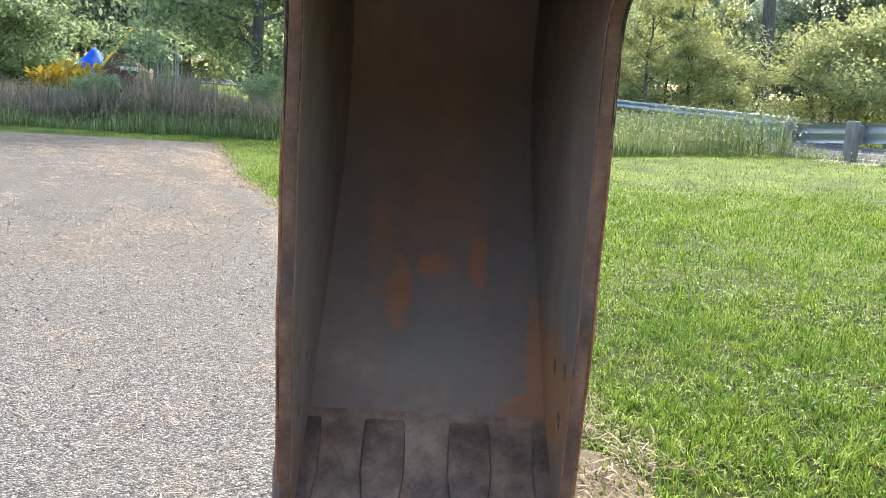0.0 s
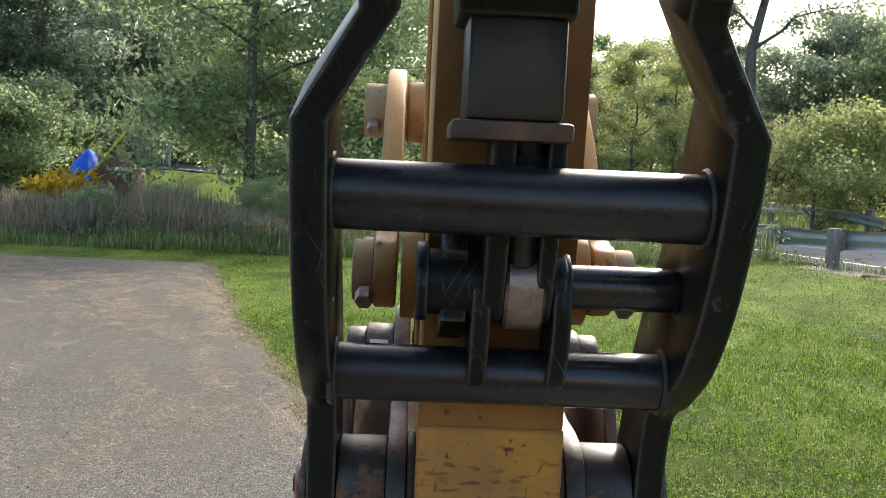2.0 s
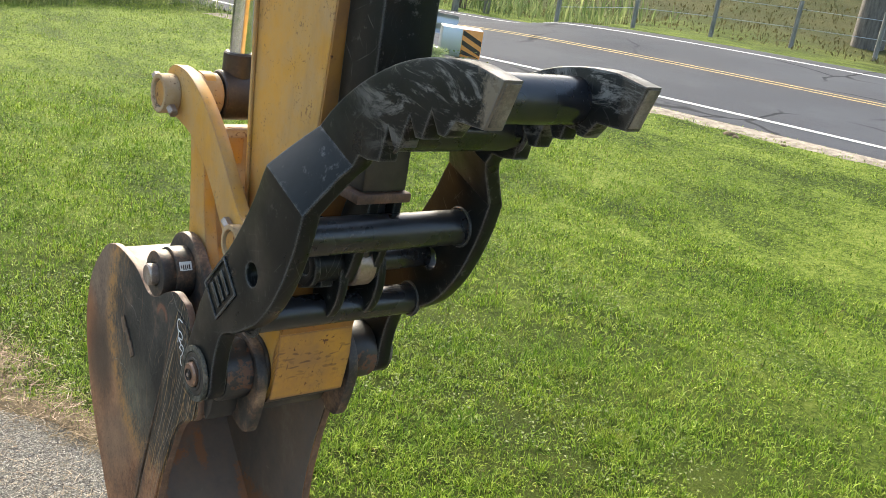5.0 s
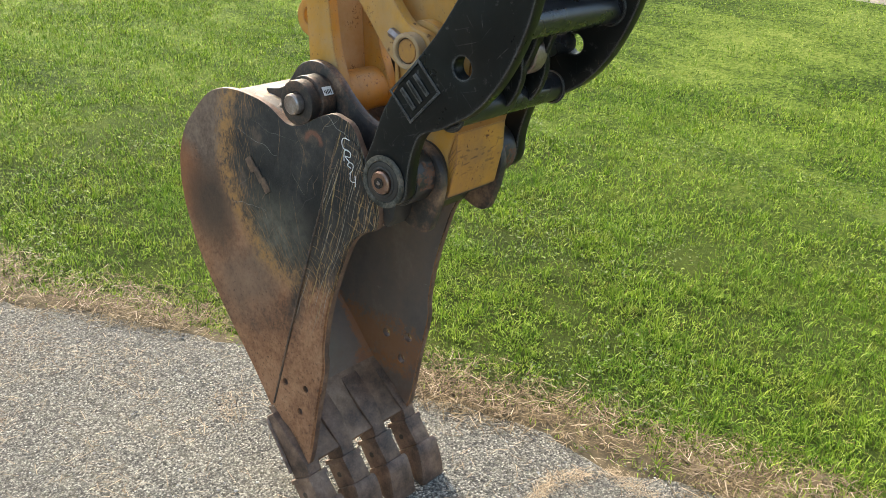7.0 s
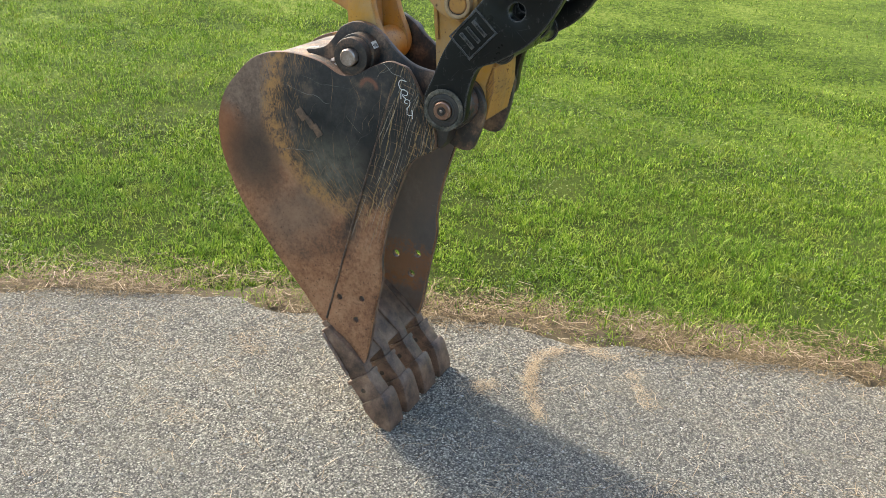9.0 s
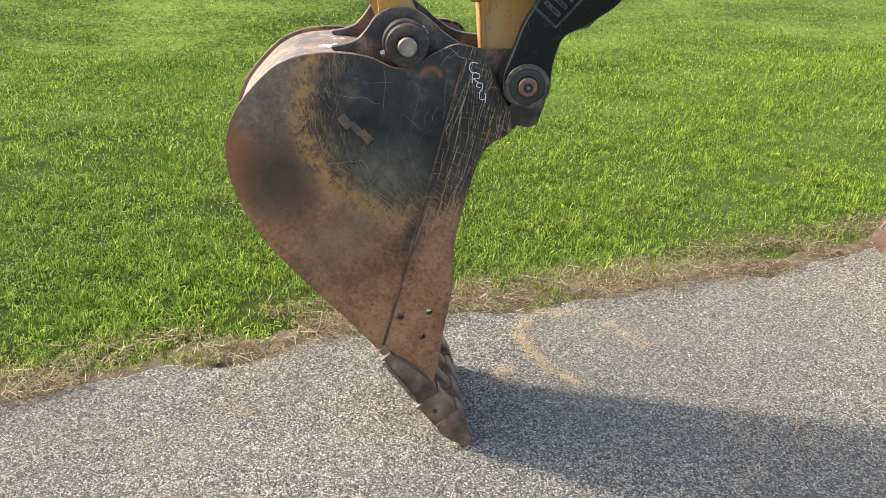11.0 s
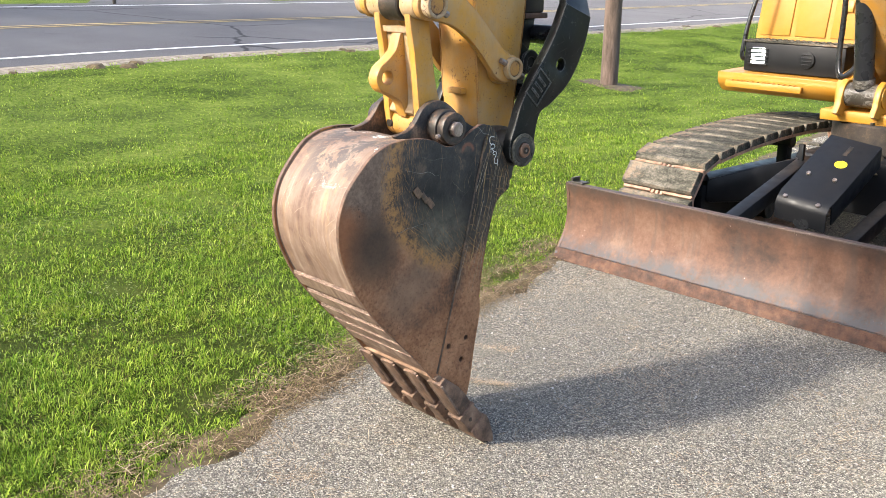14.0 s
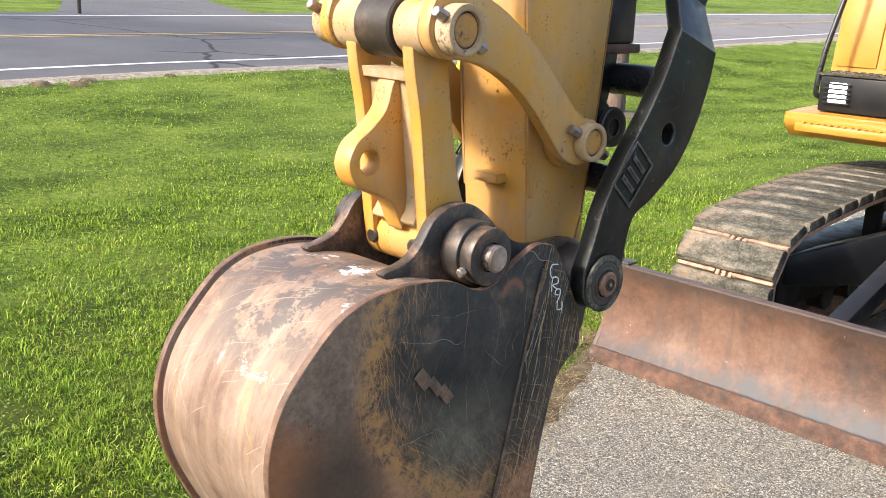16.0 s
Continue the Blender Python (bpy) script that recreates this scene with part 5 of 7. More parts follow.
    part("cross_web", plate([(0.352, 1.28), (0.372, 1.28), (0.412, 1.6), (0.392, 1.6)], -0.066, 0.066, (), 0.003), YELLOW_DUSTY, lk)
    part("cross_web", plate([(0.372, 1.585), (0.425, 1.585), (0.43, 1.605), (0.376, 1.605)], -0.066, 0.066, (), 0.003), YELLOW_DUSTY, lk)
    eye = smooth_line([(0.385, 1.30), (0.42, 1.345), (0.47, 1.372), (0.51, 1.39), (0.528, 1.43), (0.51, 1.47), (0.475, 1.495), (0.44, 1.53), (0.42, 1.585), (0.385, 1.585)], 4, True)
    part("lifting_eye", plate(eye, -0.025, 0.025, [circle(0.478, 1.432, 0.023, 18)], 0.006), YELLOW, lk)
    # bucket cylinder
    cyl = part("bucket_cylinder", rod((0, 0.398, 1.99), (0, 0.33, 2.85), 0.05, seg=32), GREASE, ex, "black bucket cylinder with chrome rod")
    part("rod", rod((0, 0.405, 1.7), (0, 0.397, 2.0), 0.026, seg=28), CHROME, cyl)
    part("rod_eye", rod((-0.05, 0.405, 1.684), (0.05, 0.405, 1.684), 0.06, seg=32), GREASE, cyl)
    part("rod_neck", rod((0, 0.405, 1.72), (0, 0.403, 1.79), 0.038, seg=24), GREASE, cyl)
    part("gland", rod((0, 0.398, 1.965), (0, 0.392, 2.04), 0.058, seg=32), GREASE, cyl)
    part("cylinder_lug", box(-0.05, 0.05, 0.17, 0.36, 2.8, 2.92, 0.01), YELLOW, cyl)
    # thumb ram on the front of the stick
    ram = part("thumb_ram", box(-0.075, 0.05, -0.295, -0.175, 1.75, 2.75, 0.008), BLACK, ex, "square black thumb ram housing")
    part("ram_neck", box(-0.062, 0.042, -0.285, -0.18, 1.645, 1.755, 0.008), BLACK_RUST, ram)
    part("flange", box(-0.076, 0.052, -0.292, -0.165, 1.624, 1.645, 0.005), RIM, ram, "dirty worn flange")
    part("hose_pair", tube([(-0.03, -0.205, 1.8), (-0.03, -0.2, 2.1), (-0.02, -0.2, 2.6)], 0.014), BLACK_BAR, ram)
    part("rod", rod((0.01, -0.235, 1.64), (0.015, -0.19, 1.47), 0.026), BLACK_BAR, ram)
    part("fork", plate(smooth_line([(-0.27, 1.63), (-0.2, 1.63), (-0.15, 1.5), (-0.15, 1.44), (-0.19, 1.42), (-0.225, 1.46)], 3, True), -0.03, -0.004, (), 0.004), BLACK, ram)
    part("fork", plate(smooth_line([(-0.27, 1.63), (-0.2, 1.63), (-0.15, 1.5), (-0.15, 1.44), (-0.19, 1.42), (-0.225, 1.46)], 3, True), 0.03, 0.05, (), 0.004), BLACK, ram)
    part("ram_eye", rod((-0.004, -0.175, 1.462), (0.042, -0.175, 1.462), 0.052, seg=28), PIN_STEEL, ram, "pale worn ram eye")
    part("ram_pin", rod((-0.098, -0.175, 1.462), (0.07, -0.175, 1.462), 0.038, seg=28), BLACK, ram)
    part("ram_pin_cap", ring(-0.175, 1.462, -0.104, -0.09, 0.02, 0.046), BLACK, ram)
    part("mount", plate([(-0.1, 1.38), (-0.2, 1.42), (-0.2, 1.5), (-0.12, 1.56)], -0.075, -0.045, (), 0.004), BLACK, ram)
    # boom, mostly out of view, added for the shadow it casts
    up = smooth_line([(0.12, 3.12), (-0.6, 3.5), (-1.3, 3.8), (-2.0, 3.8), (-2.65, 3.35), (-3.35, 2.5), (-4.05, 1.5)], 4)
    lo = smooth_line([(-4.05, 1.15), (-3.75, 1.25), (-3.05, 2.15), (-2.35, 2.95), (-1.85, 3.35), (-1.3, 3.42), (-0.6, 3.2), (0.05, 2.92)], 4)
    part("boom", plate(up + lo, -0.12, 0.12, (), 0.01), YELLOW, ex, "yellow boom")
    bc = part("boom_cylinder", rod((0.105, -3.615, 1.1), (0.105, -3.27, 2.6), 0.062, seg=28), BLACK_BAR, ex, "black boom cylinder")
    part("foot_eye", rod((0.0, -3.625, 1.075), (0.205, -3.625, 1.075), 0.078, seg=28), BLACK, bc)
    part("gland", rod((0.105, -3.612, 1.13), (0.105, -3.6, 1.19), 0.068, seg=28), BLACK, bc)
    part("rod", rod((0.105, -3.27, 2.6), (0.105, -3.12, 3.3), 0.034, seg=24), CHROME, bc)
    for k, (x, y) in enumerate(((0.37, -3.78), (0.40, -3.83))):
        part("hydraulic_hose", tube(smooth_line([(x + 0.02, y, 2.2), (x, y, 1.6), (x, y, 1.3), (x - 0.03, y + 0.02, 1.185 - 0.02 * k), (x - 0.1, y + 0.05, 1.19), (x - 0.16, y + 0.06, 1.28), (x - 0.18, y + 0.05, 1.6)], 6), 0.016), BLACK_BAR, bc)
    # carbody with four splayed legs, slew ring
    body = part("carbody", box(-0.42, 0.42, -4.55, -3.4, 0.34, 0.70, 0.04), BLACK_CLEAN, ex, "black undercarriage frame")
    part("slew_ring", rod((0, -3.95, 0.70), (0, -3.95, 0.90), 0.40, seg=48, bevel=0.015), GREASE, body)
    part("mud_cake", rod((0.02, -3.5, 0.62), (0.02, -3.5, 0.74), 0.2, seg=14, r2=0.12), DARK_SOIL, body, "dried grey mud on the frame")
    for sx in (-1, 1):
        for y0, y1 in ((-3.55, -3.15), (-4.4, -4.9)):
            leg = [(y0 - 0.17, 0.36), (y0 - 0.17, 0.66), (y0 + 0.17, 0.66), (y0 + 0.17, 0.36)]
            arm_bm = bmesh.new()
            a0 = [arm_bm.verts.new((sx * 0.38, y, z)) for y, z in leg]
            a1 = [arm_bm.verts.new((sx * 0.80, y + (y1 - y0), 0.33 + (z - 0.36) * 0.55)) for y, z in leg]
            arm_bm.faces.new(a0[::-1]), arm_bm.faces.new(a1)
            for k in range(4):
                arm_bm.faces.new((a0[k], a0[(k + 1) % 4], a1[(k + 1) % 4], a1[k]))
            bmesh.ops.bevel(arm_bm, geom=list(arm_bm.edges), offset=0.02, segments=2, affect="EDGES", profile=0.5)
            part("frame_leg", arm_bm, BLACK_CLEAN, body)
    for k in range(20):
        a = 2 * math.pi * k / 20
        part("ring_bolt", rod((0.375 * math.cos(a), -3.95 + 0.375 * math.sin(a), 0.90), (0.375 * math.cos(a), -3.95 + 0.375 * math.sin(a), 0.918), 0.016, seg=6, bevel=0.002), GREASE, body)
    deck = part("upper_deck", box(-1.05, 1.1, -5.6, -4.7, 0.9, 1.1, 0.03), YELLOW_CLEAN, ex, "yellow upper deck")
    nose = part("bumper", plate(smooth_line([(-4.02, 0.975), (-3.97, 1.03), (-3.97, 1.085), (-4.02, 1.105), (-4.5, 1.105), (-4.5, 0.95), (-4.1, 0.945)], 3, True), 0.42, 1.44, (), 0.01), YELLOW_CLEAN, ex, "clean yellow front step of the house")
    part("step", box(0.74, 1.36, -3.975, -3.945, 0.99, 1.045, 0.012), YELLOW_CLEAN, nose)
    for k in range(13):
        part("step_tread", box(0.79 + k * 0.042, 0.807 + k * 0.042, -3.965, -3.94, 1.043, 1.052, 0.003), YELLOW_CLEAN, nose)
    part("torn_sticker", box(1.24, 1.35, -3.9735, -3.966, 1.045, 1.062, 0.001), GREASE, nose, "remains of a dark sticker")
    cheek = smooth_line([(-4.3, 0.93), (-3.55, 0.94), (-3.52, 1.02), (-3.545, 1.12), (-3.6, 1.17), (-3.67, 1.17), (-3.74, 1.2), (-3.8, 1.35), (-3.85, 1.55), (-4.0, 1.7), (-4.3, 1.6)], 3, True)
    for x0, x1 in ((0.2, 0.245), (-0.04, 0.0)):
        foot = part("boom_foot", plate(cheek, x0, x1, (), 0.008), YELLOW_CLEAN, ex, "yellow boom foot bracket")
        part("foot_boss", ring(-3.625, 1.075, x0 - 0.008, x1 + 0.012, 0.035, 0.072), YELLOW_CLEAN, foot)
    base = part("deck_skirt", box(-0.35, 0.36, -4.2, -3.58, 0.935, 0.972, 0.01), YELLOW_CLEAN, ex)
    part("skirt_rim", box(-0.35, 0.36, -3.6, -3.575, 0.9, 0.965, 0.008), YELLOW_CLEAN, base)
    part("side_post", plate(smooth_line([(-4.25, 0.94), (-3.95, 0.95), (-3.9, 1.05), (-3.93, 1.14), (-4.0, 1.18), (-4.25, 1.2)], 3, True), 0.37, 0.43, (), 0.01), YELLOW_CLEAN, base)
    lamp = part("lamp_box", box(0.5, 1.29, -4.45, -4.07, 1.115, 1.33, 0.012), BLACK_CLEAN, ex, "black lamp box with lit work lamp")
    part("lens", box(1.118, 1.228, -4.08, -4.058, 1.165, 1.292, 0.01), LIGHT_GLASS, lamp, "lit white work lamp")
    for k in range(5):
        part("grille_bar", box(1.09, 1.255, -4.06, -4.05, 1.164 + k * 0.0285, 1.1745 + k * 0.0285, 0.003), BLACK_CLEAN, lamp)
    part("horn", plate(circle(0, 0, 0.06, 24), -4.07, -4.055, (), 0.002), BLACK_CLEAN, lamp).matrix_basis = Matrix.Translation((0.78, 0, 1.225)) @ Matrix.Rotation(radians(90), 4, "Z") @ Matrix.Diagonal((1, 1, 1, 1))
    for k in range(4):
        part("horn_slot", box(0.735 + abs(k - 1.5) * 0.006, 0.825 - abs(k - 1.5) * 0.006, -4.066, -4.05, 1.187 + k * 0.024, 1.196 + k * 0.024, 0.002), BLACK_CLEAN, lamp)
    part("tread_plate", box(0.49, 1.3, -4.46, -4.06, 1.331, 1.345, 0.004), SHOE, lamp, "grey chequered tread plate")
    for i in range(16):
        for j in range(5):
            part("tread_stud", box(0.52 + i * 0.049, 0.545 + i * 0.049, -4.43 + j * 0.075, -4.41 + j * 0.075, 1.345, 1.352, 0), SHOE, lamp)
    hood = part("tool_box", plate([(-4.3, 1.11), (-4.3, 1.35), (-4.42, 2.05), (-5.5, 2.05), (-5.5, 1.11)], 0.46, 1.345, (), 0.015), YELLOW_CLEAN, ex, "tall yellow tank cover")
    m = Matrix.Translation((0, -4.36, 1.7)) @ Matrix.Rotation(math.atan2(0.12, 0.7), 4, "X")
    for x0, x1 in ((0.52, 0.74), (0.78, 1.02), (1.06, 1.31)):
        part("cover_panel", box(x0, x1, -0.006, 0.012, -0.33, 0.33, 0.006, None, m), YELLOW_CLEAN, hood)
    part("latch", box(0.6, 0.66, 0.012, 0.03, -0.14, -0.06, 0.004, None, m), YELLOW_CLEAN, hood)
    part("latch_button", rod((0.63, -4.345, 1.62), (0.63, -4.33, 1.62), 0.015, seg=14), PIN_STEEL, hood)
    part("handrail", tube(smooth_line([(1.3, -4.1, 1.2), (1.31, -4.07, 1.24), (1.29, -4.1, 1.5), (1.24, -4.2, 1.9), (1.22, -4.25, 2.3), (1.22, -4.6, 2.36), (1.22, -5.2, 2.36)], 5), 0.017), BLACK_BAR, ex, "bent black handrail")
    part("handrail_foot", tube([(1.3, -4.1, 1.2), (1.27, -4.13, 1.17), (1.2, -4.15, 1.16)], 0.017), BLACK_BAR, ex)
    # hood and cab are out of view, added to cast shadow and reflect
    part("engine_hood", box(-1.1, 1.15, -6.1, -5.5, 0.9, 1.95, 0.12), YELLOW_CLEAN, ex, "rounded yellow rear hood")
    part("cab", box(-1.1, -0.2, -5.4, -4.15, 0.98, 2.6, 0.08), BLACK_CLEAN, ex, "dark operator cab")
    # dozer blade
    face = smooth_line([(-2.0, 0.03), (-2.035, 0.1), (-2.085, 0.2), (-2.105, 0.31), (-2.1, 0.42), (-2.075, 0.505)], 5)
    bl = part("dozer_blade", plate(strip(face, 0.016), -1.27, 1.27, (), 0.003), BLADE, ex, "rust-stained curved dozer blade")
    part("cutting_edge", plate([(-1.992, 0.016), (-2.018, 0.09), (-2.03, 0.09), (-2.022, 0.016)], -1.285, 1.285, (), 0.003), EDGE, bl, "orange-brown cutting edge")
    part("edge_weld", tube([(x, -2.018, 0.094 + 0.002 * math.sin(x * 90)) for x in np.linspace(-1.26, 1.26, 160)], 0.006, seg=6), BLADE, bl)
    for s in (-1, 1):
        part("end_plate", plate([(-2.0, 0.05), (-2.09, 0.2), (-2.11, 0.31), (-2.08, 0.51), (-2.16, 0.51), (-2.2, 0.3), (-2.12, 0.05)], s * 1.262, s * 1.285, (), 0.003), BLADE, bl)
        part("corner_hook", box(s * 1.2 - 0.045, s * 1.2 + 0.045, -2.16, -2.085, 0.508, 0.52, 0.003), BLACK, bl)
        part("corner_hook", box(s * 1.24 - 0.008, s * 1.24 + 0.008, -2.16, -2.085, 0.52, 0.545, 0.003), BLACK, bl)
    part("top_lip", box(-1.26, 1.26, -2.13, -2.075, 0.495, 0.508, 0.003), BLADE, bl)
    for x, low in ((-0.34, 0.2), (0.21, 0.0)):
        m = Matrix.Translation((x, -2.68, 0.545 - low)) @ Matrix.Rotation(-0.29, 4, "X")
        part("push_arm", box(-0.045, 0.045, -0.5, 0.5, -0.06, 0.035, 0.012, None, m), BLACK_CLEAN, bl, "black blade arm")
    # folded cover over the blade cylinder: sloping top with hanging sides and front
    slope = math.atan2(0.84 - 0.55, 0.6)
    m = Matrix.Translation((-0.075, -2.9, 0.705)) @ Matrix.Rotation(-slope, 4, "X") @ Matrix.Rotation(-0.14, 4, "Y")
    guard = part("blade_guard", plate([(-0.33, 0.0), (0.3, 0.0), (0.34, -0.012), (0.37, -0.045), (0.375, -0.15), (0.367, -0.15), (0.362, -0.048), (0.335, -0.02), (0.3, -0.01), (-0.33, -0.01)], -0.155, 0.155, (), 0.002), BLACK_CLEAN, ex, "bolted black blade cylinder guard with yellow sticker")
    guard.data.transform(m)
    for s in (-1, 1):
        part("guard_side", box(s * 0.155 - 0.005, s * 0.155 + 0.005, -0.33, 0.3, -0.15, -0.001, 0.003, None, m), BLACK_CLEAN, guard)
    for bx, by, bz in ((0.09, 0.09, 0.0), (-0.07, 0.09, 0.0), (0.11, 0.33, -0.012), (-0.09, 0.33, -0.012)):
        part("guard_bolt", rod(m @ Vector((bx, by, bz)), m @ Vector((bx, by, bz + 0.014)), 0.015, seg=6, bevel=0.002), PIN_STEEL, guard)
    # thin dark plate stands for the slot, its shade in the colour
    part("slot", box(-0.02, 0.005, -0.26, -0.16, 0.0, 0.0025, 0.001, None, m), GREASE, guard)
    part("sticker", rod(m @ Vector((-0.03, -0.07, 0.0005)), m @ Vector((-0.03, -0.07, 0.003)), 0.036, seg=24, bevel=0), YELLOW_PLASTIC, guard, "round yellow sticker")
    part("blade_cylinder", rod((-0.07, -2.62, 0.42), (-0.07, -3.3, 0.66), 0.05, seg=24), BLACK_BAR, ex, "black blade cylinder")
    part("brace_bracket", box(0.2, 0.235, -3.12, -3.09, 0.62, 0.80, 0.005), BLACK_CLEAN, ex, "thin black steel bracket")
    part("brace_bracket", box(0.1, 0.25, -3.15, -3.08, 0.80, 0.815, 0.005), SHOE, ex)
    # tracks
    def track(cx):
        fr = part("track_frame", box(cx - 0.13, cx + 0.13, -5.25, -2.95, 0.18, 0.46, 0.03), BLACK_CLEAN, ex, "black track frame")
        for y in (-2.93, -5.27):
            part("idler", ring(y, 0.335, cx - 0.06, cx + 0.06, 0.05, 0.24, 28), GREASE, fr)
        for k in range(6):
            part("roller", rod((cx - 0.12, -4.9 + k * 0.33, 0.15), (cx + 0.12, -4.9 + k * 0.33, 0.15), 0.075, seg=20), GREASE, fr)
        part("carrier_roller", rod((cx - 0.22, -3.95, 0.66), (cx + 0.1, -3.95, 0.66), 0.045, seg=20), GREASE, fr)
        part("roller_post", box(cx - 0.2, cx - 0.12, -3.99, -3.91, 0.4, 0.68, 0.008), BLACK_CLEAN, fr)
        # chain of shoes round the two wheels
        r, y0, y1, zc = 0.315, -2.93, -5.27, 0.335
        straight, turn = y0 - y1, math.pi * r
        total = 2 * straight + 2 * turn
        count = 36
        shoe = plate([(-0.084, 0.0), (0.084, 0.0), (0.082, 0.03), (0.07, 0.05), (-0.07, 0.05), (-0.082, 0.03)], -0.27, 0.27, (), 0.004)
        for cut in np.linspace(-0.24, 0.24, 9):
            bmesh.ops.bisect_plane(shoe, geom=list(shoe.verts) + list(shoe.edges) + list(shoe.faces), plane_co=(cut, 0, 0), plane_no=(1, 0, 0))
        for v in shoe.verts:
            if v.co.z > 0.02:
                v.co += Vector((0, noise.noise(v.co * 31) * 0.006, noise.noise(v.co * 23 + Vector((3, 1, 7))) * 0.006))
        shoe_me = bpy.data.meshes.new("shoe")
        shoe.to_mesh(shoe_me)
        shoe.free()
        shoe_me.materials.append(SHOE)
        link = bmesh.new()
        box(-0.268, 0.268, -0.09, 0.09, -0.024, -0.001, 0.004, link)
        box(-0.266, -0.05, 0.084, 0.104, -0.02, 0.014, 0.004, link)
        box(0.05, 0.266, 0.084, 0.104, -0.02, 0.014, 0.004, link)
        for xx in (-0.07, 0.07):
            box(xx - 0.02, xx + 0.02, -0.095, 0.095, -0.07, -0.02, 0.01, link)
        for xx in (-0.035, 0.0, 0.035):
            box(xx - 0.011, xx + 0.011, 0.078, 0.112, -0.02, 0.009, 0.004, link)
        link_me = bpy.data.meshes.new("chain_link")
        link.to_mesh(link_me)
        link.free()
        link_me.materials.append(SHOE_EDGE)
        for k in range(count):
            u = (k + 0.3) / count * total
            if u < straight:
                p, a = (y1 + u, zc + r), 0.0
                # top run bowed upwards to fit the camera's view
                top_rise = 0.085 * math.sin(math.pi * u / straight) ** 0.8
                p = (p[0], p[1] + top_rise)
                a = math.atan(0.085 * 0.8 * math.pi / straight * math.cos(math.pi * u / straight) * max(0.15, math.sin(math.pi * u / straight)) ** -0.2)
            elif u < straight + turn:
                a = -(u - straight) / r
                p = (y0 + r * math.sin(-a), zc + r * math.cos(a))
            elif u < 2 * straight + turn:
                p, a = (y0 - (u - straight - turn), zc - r), math.pi
            else:
                a = math.pi - (u - 2 * straight - turn) / r
                q = (u - 2 * straight - turn) / r
                p = (y1 - r * math.sin(q), zc - r * math.cos(q))
            for me in (shoe_me, link_me):
                ob = new(me.name, me)
                hang(ob, fr)
                ob.matrix_basis = Matrix.Translation((cx, p[0], p[1])) @ Matrix.Rotation(a, 4, "X")
    track(0.93)
    track(-0.93)
    # the house is moved back to fit the camera's view, the blade too
    for ob in ex.children:
        kind = ob.name.split(".")[0]
        if kind in ("upper_deck", "bumper", "lamp_box", "tool_box", "handrail", "handrail_foot", "engine_hood", "cab"):
            ob.location.y -= 0.085
        elif kind == "dozer_blade":
            ob.location.y -= 0.028
    return ex


build_excavator()


# ---- guardrails ----
def along(d, y_from, y_to, every):
    """Places along the road at distance d from its inner edge line, with its heading, between two y, every so many metres."""
    e = EDGE_A
    t = np.gradient(e[:, :2], axis=0)
    nrm = np.stack([t[:, 1], -t[:, 0]], 1) / np.linalg.norm(t, axis=1)[:, None]
    p = np.concatenate([e[:, :2] + nrm * d, (e[:, 2] + e[:, 3] * d)[:, None]], 1)
    p = p[(p[:, 1] >= y_from - 3) & (p[:, 1] <= y_to + 3)]
    run = np.concatenate([[0], np.cumsum(np.linalg.norm(np.diff(p, axis=0), axis=1))])
    a, b = np.interp(y_from, p[:, 1], run), np.interp(y_to, p[:, 1], run)
    out = []
    for s in np.arange(a, b, every):
        q = np.array([np.interp(s, run, p[:, k]) for k in range(3)])
        q2 = np.array([np.interp(s + 0.3, run, p[:, k]) for k in range(3)])
        out.append((q, math.atan2(q2[1] - q[1], q2[0] - q[0])))
    return out


def guardrail(d, y_from, y_to, face, label, turn_down=False):
    """W-beam rail on posts. face: +1 the beam sits on the road's inner side of the posts, -1 on the other."""
    first = along(d, y_from, y_to, 1.9)
    g = empty("guardrail", label, "guardrail", tuple(first[0][0]))
    wave = [(0.0, -0.155), (0.045, -0.12), (0.05, -0.075), (0.008, -0.02), (0.008, 0.02), (0.05, 0.075), (0.045, 0.12), (0.0, 0.155)]
    loop = wave + [(x + 0.006, z) for x, z in wave[::-1]]
    pts = along(d, y_from - 0.6, y_to, 0.5)
    bm = bmesh.new()
    rings = []
    for k, (p, a) in enumerate(pts):
        nx_, ny_ = math.sin(a), -math.cos(a)
        off = 0.14 * face
        drop = -0.18 * max(0, 1 - k / 5) ** 2 if turn_down else -0.11 * float(step(p[1], 12, 16))
        rings.append([bm.verts.new((p[0] + nx_ * (off + face * x), p[1] + ny_ * (off + face * x), p[2] + 0.53 + z + drop)) for x, z in loop])
    for a, b in zip(rings, rings[1:]):
        for i in range(len(loop)):
            bm.faces.new((a[i], a[(i + 1) % len(loop)], b[(i + 1) % len(loop)], b[i]))
    bm.faces.new(rings[0]), bm.faces.new(rings[-1][::-1])
    part("beam", bm, GALV, g, "weathered galvanized beam", 60)
    for p, a in first:
        m = Matrix.Translation(p) @ Matrix.Rotation(a, 4, "Z")
        if not turn_down:
            m = m @ Matrix.Translation((0, 0, -0.11 * float(step(p[1], 12, 16))))
        post = part("post", box(-0.085, 0.085, -0.085, 0.085, -0.4, 0.72, 0.015, None, m), POST_WOOD, g)
        part("block", box(-0.075, 0.075, -0.12, 0.12, 0.36, 0.66, 0.012, None, m @ Matrix.Translation((0, -face * 0.04, 0))), POST_WOOD, post)
    return g


guardrail(-1.0, 10.6, 30, 1, "grey galvanized guardrail on weathered wooden posts along the lawn")
guardrail(8.7, 26.5, 46, -1, "grey galvanized guardrail on the far side of the road", True)

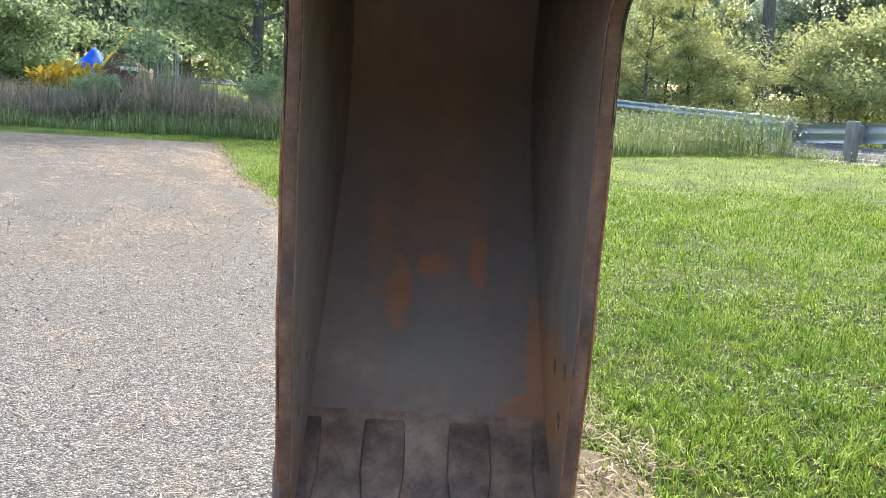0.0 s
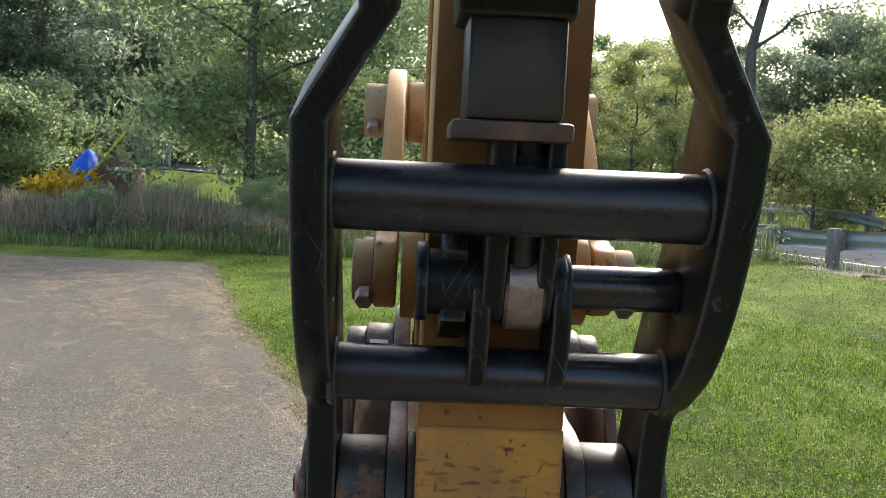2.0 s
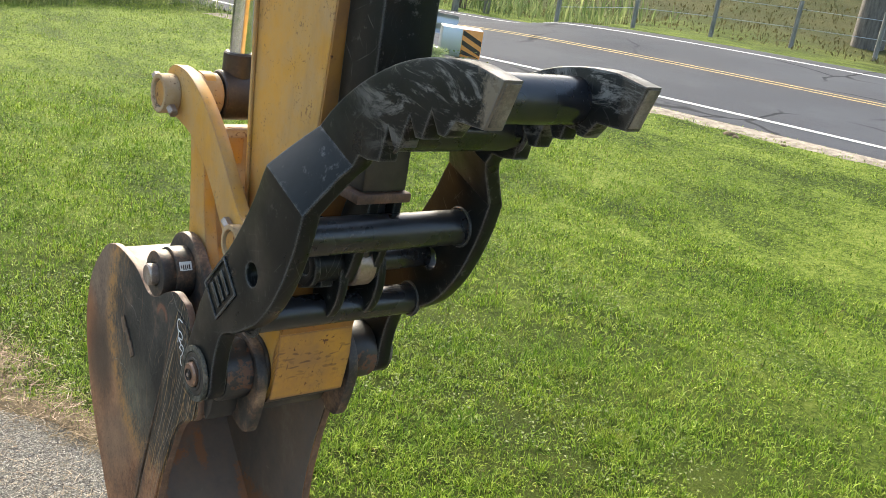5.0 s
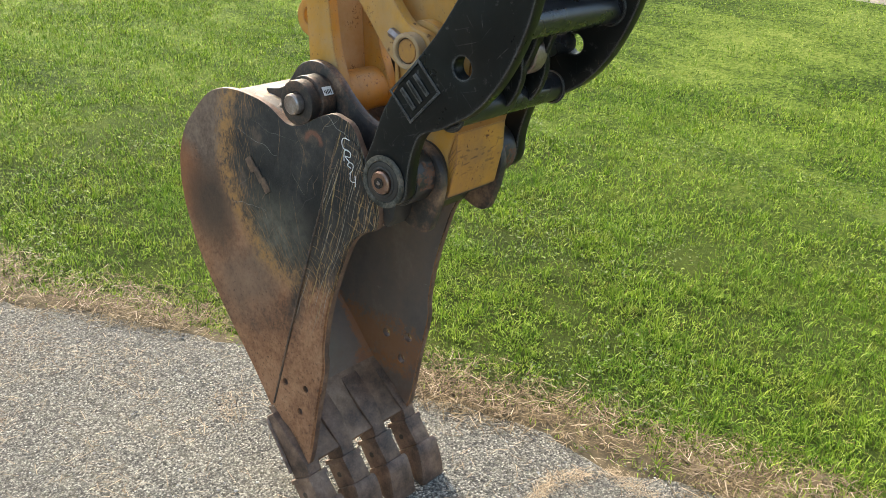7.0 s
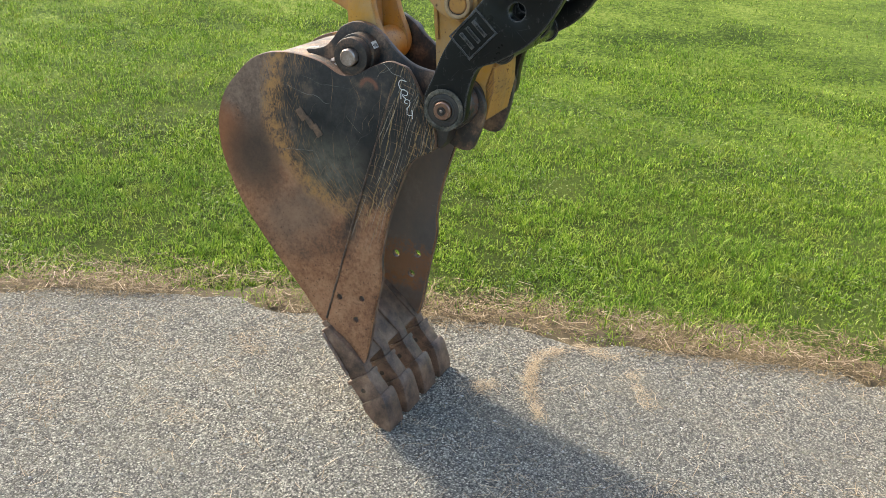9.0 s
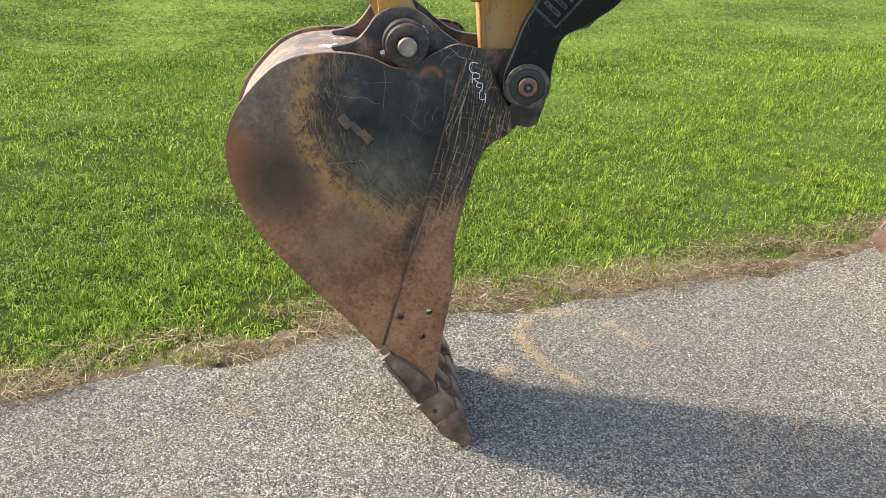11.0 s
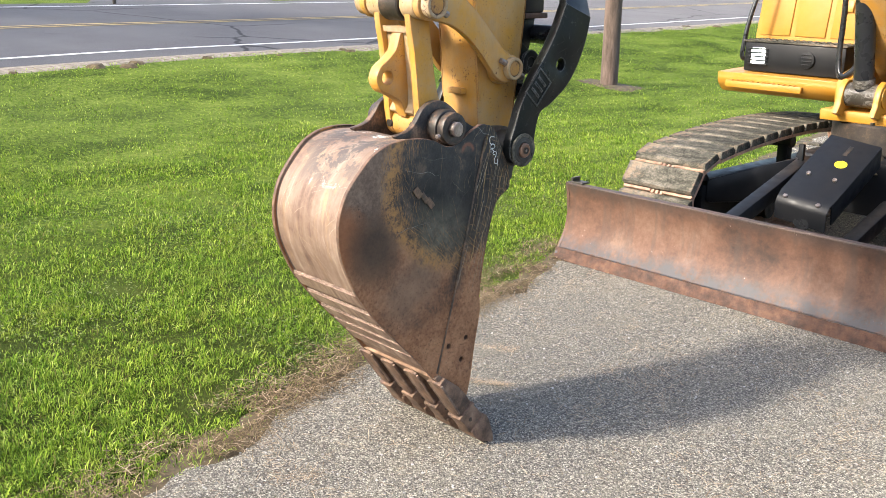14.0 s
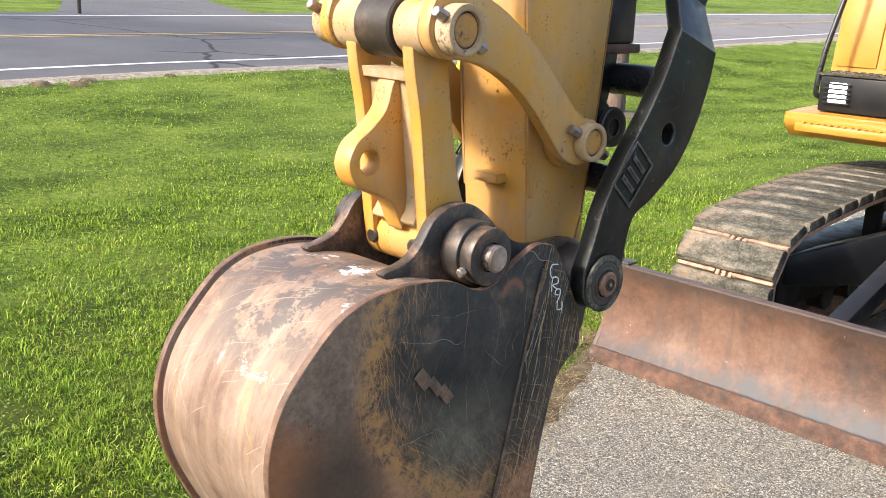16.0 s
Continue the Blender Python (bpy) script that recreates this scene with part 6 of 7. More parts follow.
mk = empty("hazard_marker", "black and orange striped hazard marker on the guardrail end", "road sign", (8.05, 9.55, 0.3))
M0 = Matrix.Translation((8.05, 9.55, -0.36)) @ Matrix.Rotation(radians(-32), 4, "Z")
part("marker_box", box(-0.3, 0.3, -0.02, 0.35, 0.80, 1.22, 0.015, None, M0), GALV, mk)
part("marker_leg", box(-0.04, 0.04, 0.1, 0.18, 0.5, 0.80, 0.01, None, M0), POST_WOOD, mk)
part("marker_face", box(0.0, 0.3, -0.035, -0.02, 0.81, 1.21, 0.003, None, M0), ORANGE, mk, "striped marker face")
for k in range(1, 4):
    q = [(0.005, 0.71 + k * 0.14), (0.005, 0.78 + k * 0.14), (0.295, 0.64 + k * 0.14), (0.295, 0.57 + k * 0.14)]
    q = [(x, min(1.205, max(0.815, z))) for x, z in q]
    bm = bmesh.new()
    fr = [bm.verts.new(M0 @ Vector((x, -0.037, z))) for x, z in q]
    bk = [bm.verts.new(M0 @ Vector((x, -0.034, z))) for x, z in q]
    bm.faces.new(fr), bm.faces.new(bk[::-1])
    for i in range(4):
        bm.faces.new((fr[i], bk[i], bk[(i + 1) % 4], fr[(i + 1) % 4]))
    part("stripe", bm, GREASE, mk, "", 0)


# ---- poles and stays ----
def utility_pole(x, y, high, r, label):
    z = float(land(x, y))
    p = empty("utility_pole", label, "utility pole", (x, y, z))
    part("shaft", rod((x, y, z - 0.3), (x + 0.02, y, z + high), r, seg=20, r2=r * 0.72), POLE_WOOD, p)
    part("crossarm", box(x - 1.1, x + 1.1, y - 0.06, y + 0.06, z + high - 0.7, z + high - 0.55, 0.01), POLE_WOOD, p)
    for k in (-1, -0.4, 0.4, 1):
        part("insulator", rod((x + k, y, z + high - 0.55), (x + k, y, z + high - 0.4), 0.05, seg=12), GREASE, p)
    return p


utility_pole(7.35, -10.45, 9.5, 0.145, "brown weathered wooden utility pole standing in the lawn")
utility_pole(-12.6, 43, 9.0, 0.13, "grey wooden utility pole among the trees")
utility_pole(17.5, 21.5, 8.0, 0.12, "thin grey wooden utility pole beyond the road")
for ax, ay, tops in ((6.17, -5.48, (8.4, 7.1)), (8.4, -8.25, (8.4,))):
    az = float(land(ax, ay))
    st = empty("guy_wire", "steel guy wire with yellow plastic guard anchored in the lawn", "guy wire", (ax, ay, az))
    a = Vector((ax, ay, az))
    ways = [(Vector((7.35, -10.45, h)) - a).normalized() for h in tops]
    d = sum(ways, Vector()).normalized()
    part("anchor_rod", tube([a - d * 0.1, a + Vector((0.0, 0.0, 0.12)) + d * 0.05, a + d * 0.58], 0.016, seg=8), DULL_STEEL, st)
    part("turnbuckle", ring(0, 0, -0.012, 0.012, 0.02, 0.036, 16), DULL_STEEL, st).matrix_basis = Matrix.Translation(a + d * 0.6) @ Matrix.Rotation(radians(25), 4, "Z")
    part("clamp", tube([a + d * 0.5, a + d * 0.78], 0.022, seg=8), DULL_STEEL, st)
    for h, way in zip(tops, ways):
        part("wire", tube([a + d * 0.6, Vector((7.35, -10.45, h))], 0.008, seg=6), DULL_STEEL, st)
        top = Vector((7.35, -10.45, h)) - (a + d * 0.6)
        part("guard", tube([a + d * 0.6 + top.normalized() * 0.14, a + d * 0.6 + top.normalized() * 2.7], 0.03, seg=12), YELLOW_PLASTIC, st, "yellow plastic guard")
for k, (x0, y0, x1, y1, h) in enumerate(((7.35, -10.45, 17.5, 21.5, 8.3), (17.5, 21.5, -12.6, 43, 7.6), (7.35, -10.45, 14, -70, 8.6))):
    z0, z1 = float(land(x0, y0)) + h, float(land(x1, y1)) + h
    line = [(x0 + (x1 - x0) * u, y0 + (y1 - y0) * u, z0 + (z1 - z0) * u - 1.0 * 4 * u * (1 - u)) for u in np.linspace(0, 1, 24)]
    tagged(part("overhead_wire", tube(line, 0.012, seg=5), GREASE), "thin sagging overhead wire", "overhead wire")


# ---- scattered growth ----
rng = np.random.default_rng(7)


def vnoise(x, y, scale, seed=0):
    """Smooth lattice noise, 0 to 1."""
    g = np.random.default_rng(seed).random((128, 128))
    x, y = np.asarray(x) * scale, np.asarray(y) * scale
    i, j = np.floor(x).astype(int), np.floor(y).astype(int)
    u, v = x - i, y - j
    u, v = u * u * (3 - 2 * u), v * v * (3 - 2 * v)
    at = lambda a, b: g[a % 128, b % 128]
    return (at(i, j) * (1 - u) + at(i + 1, j) * u) * (1 - v) + (at(i, j + 1) * (1 - u) + at(i + 1, j + 1) * u) * v


def blades(x, y, z, length, width, lean, turn=None):
    """Arrays of bent kite-shaped blades: vertices and quads."""
    n = len(x)
    az = rng.random(n) * 2 * math.pi if turn is None else turn
    dx, dy = np.cos(az), np.sin(az)
    sl, cl = np.sin(lean), np.cos(lean)
    w = width / 2
    base = np.stack([x, y, z], 1)
    mid = base + np.stack([dx * sl * 0.45 * length, dy * sl * 0.45 * length, cl * 0.6 * length], 1)
    l2 = np.minimum(lean * 1.7, 1.7)
    tip = mid + np.stack([dx * np.sin(l2) * 0.55 * length, dy * np.sin(l2) * 0.55 * length, np.cos(l2) * 0.45 * length], 1)
    side = np.stack([-dy * w, dx * w, np.zeros(n)], 1)
    v = np.stack([base, mid + side, tip, mid - side], 1).reshape(-1, 3)
    return v, np.arange(4 * n).reshape(n, 4)


def grass_ring(count, x0, x1, y0, y1, size, keep, clump=0.03, even=0.0):
    """Blades gathered in tufts that spread outwards from their middles."""
    tufts = max(1, int(count / (14 - 10 * even)))
    cx, cy = x0 + rng.random(tufts) * (x1 - x0), y0 + rng.random(tufts) * (y1 - y0)
    tall_ = (0.35 + 1.1 * rng.random(tufts) ** 2.2) * (1 - even) + 0.6 * even
    which = rng.integers(0, tufts, count)
    r, a = clump * size * np.abs(rng.normal(0, 1, count)), rng.random(count) * 2 * math.pi
    x, y = cx[which] + r * np.cos(a), cy[which] + r * np.sin(a)
    k = keep(x, y)
    x, y, a, r, h = x[k], y[k], a[k], r[k], tall_[which][k]
    wide = vnoise(x, y, 2.6, 3) * 0.55 + vnoise(x, y, 9, 4) * 0.45
    off = x - pad_edge(y)
    sel = rng.random(len(x)) < np.clip(1.75 * wide - 0.15 + 0.45 * even, 0.06, 1) * np.clip((off + 0.12) / 0.2, 0.4, 1)
    x, y, a, r, h, wide = x[sel], y[sel], a[sel], r[sel], h[sel], wide[sel]
    n = len(x)
    length = (0.014 + 0.034 * h * (0.4 + wide) * (0.4 + 1.0 * rng.random(n))) * size ** (0.45 - 0.3 * even)
    lean = 0.1 + np.minimum(1.0, r / (clump * size) * 0.38) + 0.75 * rng.random(n) ** 1.5
    return blades(x, y, land(x, y) - 0.004, length, (0.0022 + 0.0028 * rng.random(n)) * size, lean, a + rng.normal(0, 1.2, n))


def joined(lists):
    vs, fs, o = [], [], 0
    for v, f in lists:
        vs.append(v)
        fs.append(f + o)
        o += len(v)
    return np.concatenate(vs), np.concatenate(fs)


on_lawn = lambda x, y: (x > pad_edge(y) - 0.02 + 0.05 * np.sin(y * 5.1)) | (y > 12.9)
wander = lambda x, y: 0.9 * (rng.random(len(x)) - 0.5) + 0.8 * (vnoise(x, y, 1.1, 51) - 0.5)
near = lambda x, y: (x - pad_edge(y) < 2.4 + wander(x, y)) & (np.abs(y) < 3.2 + wander(x, y)) & on_lawn(x, y)
mid = lambda x, y: on_lawn(x, y) & ~((x - pad_edge(y) < 2.4 + wander(x, y)) & (np.abs(y) < 3.2 + wander(x, y))) & (x < 6.2 + 2 * wander(x, y)) & (y > -7 + 2 * wander(x, y)) & (y < 8.6 + 2 * wander(x, y))
offroad = lambda x, y: on_lawn(x, y) & (road_frame(x, y)[0] < -1.1 + 0.5 * rng.random(len(x))) & ~((x < 6.2 + 2 * wander(x, y)) & (y > -7 + 2 * wander(x, y)) & (y < 8.6 + 2 * wander(x, y)))
v, f = joined([grass_ring(720000, -1.2, 4.6, -4, 4, 1.1, near), grass_ring(800000, -1.8, 8, -9, 10.4, 1.7, mid, 0.045, 0.3), grass_ring(420000, -5, 15, -26, 17, 2.2, offroad, 0.1, 1.0)])
tagged(raw("grass", v, f, GRASS), "short green mown grass with pale tips", "grass", kind="stuff")

# clover and plantain leaves low in the lawn
n = 15000
x, y = -0.5 + rng.random(n) * 5, -3.5 + rng.random(n) * 7
k = on_lawn(x - 0.08, y) & (vnoise(x, y, 1.7, 9) > 0.5)
x, y = x[k], y[k]
v, f = blades(x, y, land(x, y) + 0.01 + 0.025 * rng.random(len(x)), 0.012 + 0.014 * rng.random(len(x)), 0.007 + 0.007 * rng.random(len(x)), 1.0 + 0.5 * rng.random(len(x)))
tagged(raw("lawn_weeds", v, f, BRUSH_GREEN), "broad clover and plantain leaves in the lawn", "weeds", kind="stuff")


def litter(x, y, z, length, width):
    """Slivers lying on the ground."""
    n = len(x)
    az = rng.random(n) * 2 * math.pi
    dx, dy = np.cos(az) * length / 2, np.sin(az) * length / 2
    bx, by = -np.sin(az) * width / 2, np.cos(az) * width / 2
    tilt = (rng.random(n) - 0.5) * 0.012
    p = np.stack([x, y, z], 1)
    e = np.stack([dx, dy, tilt], 1)
    s = np.stack([bx, by, np.zeros(n)], 1)
    v = np.stack([p - e - s, p - e + s, p + e * 0.9 + s * 0.6, p + e - s * 0.6], 1).reshape(-1, 3)
    return v, np.arange(4 * n).reshape(n, 4)


sets = []
# cut grass dried along the pad's edge
n = 30000
y = -5 + rng.random(n) * 18
y = np.where(rng.random(n) < 0.75, -3 + rng.random(n) * 6.5, y)
x = pad_edge(y) + rng.normal(0.03, 0.075, n) + 0.22 * rng.random(n) ** 3
k = vnoise(x, y, 5.2, 5) > 0.2 + 0.45 * rng.random(n)
x, y = x[k], y[k]
sets.append(litter(x, y, np.maximum(land(x, y), 0.012) + 0.005 + 0.012 * rng.random(len(x)), 0.02 + 0.06 * rng.random(len(x)), 0.0016 + 0.002 * rng.random(len(x))))
v, f = blades(x[::3], y[::3], land(x[::3], y[::3]), 0.02 + 0.045 * rng.random(len(x[::3])), 0.003 + 0.002 * rng.random(len(x[::3])), 0.5 + 0.8 * rng.random(len(x[::3])))
sets.append((v, f))
v, f = joined(sets)
tagged(raw("dead_grass", v, f, THATCH), "matted brown dead grass along the lawn's edge", "dry grass", kind="stuff")
sets = []
k = rng.random(len(x)) < 0.12
x, y = x[k], y[k]
sets.append(litter(x, y, np.maximum(land(x, y), 0.012) + 0.012 + 0.012 * rng.random(len(x)), 0.02 + 0.06 * rng.random(len(x)), 0.0016 + 0.002 * rng.random(len(x))))
# thin spread over the pad, in drifts
n = 420000
y = -5 + rng.random(n) * 17.5
x = pad_edge(y) - np.abs(rng.random(n)) ** 1.3 * 6.5
drift = vnoise(x * 1.6 + y * 0.5, y * 0.5, 2.2, 11) * 0.6 + vnoise(x, y, 6, 12) * 0.4
k = rng.random(n) < np.clip((drift - 0.45) * 1.3, 0.05, 0.5)
x, y = x[k], y[k]
big = 1 + np.clip((y - 3) / 6, 0, 1.5)
sets.append(litter(x, y, 0.0165 + 0.005 * rng.random(len(x)), (0.015 + 0.05 * rng.random(len(x))) * big, (0.0012 + 0.0014 * rng.random(len(x))) * big))
# raked wisps
for line, wide, thick in (([(0.58, -0.23), (0.5, -0.17), (0.42, -0.165), (0.33, -0.18), (0.25, -0.2), (0.16, -0.25), (0.07, -0.3)], 0.02, 4), ([(0.2, -0.075), (0.17, -0.05), (0.13, -0.045)], 0.028, 2), ([(0.53, -0.51), (0.42, -0.58), (0.33, -0.64)], 0.02, 2),
                          ([(0.64, -0.25), (0.63, -0.34), (0.625, -0.44)], 0.024, 3), ([(0.95, -0.45), (0.86, -0.5), (0.8, -0.62), (0.86, -0.72)], 0.03, 2), ([(0.05, 0.95), (0.0, 0.86), (-0.02, 0.8)], 0.034, 2), ([(-0.6, 1.3), (-0.75, 1.15)], 0.034, 2)):
    c = np.repeat(np.array(smooth_line(line, 26)), thick, axis=0)
    n = len(c)
    fan = wide * (0.4 + 1.2 * vnoise(c[:, 0], c[:, 1], 14, 81))
    sets.append(litter(c[:, 0] + rng.normal(0, 1, n) * fan, c[:, 1] + rng.normal(0, 1, n) * fan, 0.018 + 0.008 * rng.random(n), 0.015 + 0.04 * rng.random(n), 0.001 + 0.0012 * rng.random(n)))
v, f = joined(sets)
tagged(raw("dry_grass_clippings", v, f, STRAW), "straw-coloured cut grass strewn over pad and lawn edge", "dry grass", kind="stuff")

# loose chips on the pad
n = 9000
y = -3.5 + rng.random(n) * 9
x = pad_edge(y) - 0.03 - rng.random(n) ** 1.2 * 4
s = 0.0025 + 0.0045 * rng.random(n) ** 2
o = np.array([(1, 0, 0), (-1, 0, 0), (0, 1, 0), (0, -1, 0), (0, 0, 0.7), (0, 0, -0.7)])
v = (np.stack([x, y, 0.014 + s * 0.4], 1)[:, None, :] + o[None] * s[:, None, None] * (0.7 + 0.6 * rng.random((n, 6, 1)))).reshape(-1, 3)
tri = np.array([(0, 2, 4), (2, 1, 4), (1, 3, 4), (3, 0, 4), (2, 0, 5), (1, 2, 5), (3, 1, 5), (0, 3, 5)])
f = (tri[None] + 6 * np.arange(n)[:, None, None]).reshape(-1, 3)
CHIP = Nodes("stone_chips")
CHIP = CHIP.finish(CHIP.ramp(CHIP.island(), (0.0, (0.09, 0.09, 0.09)), (0.6, (0.25, 0.245, 0.235)), (1.0, (0.5, 0.48, 0.45))), 0.8)
tagged(raw("gravel_chips", v, f, CHIP), "loose grey stone chips on the pad", "gravel", kind="stuff")

# dirt and gravel shoulder between the lawn and the road
sh = EDGE_A[(EDGE_A[:, 1] > -60) & (EDGE_A[:, 1] < 15)]
sh_s = np.linspace(0, 1, 420)
sh_i = np.linspace(0, 1, len(sh))
sx_, sy_ = np.interp(sh_s, sh_i, sh[:, 0]), np.interp(sh_s, sh_i, sh[:, 1])
tx_, ty_ = np.gradient(sx_), np.gradient(sy_)
tl_ = np.hypot(tx_, ty_)
nx_s, ny_s = ty_ / tl_, -tx_ / tl_
wd_ = 0.25 + 0.55 * vnoise(sy_, sx_, 0.5, 61) + 0.3 * vnoise(sy_, sx_, 2.1, 62)
cols_ = []
for dd_, up_ in ((np.full(420, -0.66), 0.0), (np.full(420, -0.95), 0.03), (-0.95 - 0.5 * wd_, 0.025), (-0.95 - wd_, -0.005)):
    px_, py_ = sx_ + nx_s * dd_, sy_ + ny_s * dd_
    cols_.append(np.stack([px_, py_, land(px_, py_) + up_], 1))
v = np.stack(cols_, 1)
i_ = np.arange(v.shape[0] * 4).reshape(-1, 4)
tagged(raw("gravel_shoulder", v.reshape(-1, 3), np.stack([i_[:-1, :-1], i_[:-1, 1:], i_[1:, 1:], i_[1:, :-1]], 2).reshape(-1, 4), SHOULDER), "brown dirt and gravel shoulder along the road", "road shoulder", kind="stuff")

# cut sods thrown on the shoulder
clods = []
for k in range(46):
    q = rng.integers(40, 400)
    cx0, cy0 = sx_[q] - nx_s[q] * (1.1 + 0.7 * rng.random()), sy_[q] - ny_s[q] * (1.1 + 0.7 * rng.random())
    r0 = 0.035 + 0.075 * rng.random() ** 2
    turn_ = np.arange(10) / 10 * 2 * math.pi
    lo_ = [(cx0 + 1.5 * r0 * math.cos(a_) * (0.7 + 0.5 * rng.random()), cy0 + 1.5 * r0 * math.sin(a_) * (0.7 + 0.5 * rng.random())) for a_ in turn_]
    hi_ = [(cx0 + (px_ - cx0) * 0.6, cy0 + (py_ - cy0) * 0.6) for px_, py_ in lo_]
    v_ = [(px_, py_, float(land(px_, py_)) - 0.01) for px_, py_ in lo_] + [(px_, py_, float(land(px_, py_)) + r0 * (0.2 + 0.35 * rng.random())) for px_, py_ in hi_] + [(cx0, cy0, float(land(cx0, cy0)) + r0 * 0.45)]
    f_ = [(i, (i + 1) % 10, 10 + (i + 1) % 10, 10 + i) for i in range(10)] + [(10 + i, 10 + (i + 1) % 10, 20, 20) for i in range(10)]
    clods.append((np.array(v_), np.array([(a_, b_, c_) for a_, b_, c_, d_ in f_] + [(a_, c_, d_) for a_, b_, c_, d_ in f_ if c_ != d_])))
v, f = joined(clods)
tagged(raw("sod_clods", v, f, DARK_SOIL), "brown clods of turf along the road's shoulder", "soil", kind="stuff")

# bare soil round pole, stays and the gopher hole by the pad
for sx, sy, r in ((7.35, -10.45, 0.55), (6.1, -5.35, 0.6), (8.3, -8.15, 0.5), (1.12, -0.8, 0.07)):
    bm = bmesh.new()
    n = 40
    c = bm.verts.new((sx, sy, float(land(sx, sy)) + 0.03))
    rim = []
    for i in range(n):
        a = 2 * math.pi * i / n
        q = r * (0.8 + 0.35 * noise.noise(Vector((math.cos(a) * 1.5, math.sin(a) * 1.5, sx))))
        px, py = sx + q * math.cos(a) * 1.3, sy + q * math.sin(a)
        rim.append(bm.verts.new((px, py, float(land(px, py)) + 0.004)))
    for i in range(n):
        bm.faces.new((c, rim[i], rim[(i + 1) % n]))
    tagged(part("soil_patch", bm, DARK_SOIL), "bare brown soil patch in the grass", "soil", kind="stuff")


# worn earth verge between pad and lawn
ys_ = np.arange(-9, 12.8, 0.05)
w_ = 0.03 + 0.10 * vnoise(ys_, ys_ * 0, 2.3, 41) + 0.10 * vnoise(ys_, ys_ * 0, 11, 42)
xi_ = pad_edge(ys_) - 0.14
cols_ = [xi_, pad_edge(ys_) + 0.02, pad_edge(ys_) + w_ * 0.5, pad_edge(ys_) + w_]
lift_ = [-0.002, 0.016, 0.014, 0.003]
v = np.stack([np.stack([c_, ys_, np.maximum(land(c_, ys_), 0) + l_], 1) for c_, l_ in zip(cols_, lift_)], 1)
i_ = np.arange(v.shape[0] * 4).reshape(-1, 4)
tagged(raw("earth_verge", v.reshape(-1, 3), np.stack([i_[:-1, :-1], i_[:-1, 1:], i_[1:, 1:], i_[1:, :-1]], 2).reshape(-1, 4), DARK_SOIL), "worn brown earth between pad and lawn", "soil", kind="stuff")


# tall growth: brown stems behind the pad, green band before them, roadside weeds
def tall(count, fx, fy, low, high, width, cond=None):
    x, y = fx(rng.random(count)), fy(rng.random(count))
    if cond is not None:
        k = cond(x, y)
        x, y = x[k], y[k]
    n = len(x)
    h = low + (high - low) * rng.random(n) ** 1.4 * (0.15 + 1.3 * vnoise(x, y, 0.9, 21))
    return blades(x, y, land(x, y) - 0.02, h, width * (0.6 + 0.8 * rng.random(n)), 0.05 + 0.4 * rng.random(n))


off = lambda x, y: road_frame(x, y)[0] < -1.6
v, f = joined([tall(24000, lambda u: -22 + 21 * u, lambda u: 15.2 + 3.6 * u, 0.35, 1.05, 0.022, off), tall(9000, lambda u: -24 + 26 * u, lambda u: 18.5 + 6 * u, 0.3, 0.8, 0.03, off)])
tagged(raw("tall_grass", v, f, BRUSH), "waist-high brown seeding grass behind the pad", "tall grass", kind="stuff")
v, f = joined([tall(14000, lambda u: -20 + 24 * u, lambda u: 14.3 + 1.2 * u, 0.12, 0.42, 0.02, off), tall(24000, lambda u: -3.0 + 10.5 * u, lambda u: 14.8 + 8 * u, 0.15, 0.8, 0.014, off),
               tall(7000, lambda u: 2.0 + 6 * u, lambda u: 9.5 + 8 * u, 0.08, 0.3, 0.012, lambda x, y: np.abs(road_frame(x, y)[0] + 1.0) < 0.55),
               tall(14000, lambda u: -6 + 30 * u, lambda u: 16 + 22 * u, 0.3, 1.2, 0.05, lambda x, y: (road_frame(x, y)[0] > 9.4) & (road_frame(x, y)[0] < 13))])
leafy = [(v, f)]
for count_, x0_, x1_, y0_, y1_, top_ in ((34000, -3.5, 7.5, 14.6, 23.0, 0.65), (12000, -20, -3, 14.6, 17.5, 0.5), (3000, 3, 9, 9, 16, 0.25)):
    lx_, ly_ = x0_ + (x1_ - x0_) * rng.random(count_), y0_ + (y1_ - y0_) * rng.random(count_)
    k = (road_frame(lx_, ly_)[0] < -1.3) & (road_frame(lx_, ly_)[0] > (-1.9 if top_ < 0.3 else -99)) & (vnoise(lx_, ly_, 1.3, 71) > 0.3)
    lx_, ly_ = lx_[k], ly_[k]
    m_ = len(lx_)
    lz_ = land(lx_, ly_) + 0.04 + top_ * rng.random(m_) * (0.25 + 1.1 * vnoise(lx_, ly_, 0.9, 21))
    leafy.append(blades(lx_, ly_, lz_, 0.05 + 0.06 * rng.random(m_), 0.02 + 0.022 * rng.random(m_), 0.5 + 1.0 * rng.random(m_)))
v, f = joined(leafy)
tagged(raw("roadside_weeds", v, f, BRUSH_GREEN), "rank green weeds along ditch and guardrail", "weeds", kind="stuff")
v, f = tall(60000, lambda u: 10 + 70 * u, lambda u: -4 + 66 * u, 0.06, 0.2, 0.05, lambda x, y: (road_frame(x, y)[0] > 11) & (road_frame(x, y)[0] < 60) & (np.degrees(np.arctan2(x, y)) > 24))
tagged(raw("meadow_grass", v, f, MEADOW), "dull brown-green meadow on the hillside", "meadow", kind="stuff")
n = 600
gx_, gy_ = -7.75 + 0.9 * rng.random(n), 18.2 + 2.0 * rng.random(n)
gh = 0.75 + 0.55 * rng.random(n) * (0.5 + vnoise(gx_, gy_, 1.4, 31))
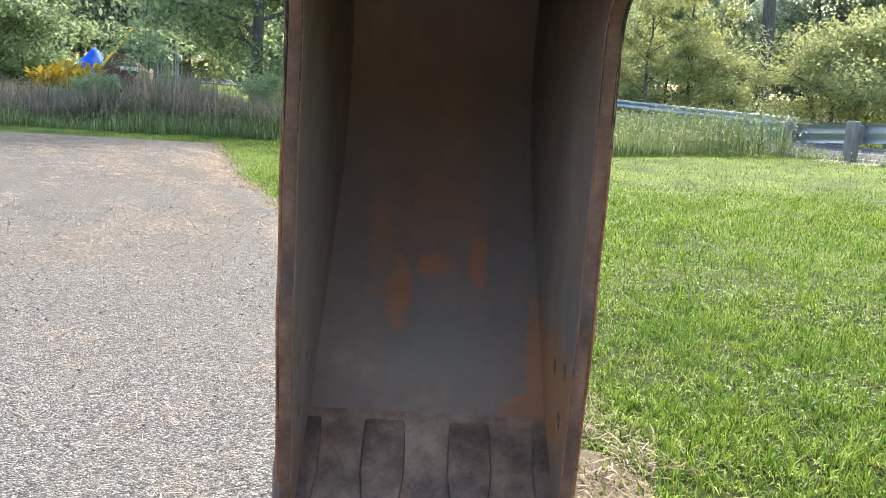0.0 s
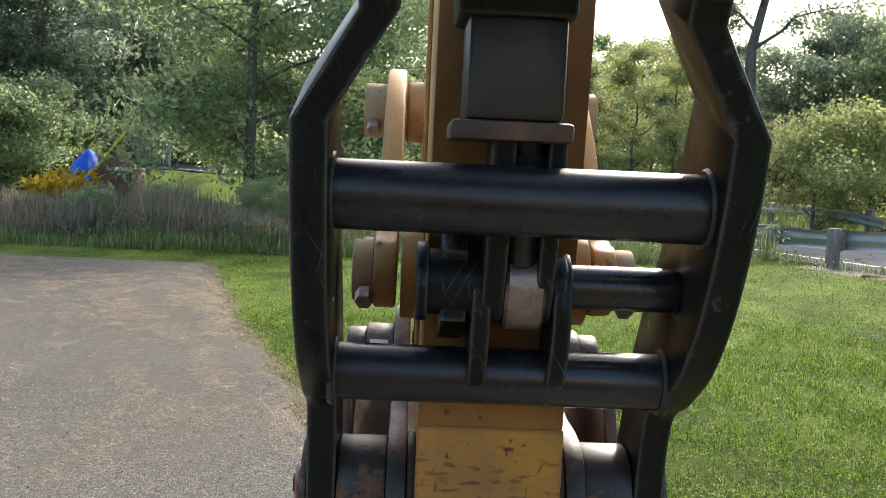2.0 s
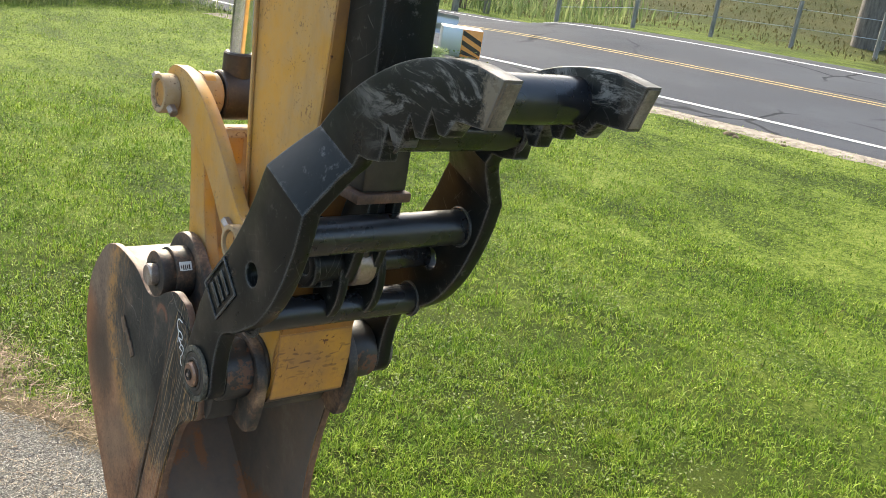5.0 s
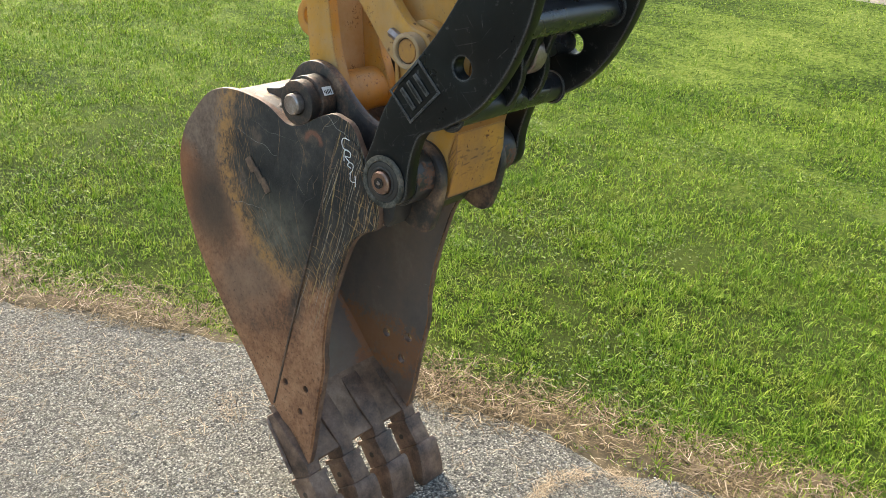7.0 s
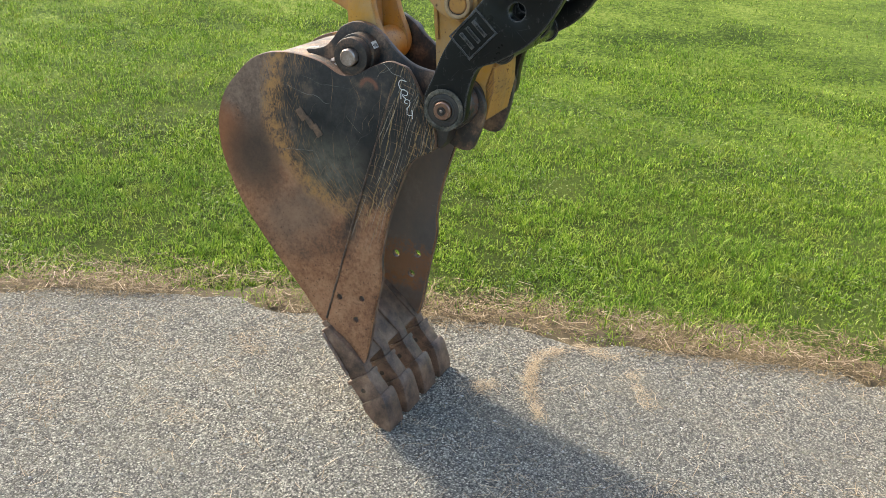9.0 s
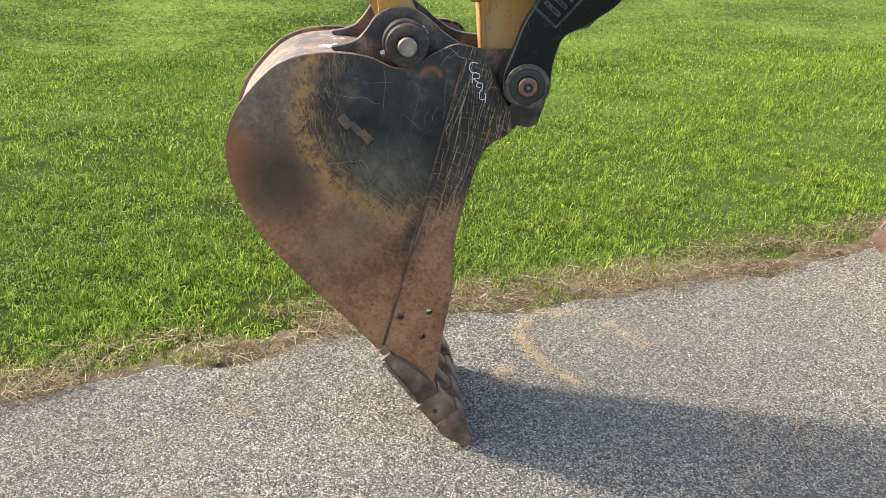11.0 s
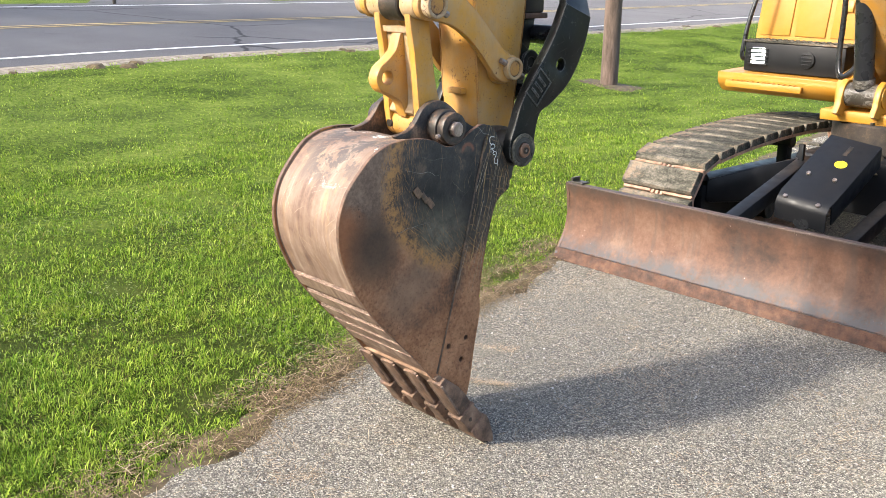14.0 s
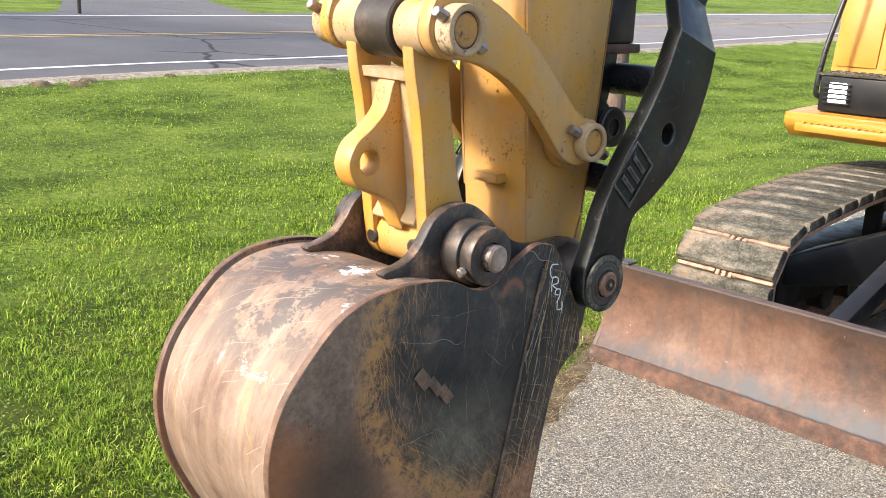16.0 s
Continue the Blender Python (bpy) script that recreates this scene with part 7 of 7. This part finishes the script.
v, f = blades(gx_, gy_, land(gx_, gy_) + gh * 0.68, 0.16 + 0.1 * rng.random(n), 0.06 + 0.05 * rng.random(n), 0.3 + 1.0 * rng.random(n))
tagged(raw("goldenrod", v, f, GOLDENROD), "yellow flowering goldenrod in the tall grass", "wild flowers", kind="stuff")


# ---- trees ----
def make_tree(name, label, seed, high, spread, trunk_r, leaf, leaves, size, start=0.25, droop=0.0, up=0.55, clump=0.55, limbs=11):
    """A tree at the world's centre: tapered trunk with limbs and a crown of many loose leaves."""
    r = random.Random(seed)
    g = np.random.default_rng(seed)
    t = empty(name, label, "tree")
    bm = bmesh.new()
    spine = [Vector((0, 0, -0.3))]
    for k in range(1, 8):
        spine.append(Vector((r.uniform(-1, 1) * 0.03 * high * k / 7, r.uniform(-1, 1) * 0.03 * high * k / 7, high * 0.92 * k / 7)))
    tube(spine, trunk_r, bm, 9, trunk_r * 0.12)
    tips = []
    for k in range(limbs):
        u = start + (0.95 - start) * (k + r.random() * 0.7) / limbs
        i = min(int(u * 7), 6)
        a = spine[i].lerp(spine[i + 1], u * 7 - i)
        ang = k * 2.4 + r.uniform(-0.5, 0.5)
        reach = spread * (math.sin(math.pi * min(1, (u - start) / (1.02 - start) * 0.75 + 0.25)) ** 0.7) * r.uniform(0.7, 1.1)
        out = Vector((math.cos(ang), math.sin(ang), 0))
        pts = [a]
        for s in range(1, 5):
            q = s / 4
            pts.append(a + out * reach * q + Vector((r.uniform(-1, 1), r.uniform(-1, 1), 0)) * 0.08 * reach + Vector((0, 0, reach * (up * q - (up * 0.4 + droop) * q * q))))
        tube(pts, trunk_r * 0.34 * (1.1 - u * 0.7), bm, 6, 0.012)
        tips += [(pts[2], 0.8), (pts[3], 1.0), (pts[4], 1.0)]
        for s in range(4):
            b = pts[1 + s % 3].lerp(pts[2 + s % 3], r.random())
            e = b + Vector((r.uniform(-1, 1), r.uniform(-1, 1), r.uniform(-0.25, 0.7) - droop)).normalized() * reach * r.uniform(0.22, 0.45)
            tube([b, b.lerp(e, 0.5) + Vector((0, 0, 0.06 * reach)), e], 0.03 * max(0.5, trunk_r * 4), bm, 5, 0.008)
            tips += [(e, 0.9), (b.lerp(e, 0.6), 0.6)]
    tips += [(spine[-1], 0.9), (spine[-2], 0.9)]
    part("trunk", bm, BARK, t, "", 60)
    c = np.array([tuple(p) for p, w in tips])
    w = np.array([w for p, w in tips])
    pick = g.choice(len(c), leaves, p=w / w.sum())
    rad = clump * (0.55 + 0.9 * g.random(len(c)))[pick]
    d = g.normal(0, 1, (leaves, 3))
    d /= np.linalg.norm(d, axis=1)[:, None]
    p = c[pick] + d * (rad * g.random(leaves) ** 0.45)[:, None] * np.array((1.15, 1.15, 0.8))
    p[:, 2] -= droop * 1.6 * g.random(leaves) ** 2 * clump * 2
    nrm = g.normal(0, 1, (leaves, 3)) + np.array((0, 0, 0.6))
    nrm /= np.linalg.norm(nrm, axis=1)[:, None]
    a = np.cross(nrm, g.normal(0, 1, (leaves, 3)))
    a /= np.linalg.norm(a, axis=1)[:, None]
    b = np.cross(nrm, a)
    s = size * (0.6 + 0.8 * g.random(leaves))[:, None]
    v = np.stack([p - a * s, p + b * s * 0.45 + nrm * s * 0.12, p + a * s, p - b * s * 0.45 + nrm * s * 0.12], 1).reshape(-1, 3)
    crown = raw("crown", v, np.arange(4 * leaves).reshape(leaves, 4), leaf, t)
    crown.data.shade_smooth()
    return t


KINDS = {
    "maple": make_tree("maple_tree", "broad green maple tree beyond the pad", 1, 12, 4.6, 0.17, LEAF_MID, 42000, 0.085, 0.09, 0.13, 0.5, 0.85, 20),
    "dark": make_tree("shade_tree", "dense dark green tree in the wood", 2, 11, 4.2, 0.24, LEAF_DARK, 22000, 0.12, 0.12, 0.05, 0.4, 0.95, 13),
    "green": make_tree("ash_tree", "green tree in the wood", 5, 11, 3.6, 0.2, LEAF_MID, 20000, 0.105, 0.16, 0.0, 0.6, 0.8, 13),
    "yellow": make_tree("birch_tree", "slender yellowing birch tree beyond the road", 3, 9, 2.6, 0.11, LEAF_YELLOW, 14000, 0.08, 0.18, 0.0, 0.8, 0.55, 12),
    "bare": make_tree("thin_tree", "tall tree with sparse leaves and bare limbs", 4, 16, 4.4, 0.34, LEAF_DARK, 9000, 0.1, 0.42, 0.1, 0.9, 0.55, 12),
    "bush": make_tree("bush", "leafy yellow-green bush beside the road", 6, 3.0, 1.9, 0.06, LEAF_YELLOW, 15000, 0.05, 0.05, 0.05, 0.7, 0.5, 10),
    "shrub": make_tree("shrub", "dark green shrub at the wood's edge", 8, 3.4, 2.2, 0.07, LEAF_MID, 15000, 0.058, 0.05, 0.1, 0.6, 0.55, 10),
}
tr = random.Random(11)
first = set()


def plant(kind, x, y, scale=1.0):
    z = float(land(x, y))
    m = Matrix.Translation((x, y, z - 0.05)) @ Matrix.Rotation(tr.uniform(0, 6.28), 4, "Z") @ Matrix.Diagonal((scale, scale, scale * tr.uniform(0.92, 1.08), 1))
    if kind in first:
        copy_thing(KINDS[kind], m).rotation_mode = "XYZ"
    else:
        first.add(kind)
        KINDS[kind].matrix_basis = m


def polar(deg, r):
    return r * math.sin(radians(deg)), -1.3 + r * math.cos(radians(deg))


placed = [("maple", -4.6, 27, 1.0), ("maple", -9.6, 24.5, 0.95), ("dark", -13.4, 52, 1.0), ("dark", -17, 46, 0.9), ("dark", -20.5, 41, 0.78), ("dark", -24, 43, 0.92), ("dark", -27.5, 44, 1.0), ("dark", -31, 42, 0.9),
          ("dark", -15, 54, 1.05), ("green", -22, 52, 1.1), ("green", -11, 52, 1.0), ("shrub", -21.5, 37, 1.3), ("shrub", -25, 36, 1.0), ("green", 2.5, 48, 0.95), ("yellow", 6.5, 44, 1.0), ("green", 9, 46, 0.62), ("yellow", 12.6, 38, 0.68), ("yellow", 10.2, 40, 0.66),
          ("yellow", 15, 42, 0.76), ("bare", 19, 44, 1.05), ("dark", 17.4, 56, 0.82), ("dark", 21.5, 52, 0.85), ("dark", 24.5, 55, 0.95), ("green", 14.5, 58, 0.75), ("green", 11, 60, 0.72), ("bush", 22.6, 31, 1.15), ("bush", 25.5, 32, 1.25), ("bush", 17, 41, 1.0),
          ("shrub", 9, 45, 0.9), ("shrub", 13.8, 43, 0.9), ("bush", 5, 46, 1.0), ("green", 28, 50, 0.95), ("bare", 31, 56, 0.9), ("dark", 34, 62, 1.0), ("green", 37, 66, 1.05), ("dark", 40.5, 68, 1.05), ("green", 44, 72, 1.0), ("dark", 47, 76, 0.9),
          ("shrub", 52, 70, 1.3), ("green", 56, 82, 0.8), ("shrub", 49, 66, 1.2), ("shrub", 36, 48, 1.2), ("shrub", 30, 42, 1.1), ("bare", 60.5, 27.5, 1.25), ("dark", 63, 60, 0.9)]
placed += [("shrub", -6, 19.5, 0.3), ("bush", -3.5, 21, 0.3), ("shrub", -1, 19, 0.24), ("shrub", 2.5, 20, 0.26), ("bush", 5, 21.5, 0.26), ("shrub", -9, 20.5, 0.28), ("shrub", -14, 20, 0.24), ("shrub", 27.5, 14.6, 0.09), ("shrub", 34.5, 12.9, 0.1), ("shrub", -18, 19, 0.22)]
for kind, deg, r, s in placed:
    plant(kind, *polar(deg, r), s)
for k in range(18):
    plant(tr.choice(("dark", "green", "green", "maple", "yellow")), *polar(72 + k * 14.2 + tr.uniform(-2, 2), tr.uniform(68, 92)), tr.uniform(0.8, 1.2))
for k in range(26):
    plant(tr.choice(("dark", "green", "dark")), *polar(-36 + k * 3.6 + tr.uniform(-1, 1), tr.uniform(70, 95)), tr.uniform(0.7, 0.9))
for k in range(34):
    plant(tr.choice(("shrub", "shrub", "bush")), *polar(-36 + k * 2.26 + tr.uniform(-0.6, 0.6), tr.uniform(50, 64) - (6 if k < 11 else 0)), tr.uniform(1.0, 1.7))

# ---- far things: loaded cart with tarp, porch steps rail, field fence ----
cx_, cy_ = -8.2, 24.6
cz_ = float(land(cx_, cy_))
cart = empty("utility_cart", "rusty utility trailer loaded with soil under a blue tarp", "trailer", (cx_, cy_, cz_))
part("cart_bed", plate([(cy_ - 0.6, cz_ + 0.5), (cy_ + 0.6, cz_ + 0.5), (cy_ + 0.75, cz_ + 1.1), (cy_ - 0.75, cz_ + 1.1)], cx_ - 0.5, cx_ + 0.95, (), 0.02), RUST_CART, cart)
part("soil_load", rod((cx_ + 0.3, cy_, cz_ + 1.08), (cx_ + 0.3, cy_, cz_ + 1.42), 0.66, seg=20, r2=0.25), DARK_SOIL, cart)
tarp = bmesh.new()
bmesh.ops.create_grid(tarp, x_segments=16, y_segments=16, size=0.62)
for v_ in tarp.verts:
    q = noise.noise(v_.co * 3.1) * 0.14
    v_.co = Vector((cx_ - 0.3 + v_.co.x * 0.55, cy_ - 0.45 + v_.co.y, cz_ + 1.5 - 0.75 * v_.co.x ** 2 - 0.6 * v_.co.y ** 2 + q - 0.35 * max(0, -v_.co.x) - 0.8 * max(0, -v_.co.y - 0.15)))
bmesh.ops.solidify(tarp, geom=list(tarp.faces), thickness=0.015)
part("tarp", tarp, BLUE_TARP, cart, "crumpled bright blue tarp")
part("shovel_handle", tube([(cx_ - 0.15, cy_ - 0.8, cz_ + 0.8), (cx_ + 0.75, cy_ - 0.4, cz_ + 2.1)], 0.035), YELLOW_PLASTIC, cart, "long yellow handle")
part("tail_board", box(cx_ + 0.55, cx_ + 0.98, cy_ - 0.82, cy_ - 0.76, cz_ + 1.02, cz_ + 1.12, 0.01, None), WHITE_PAINT, cart)
for s in (-1, 1):
    part("wheel", rod((cx_ + 0.2 , cy_ + s * 0.8, cz_ + 0.3), (cx_ + 0.2, cy_ + s * 0.95, cz_ + 0.3), 0.3, seg=24), GREASE, cart)
part("leg", box(cx_ + 0.8, cx_ + 0.86, cy_ - 0.5, cy_ - 0.44, cz_, cz_ + 0.52, 0.005), RUST_CART, cart)
hx, hy = polar(-15.6, 47)
hz = float(land(hx, hy))
sr = empty("porch_rail", "white painted stair rail among the trees", "handrail", (hx, hy, hz))
for k in range(9):
    part("baluster", box(hx + k * 0.16, hx + k * 0.16 + 0.05, hy, hy + 0.05, hz + 0.1, hz + 1.75 - k * 0.075, 0.005), WHITE_PAINT, sr)
part("top_rail", tube([(hx - 0.1, hy, hz + 1.8), (hx + 1.4, hy, hz + 1.1)], 0.05), WHITE_PAINT, sr)
part("end_post", box(hx + 1.36, hx + 1.46, hy - 0.02, hy + 0.08, hz, hz + 1.25, 0.006), WHITE_PAINT, sr)
fn = empty("field_fence", "grey wooden fence posts with thin wire beyond the road", "fence", (20, 17, float(land(20, 17))))
posts = [polar(d_, 24.5 + 0.1 * k) for k, d_ in enumerate((43, 47.5, 52, 56.5, 61, 66))]
for x_, y_ in posts:
    z_ = float(land(x_, y_))
    part("fence_post", rod((x_, y_, z_ - 0.2), (x_, y_, z_ + 1.15), 0.06, seg=10), POST_WOOD, fn)
for h_ in (0.5, 0.95):
    part("fence_wire", tube([(x_, y_, float(land(x_, y_)) + h_) for x_, y_ in posts], 0.008, seg=5), GALV, fn)

gate = empty("paddock_rails", "weathered wooden posts with a rail beyond the road", "fence", (14.6, 19.3, float(land(14.6, 19.3))))
ends = ((13.6, 19.0), (15.75, 19.6), (17.2, 20.0))
for x_, y_ in ends:
    z_ = float(land(x_, y_))
    part("fence_post", box(x_ - 0.07, x_ + 0.07, y_ - 0.07, y_ + 0.07, z_ - 0.1, z_ + 0.95, 0.012), POST_WOOD, gate)
for h_ in (0.4, 0.82):
    part("rail", tube([(x_, y_ - 0.09, float(land(x_, y_)) + h_) for x_, y_ in ends], 0.045, seg=8), POST_WOOD, gate)
post_z = float(land(20.6, -8.1))
marker = empty("marker_post", "thin black post in the grass by the side road", "post", (20.6, -8.1, post_z))
part("shaft", rod((20.6, -8.1, post_z - 0.1), (20.6, -8.1, post_z + 1.1), 0.045, seg=10), GREASE, marker)
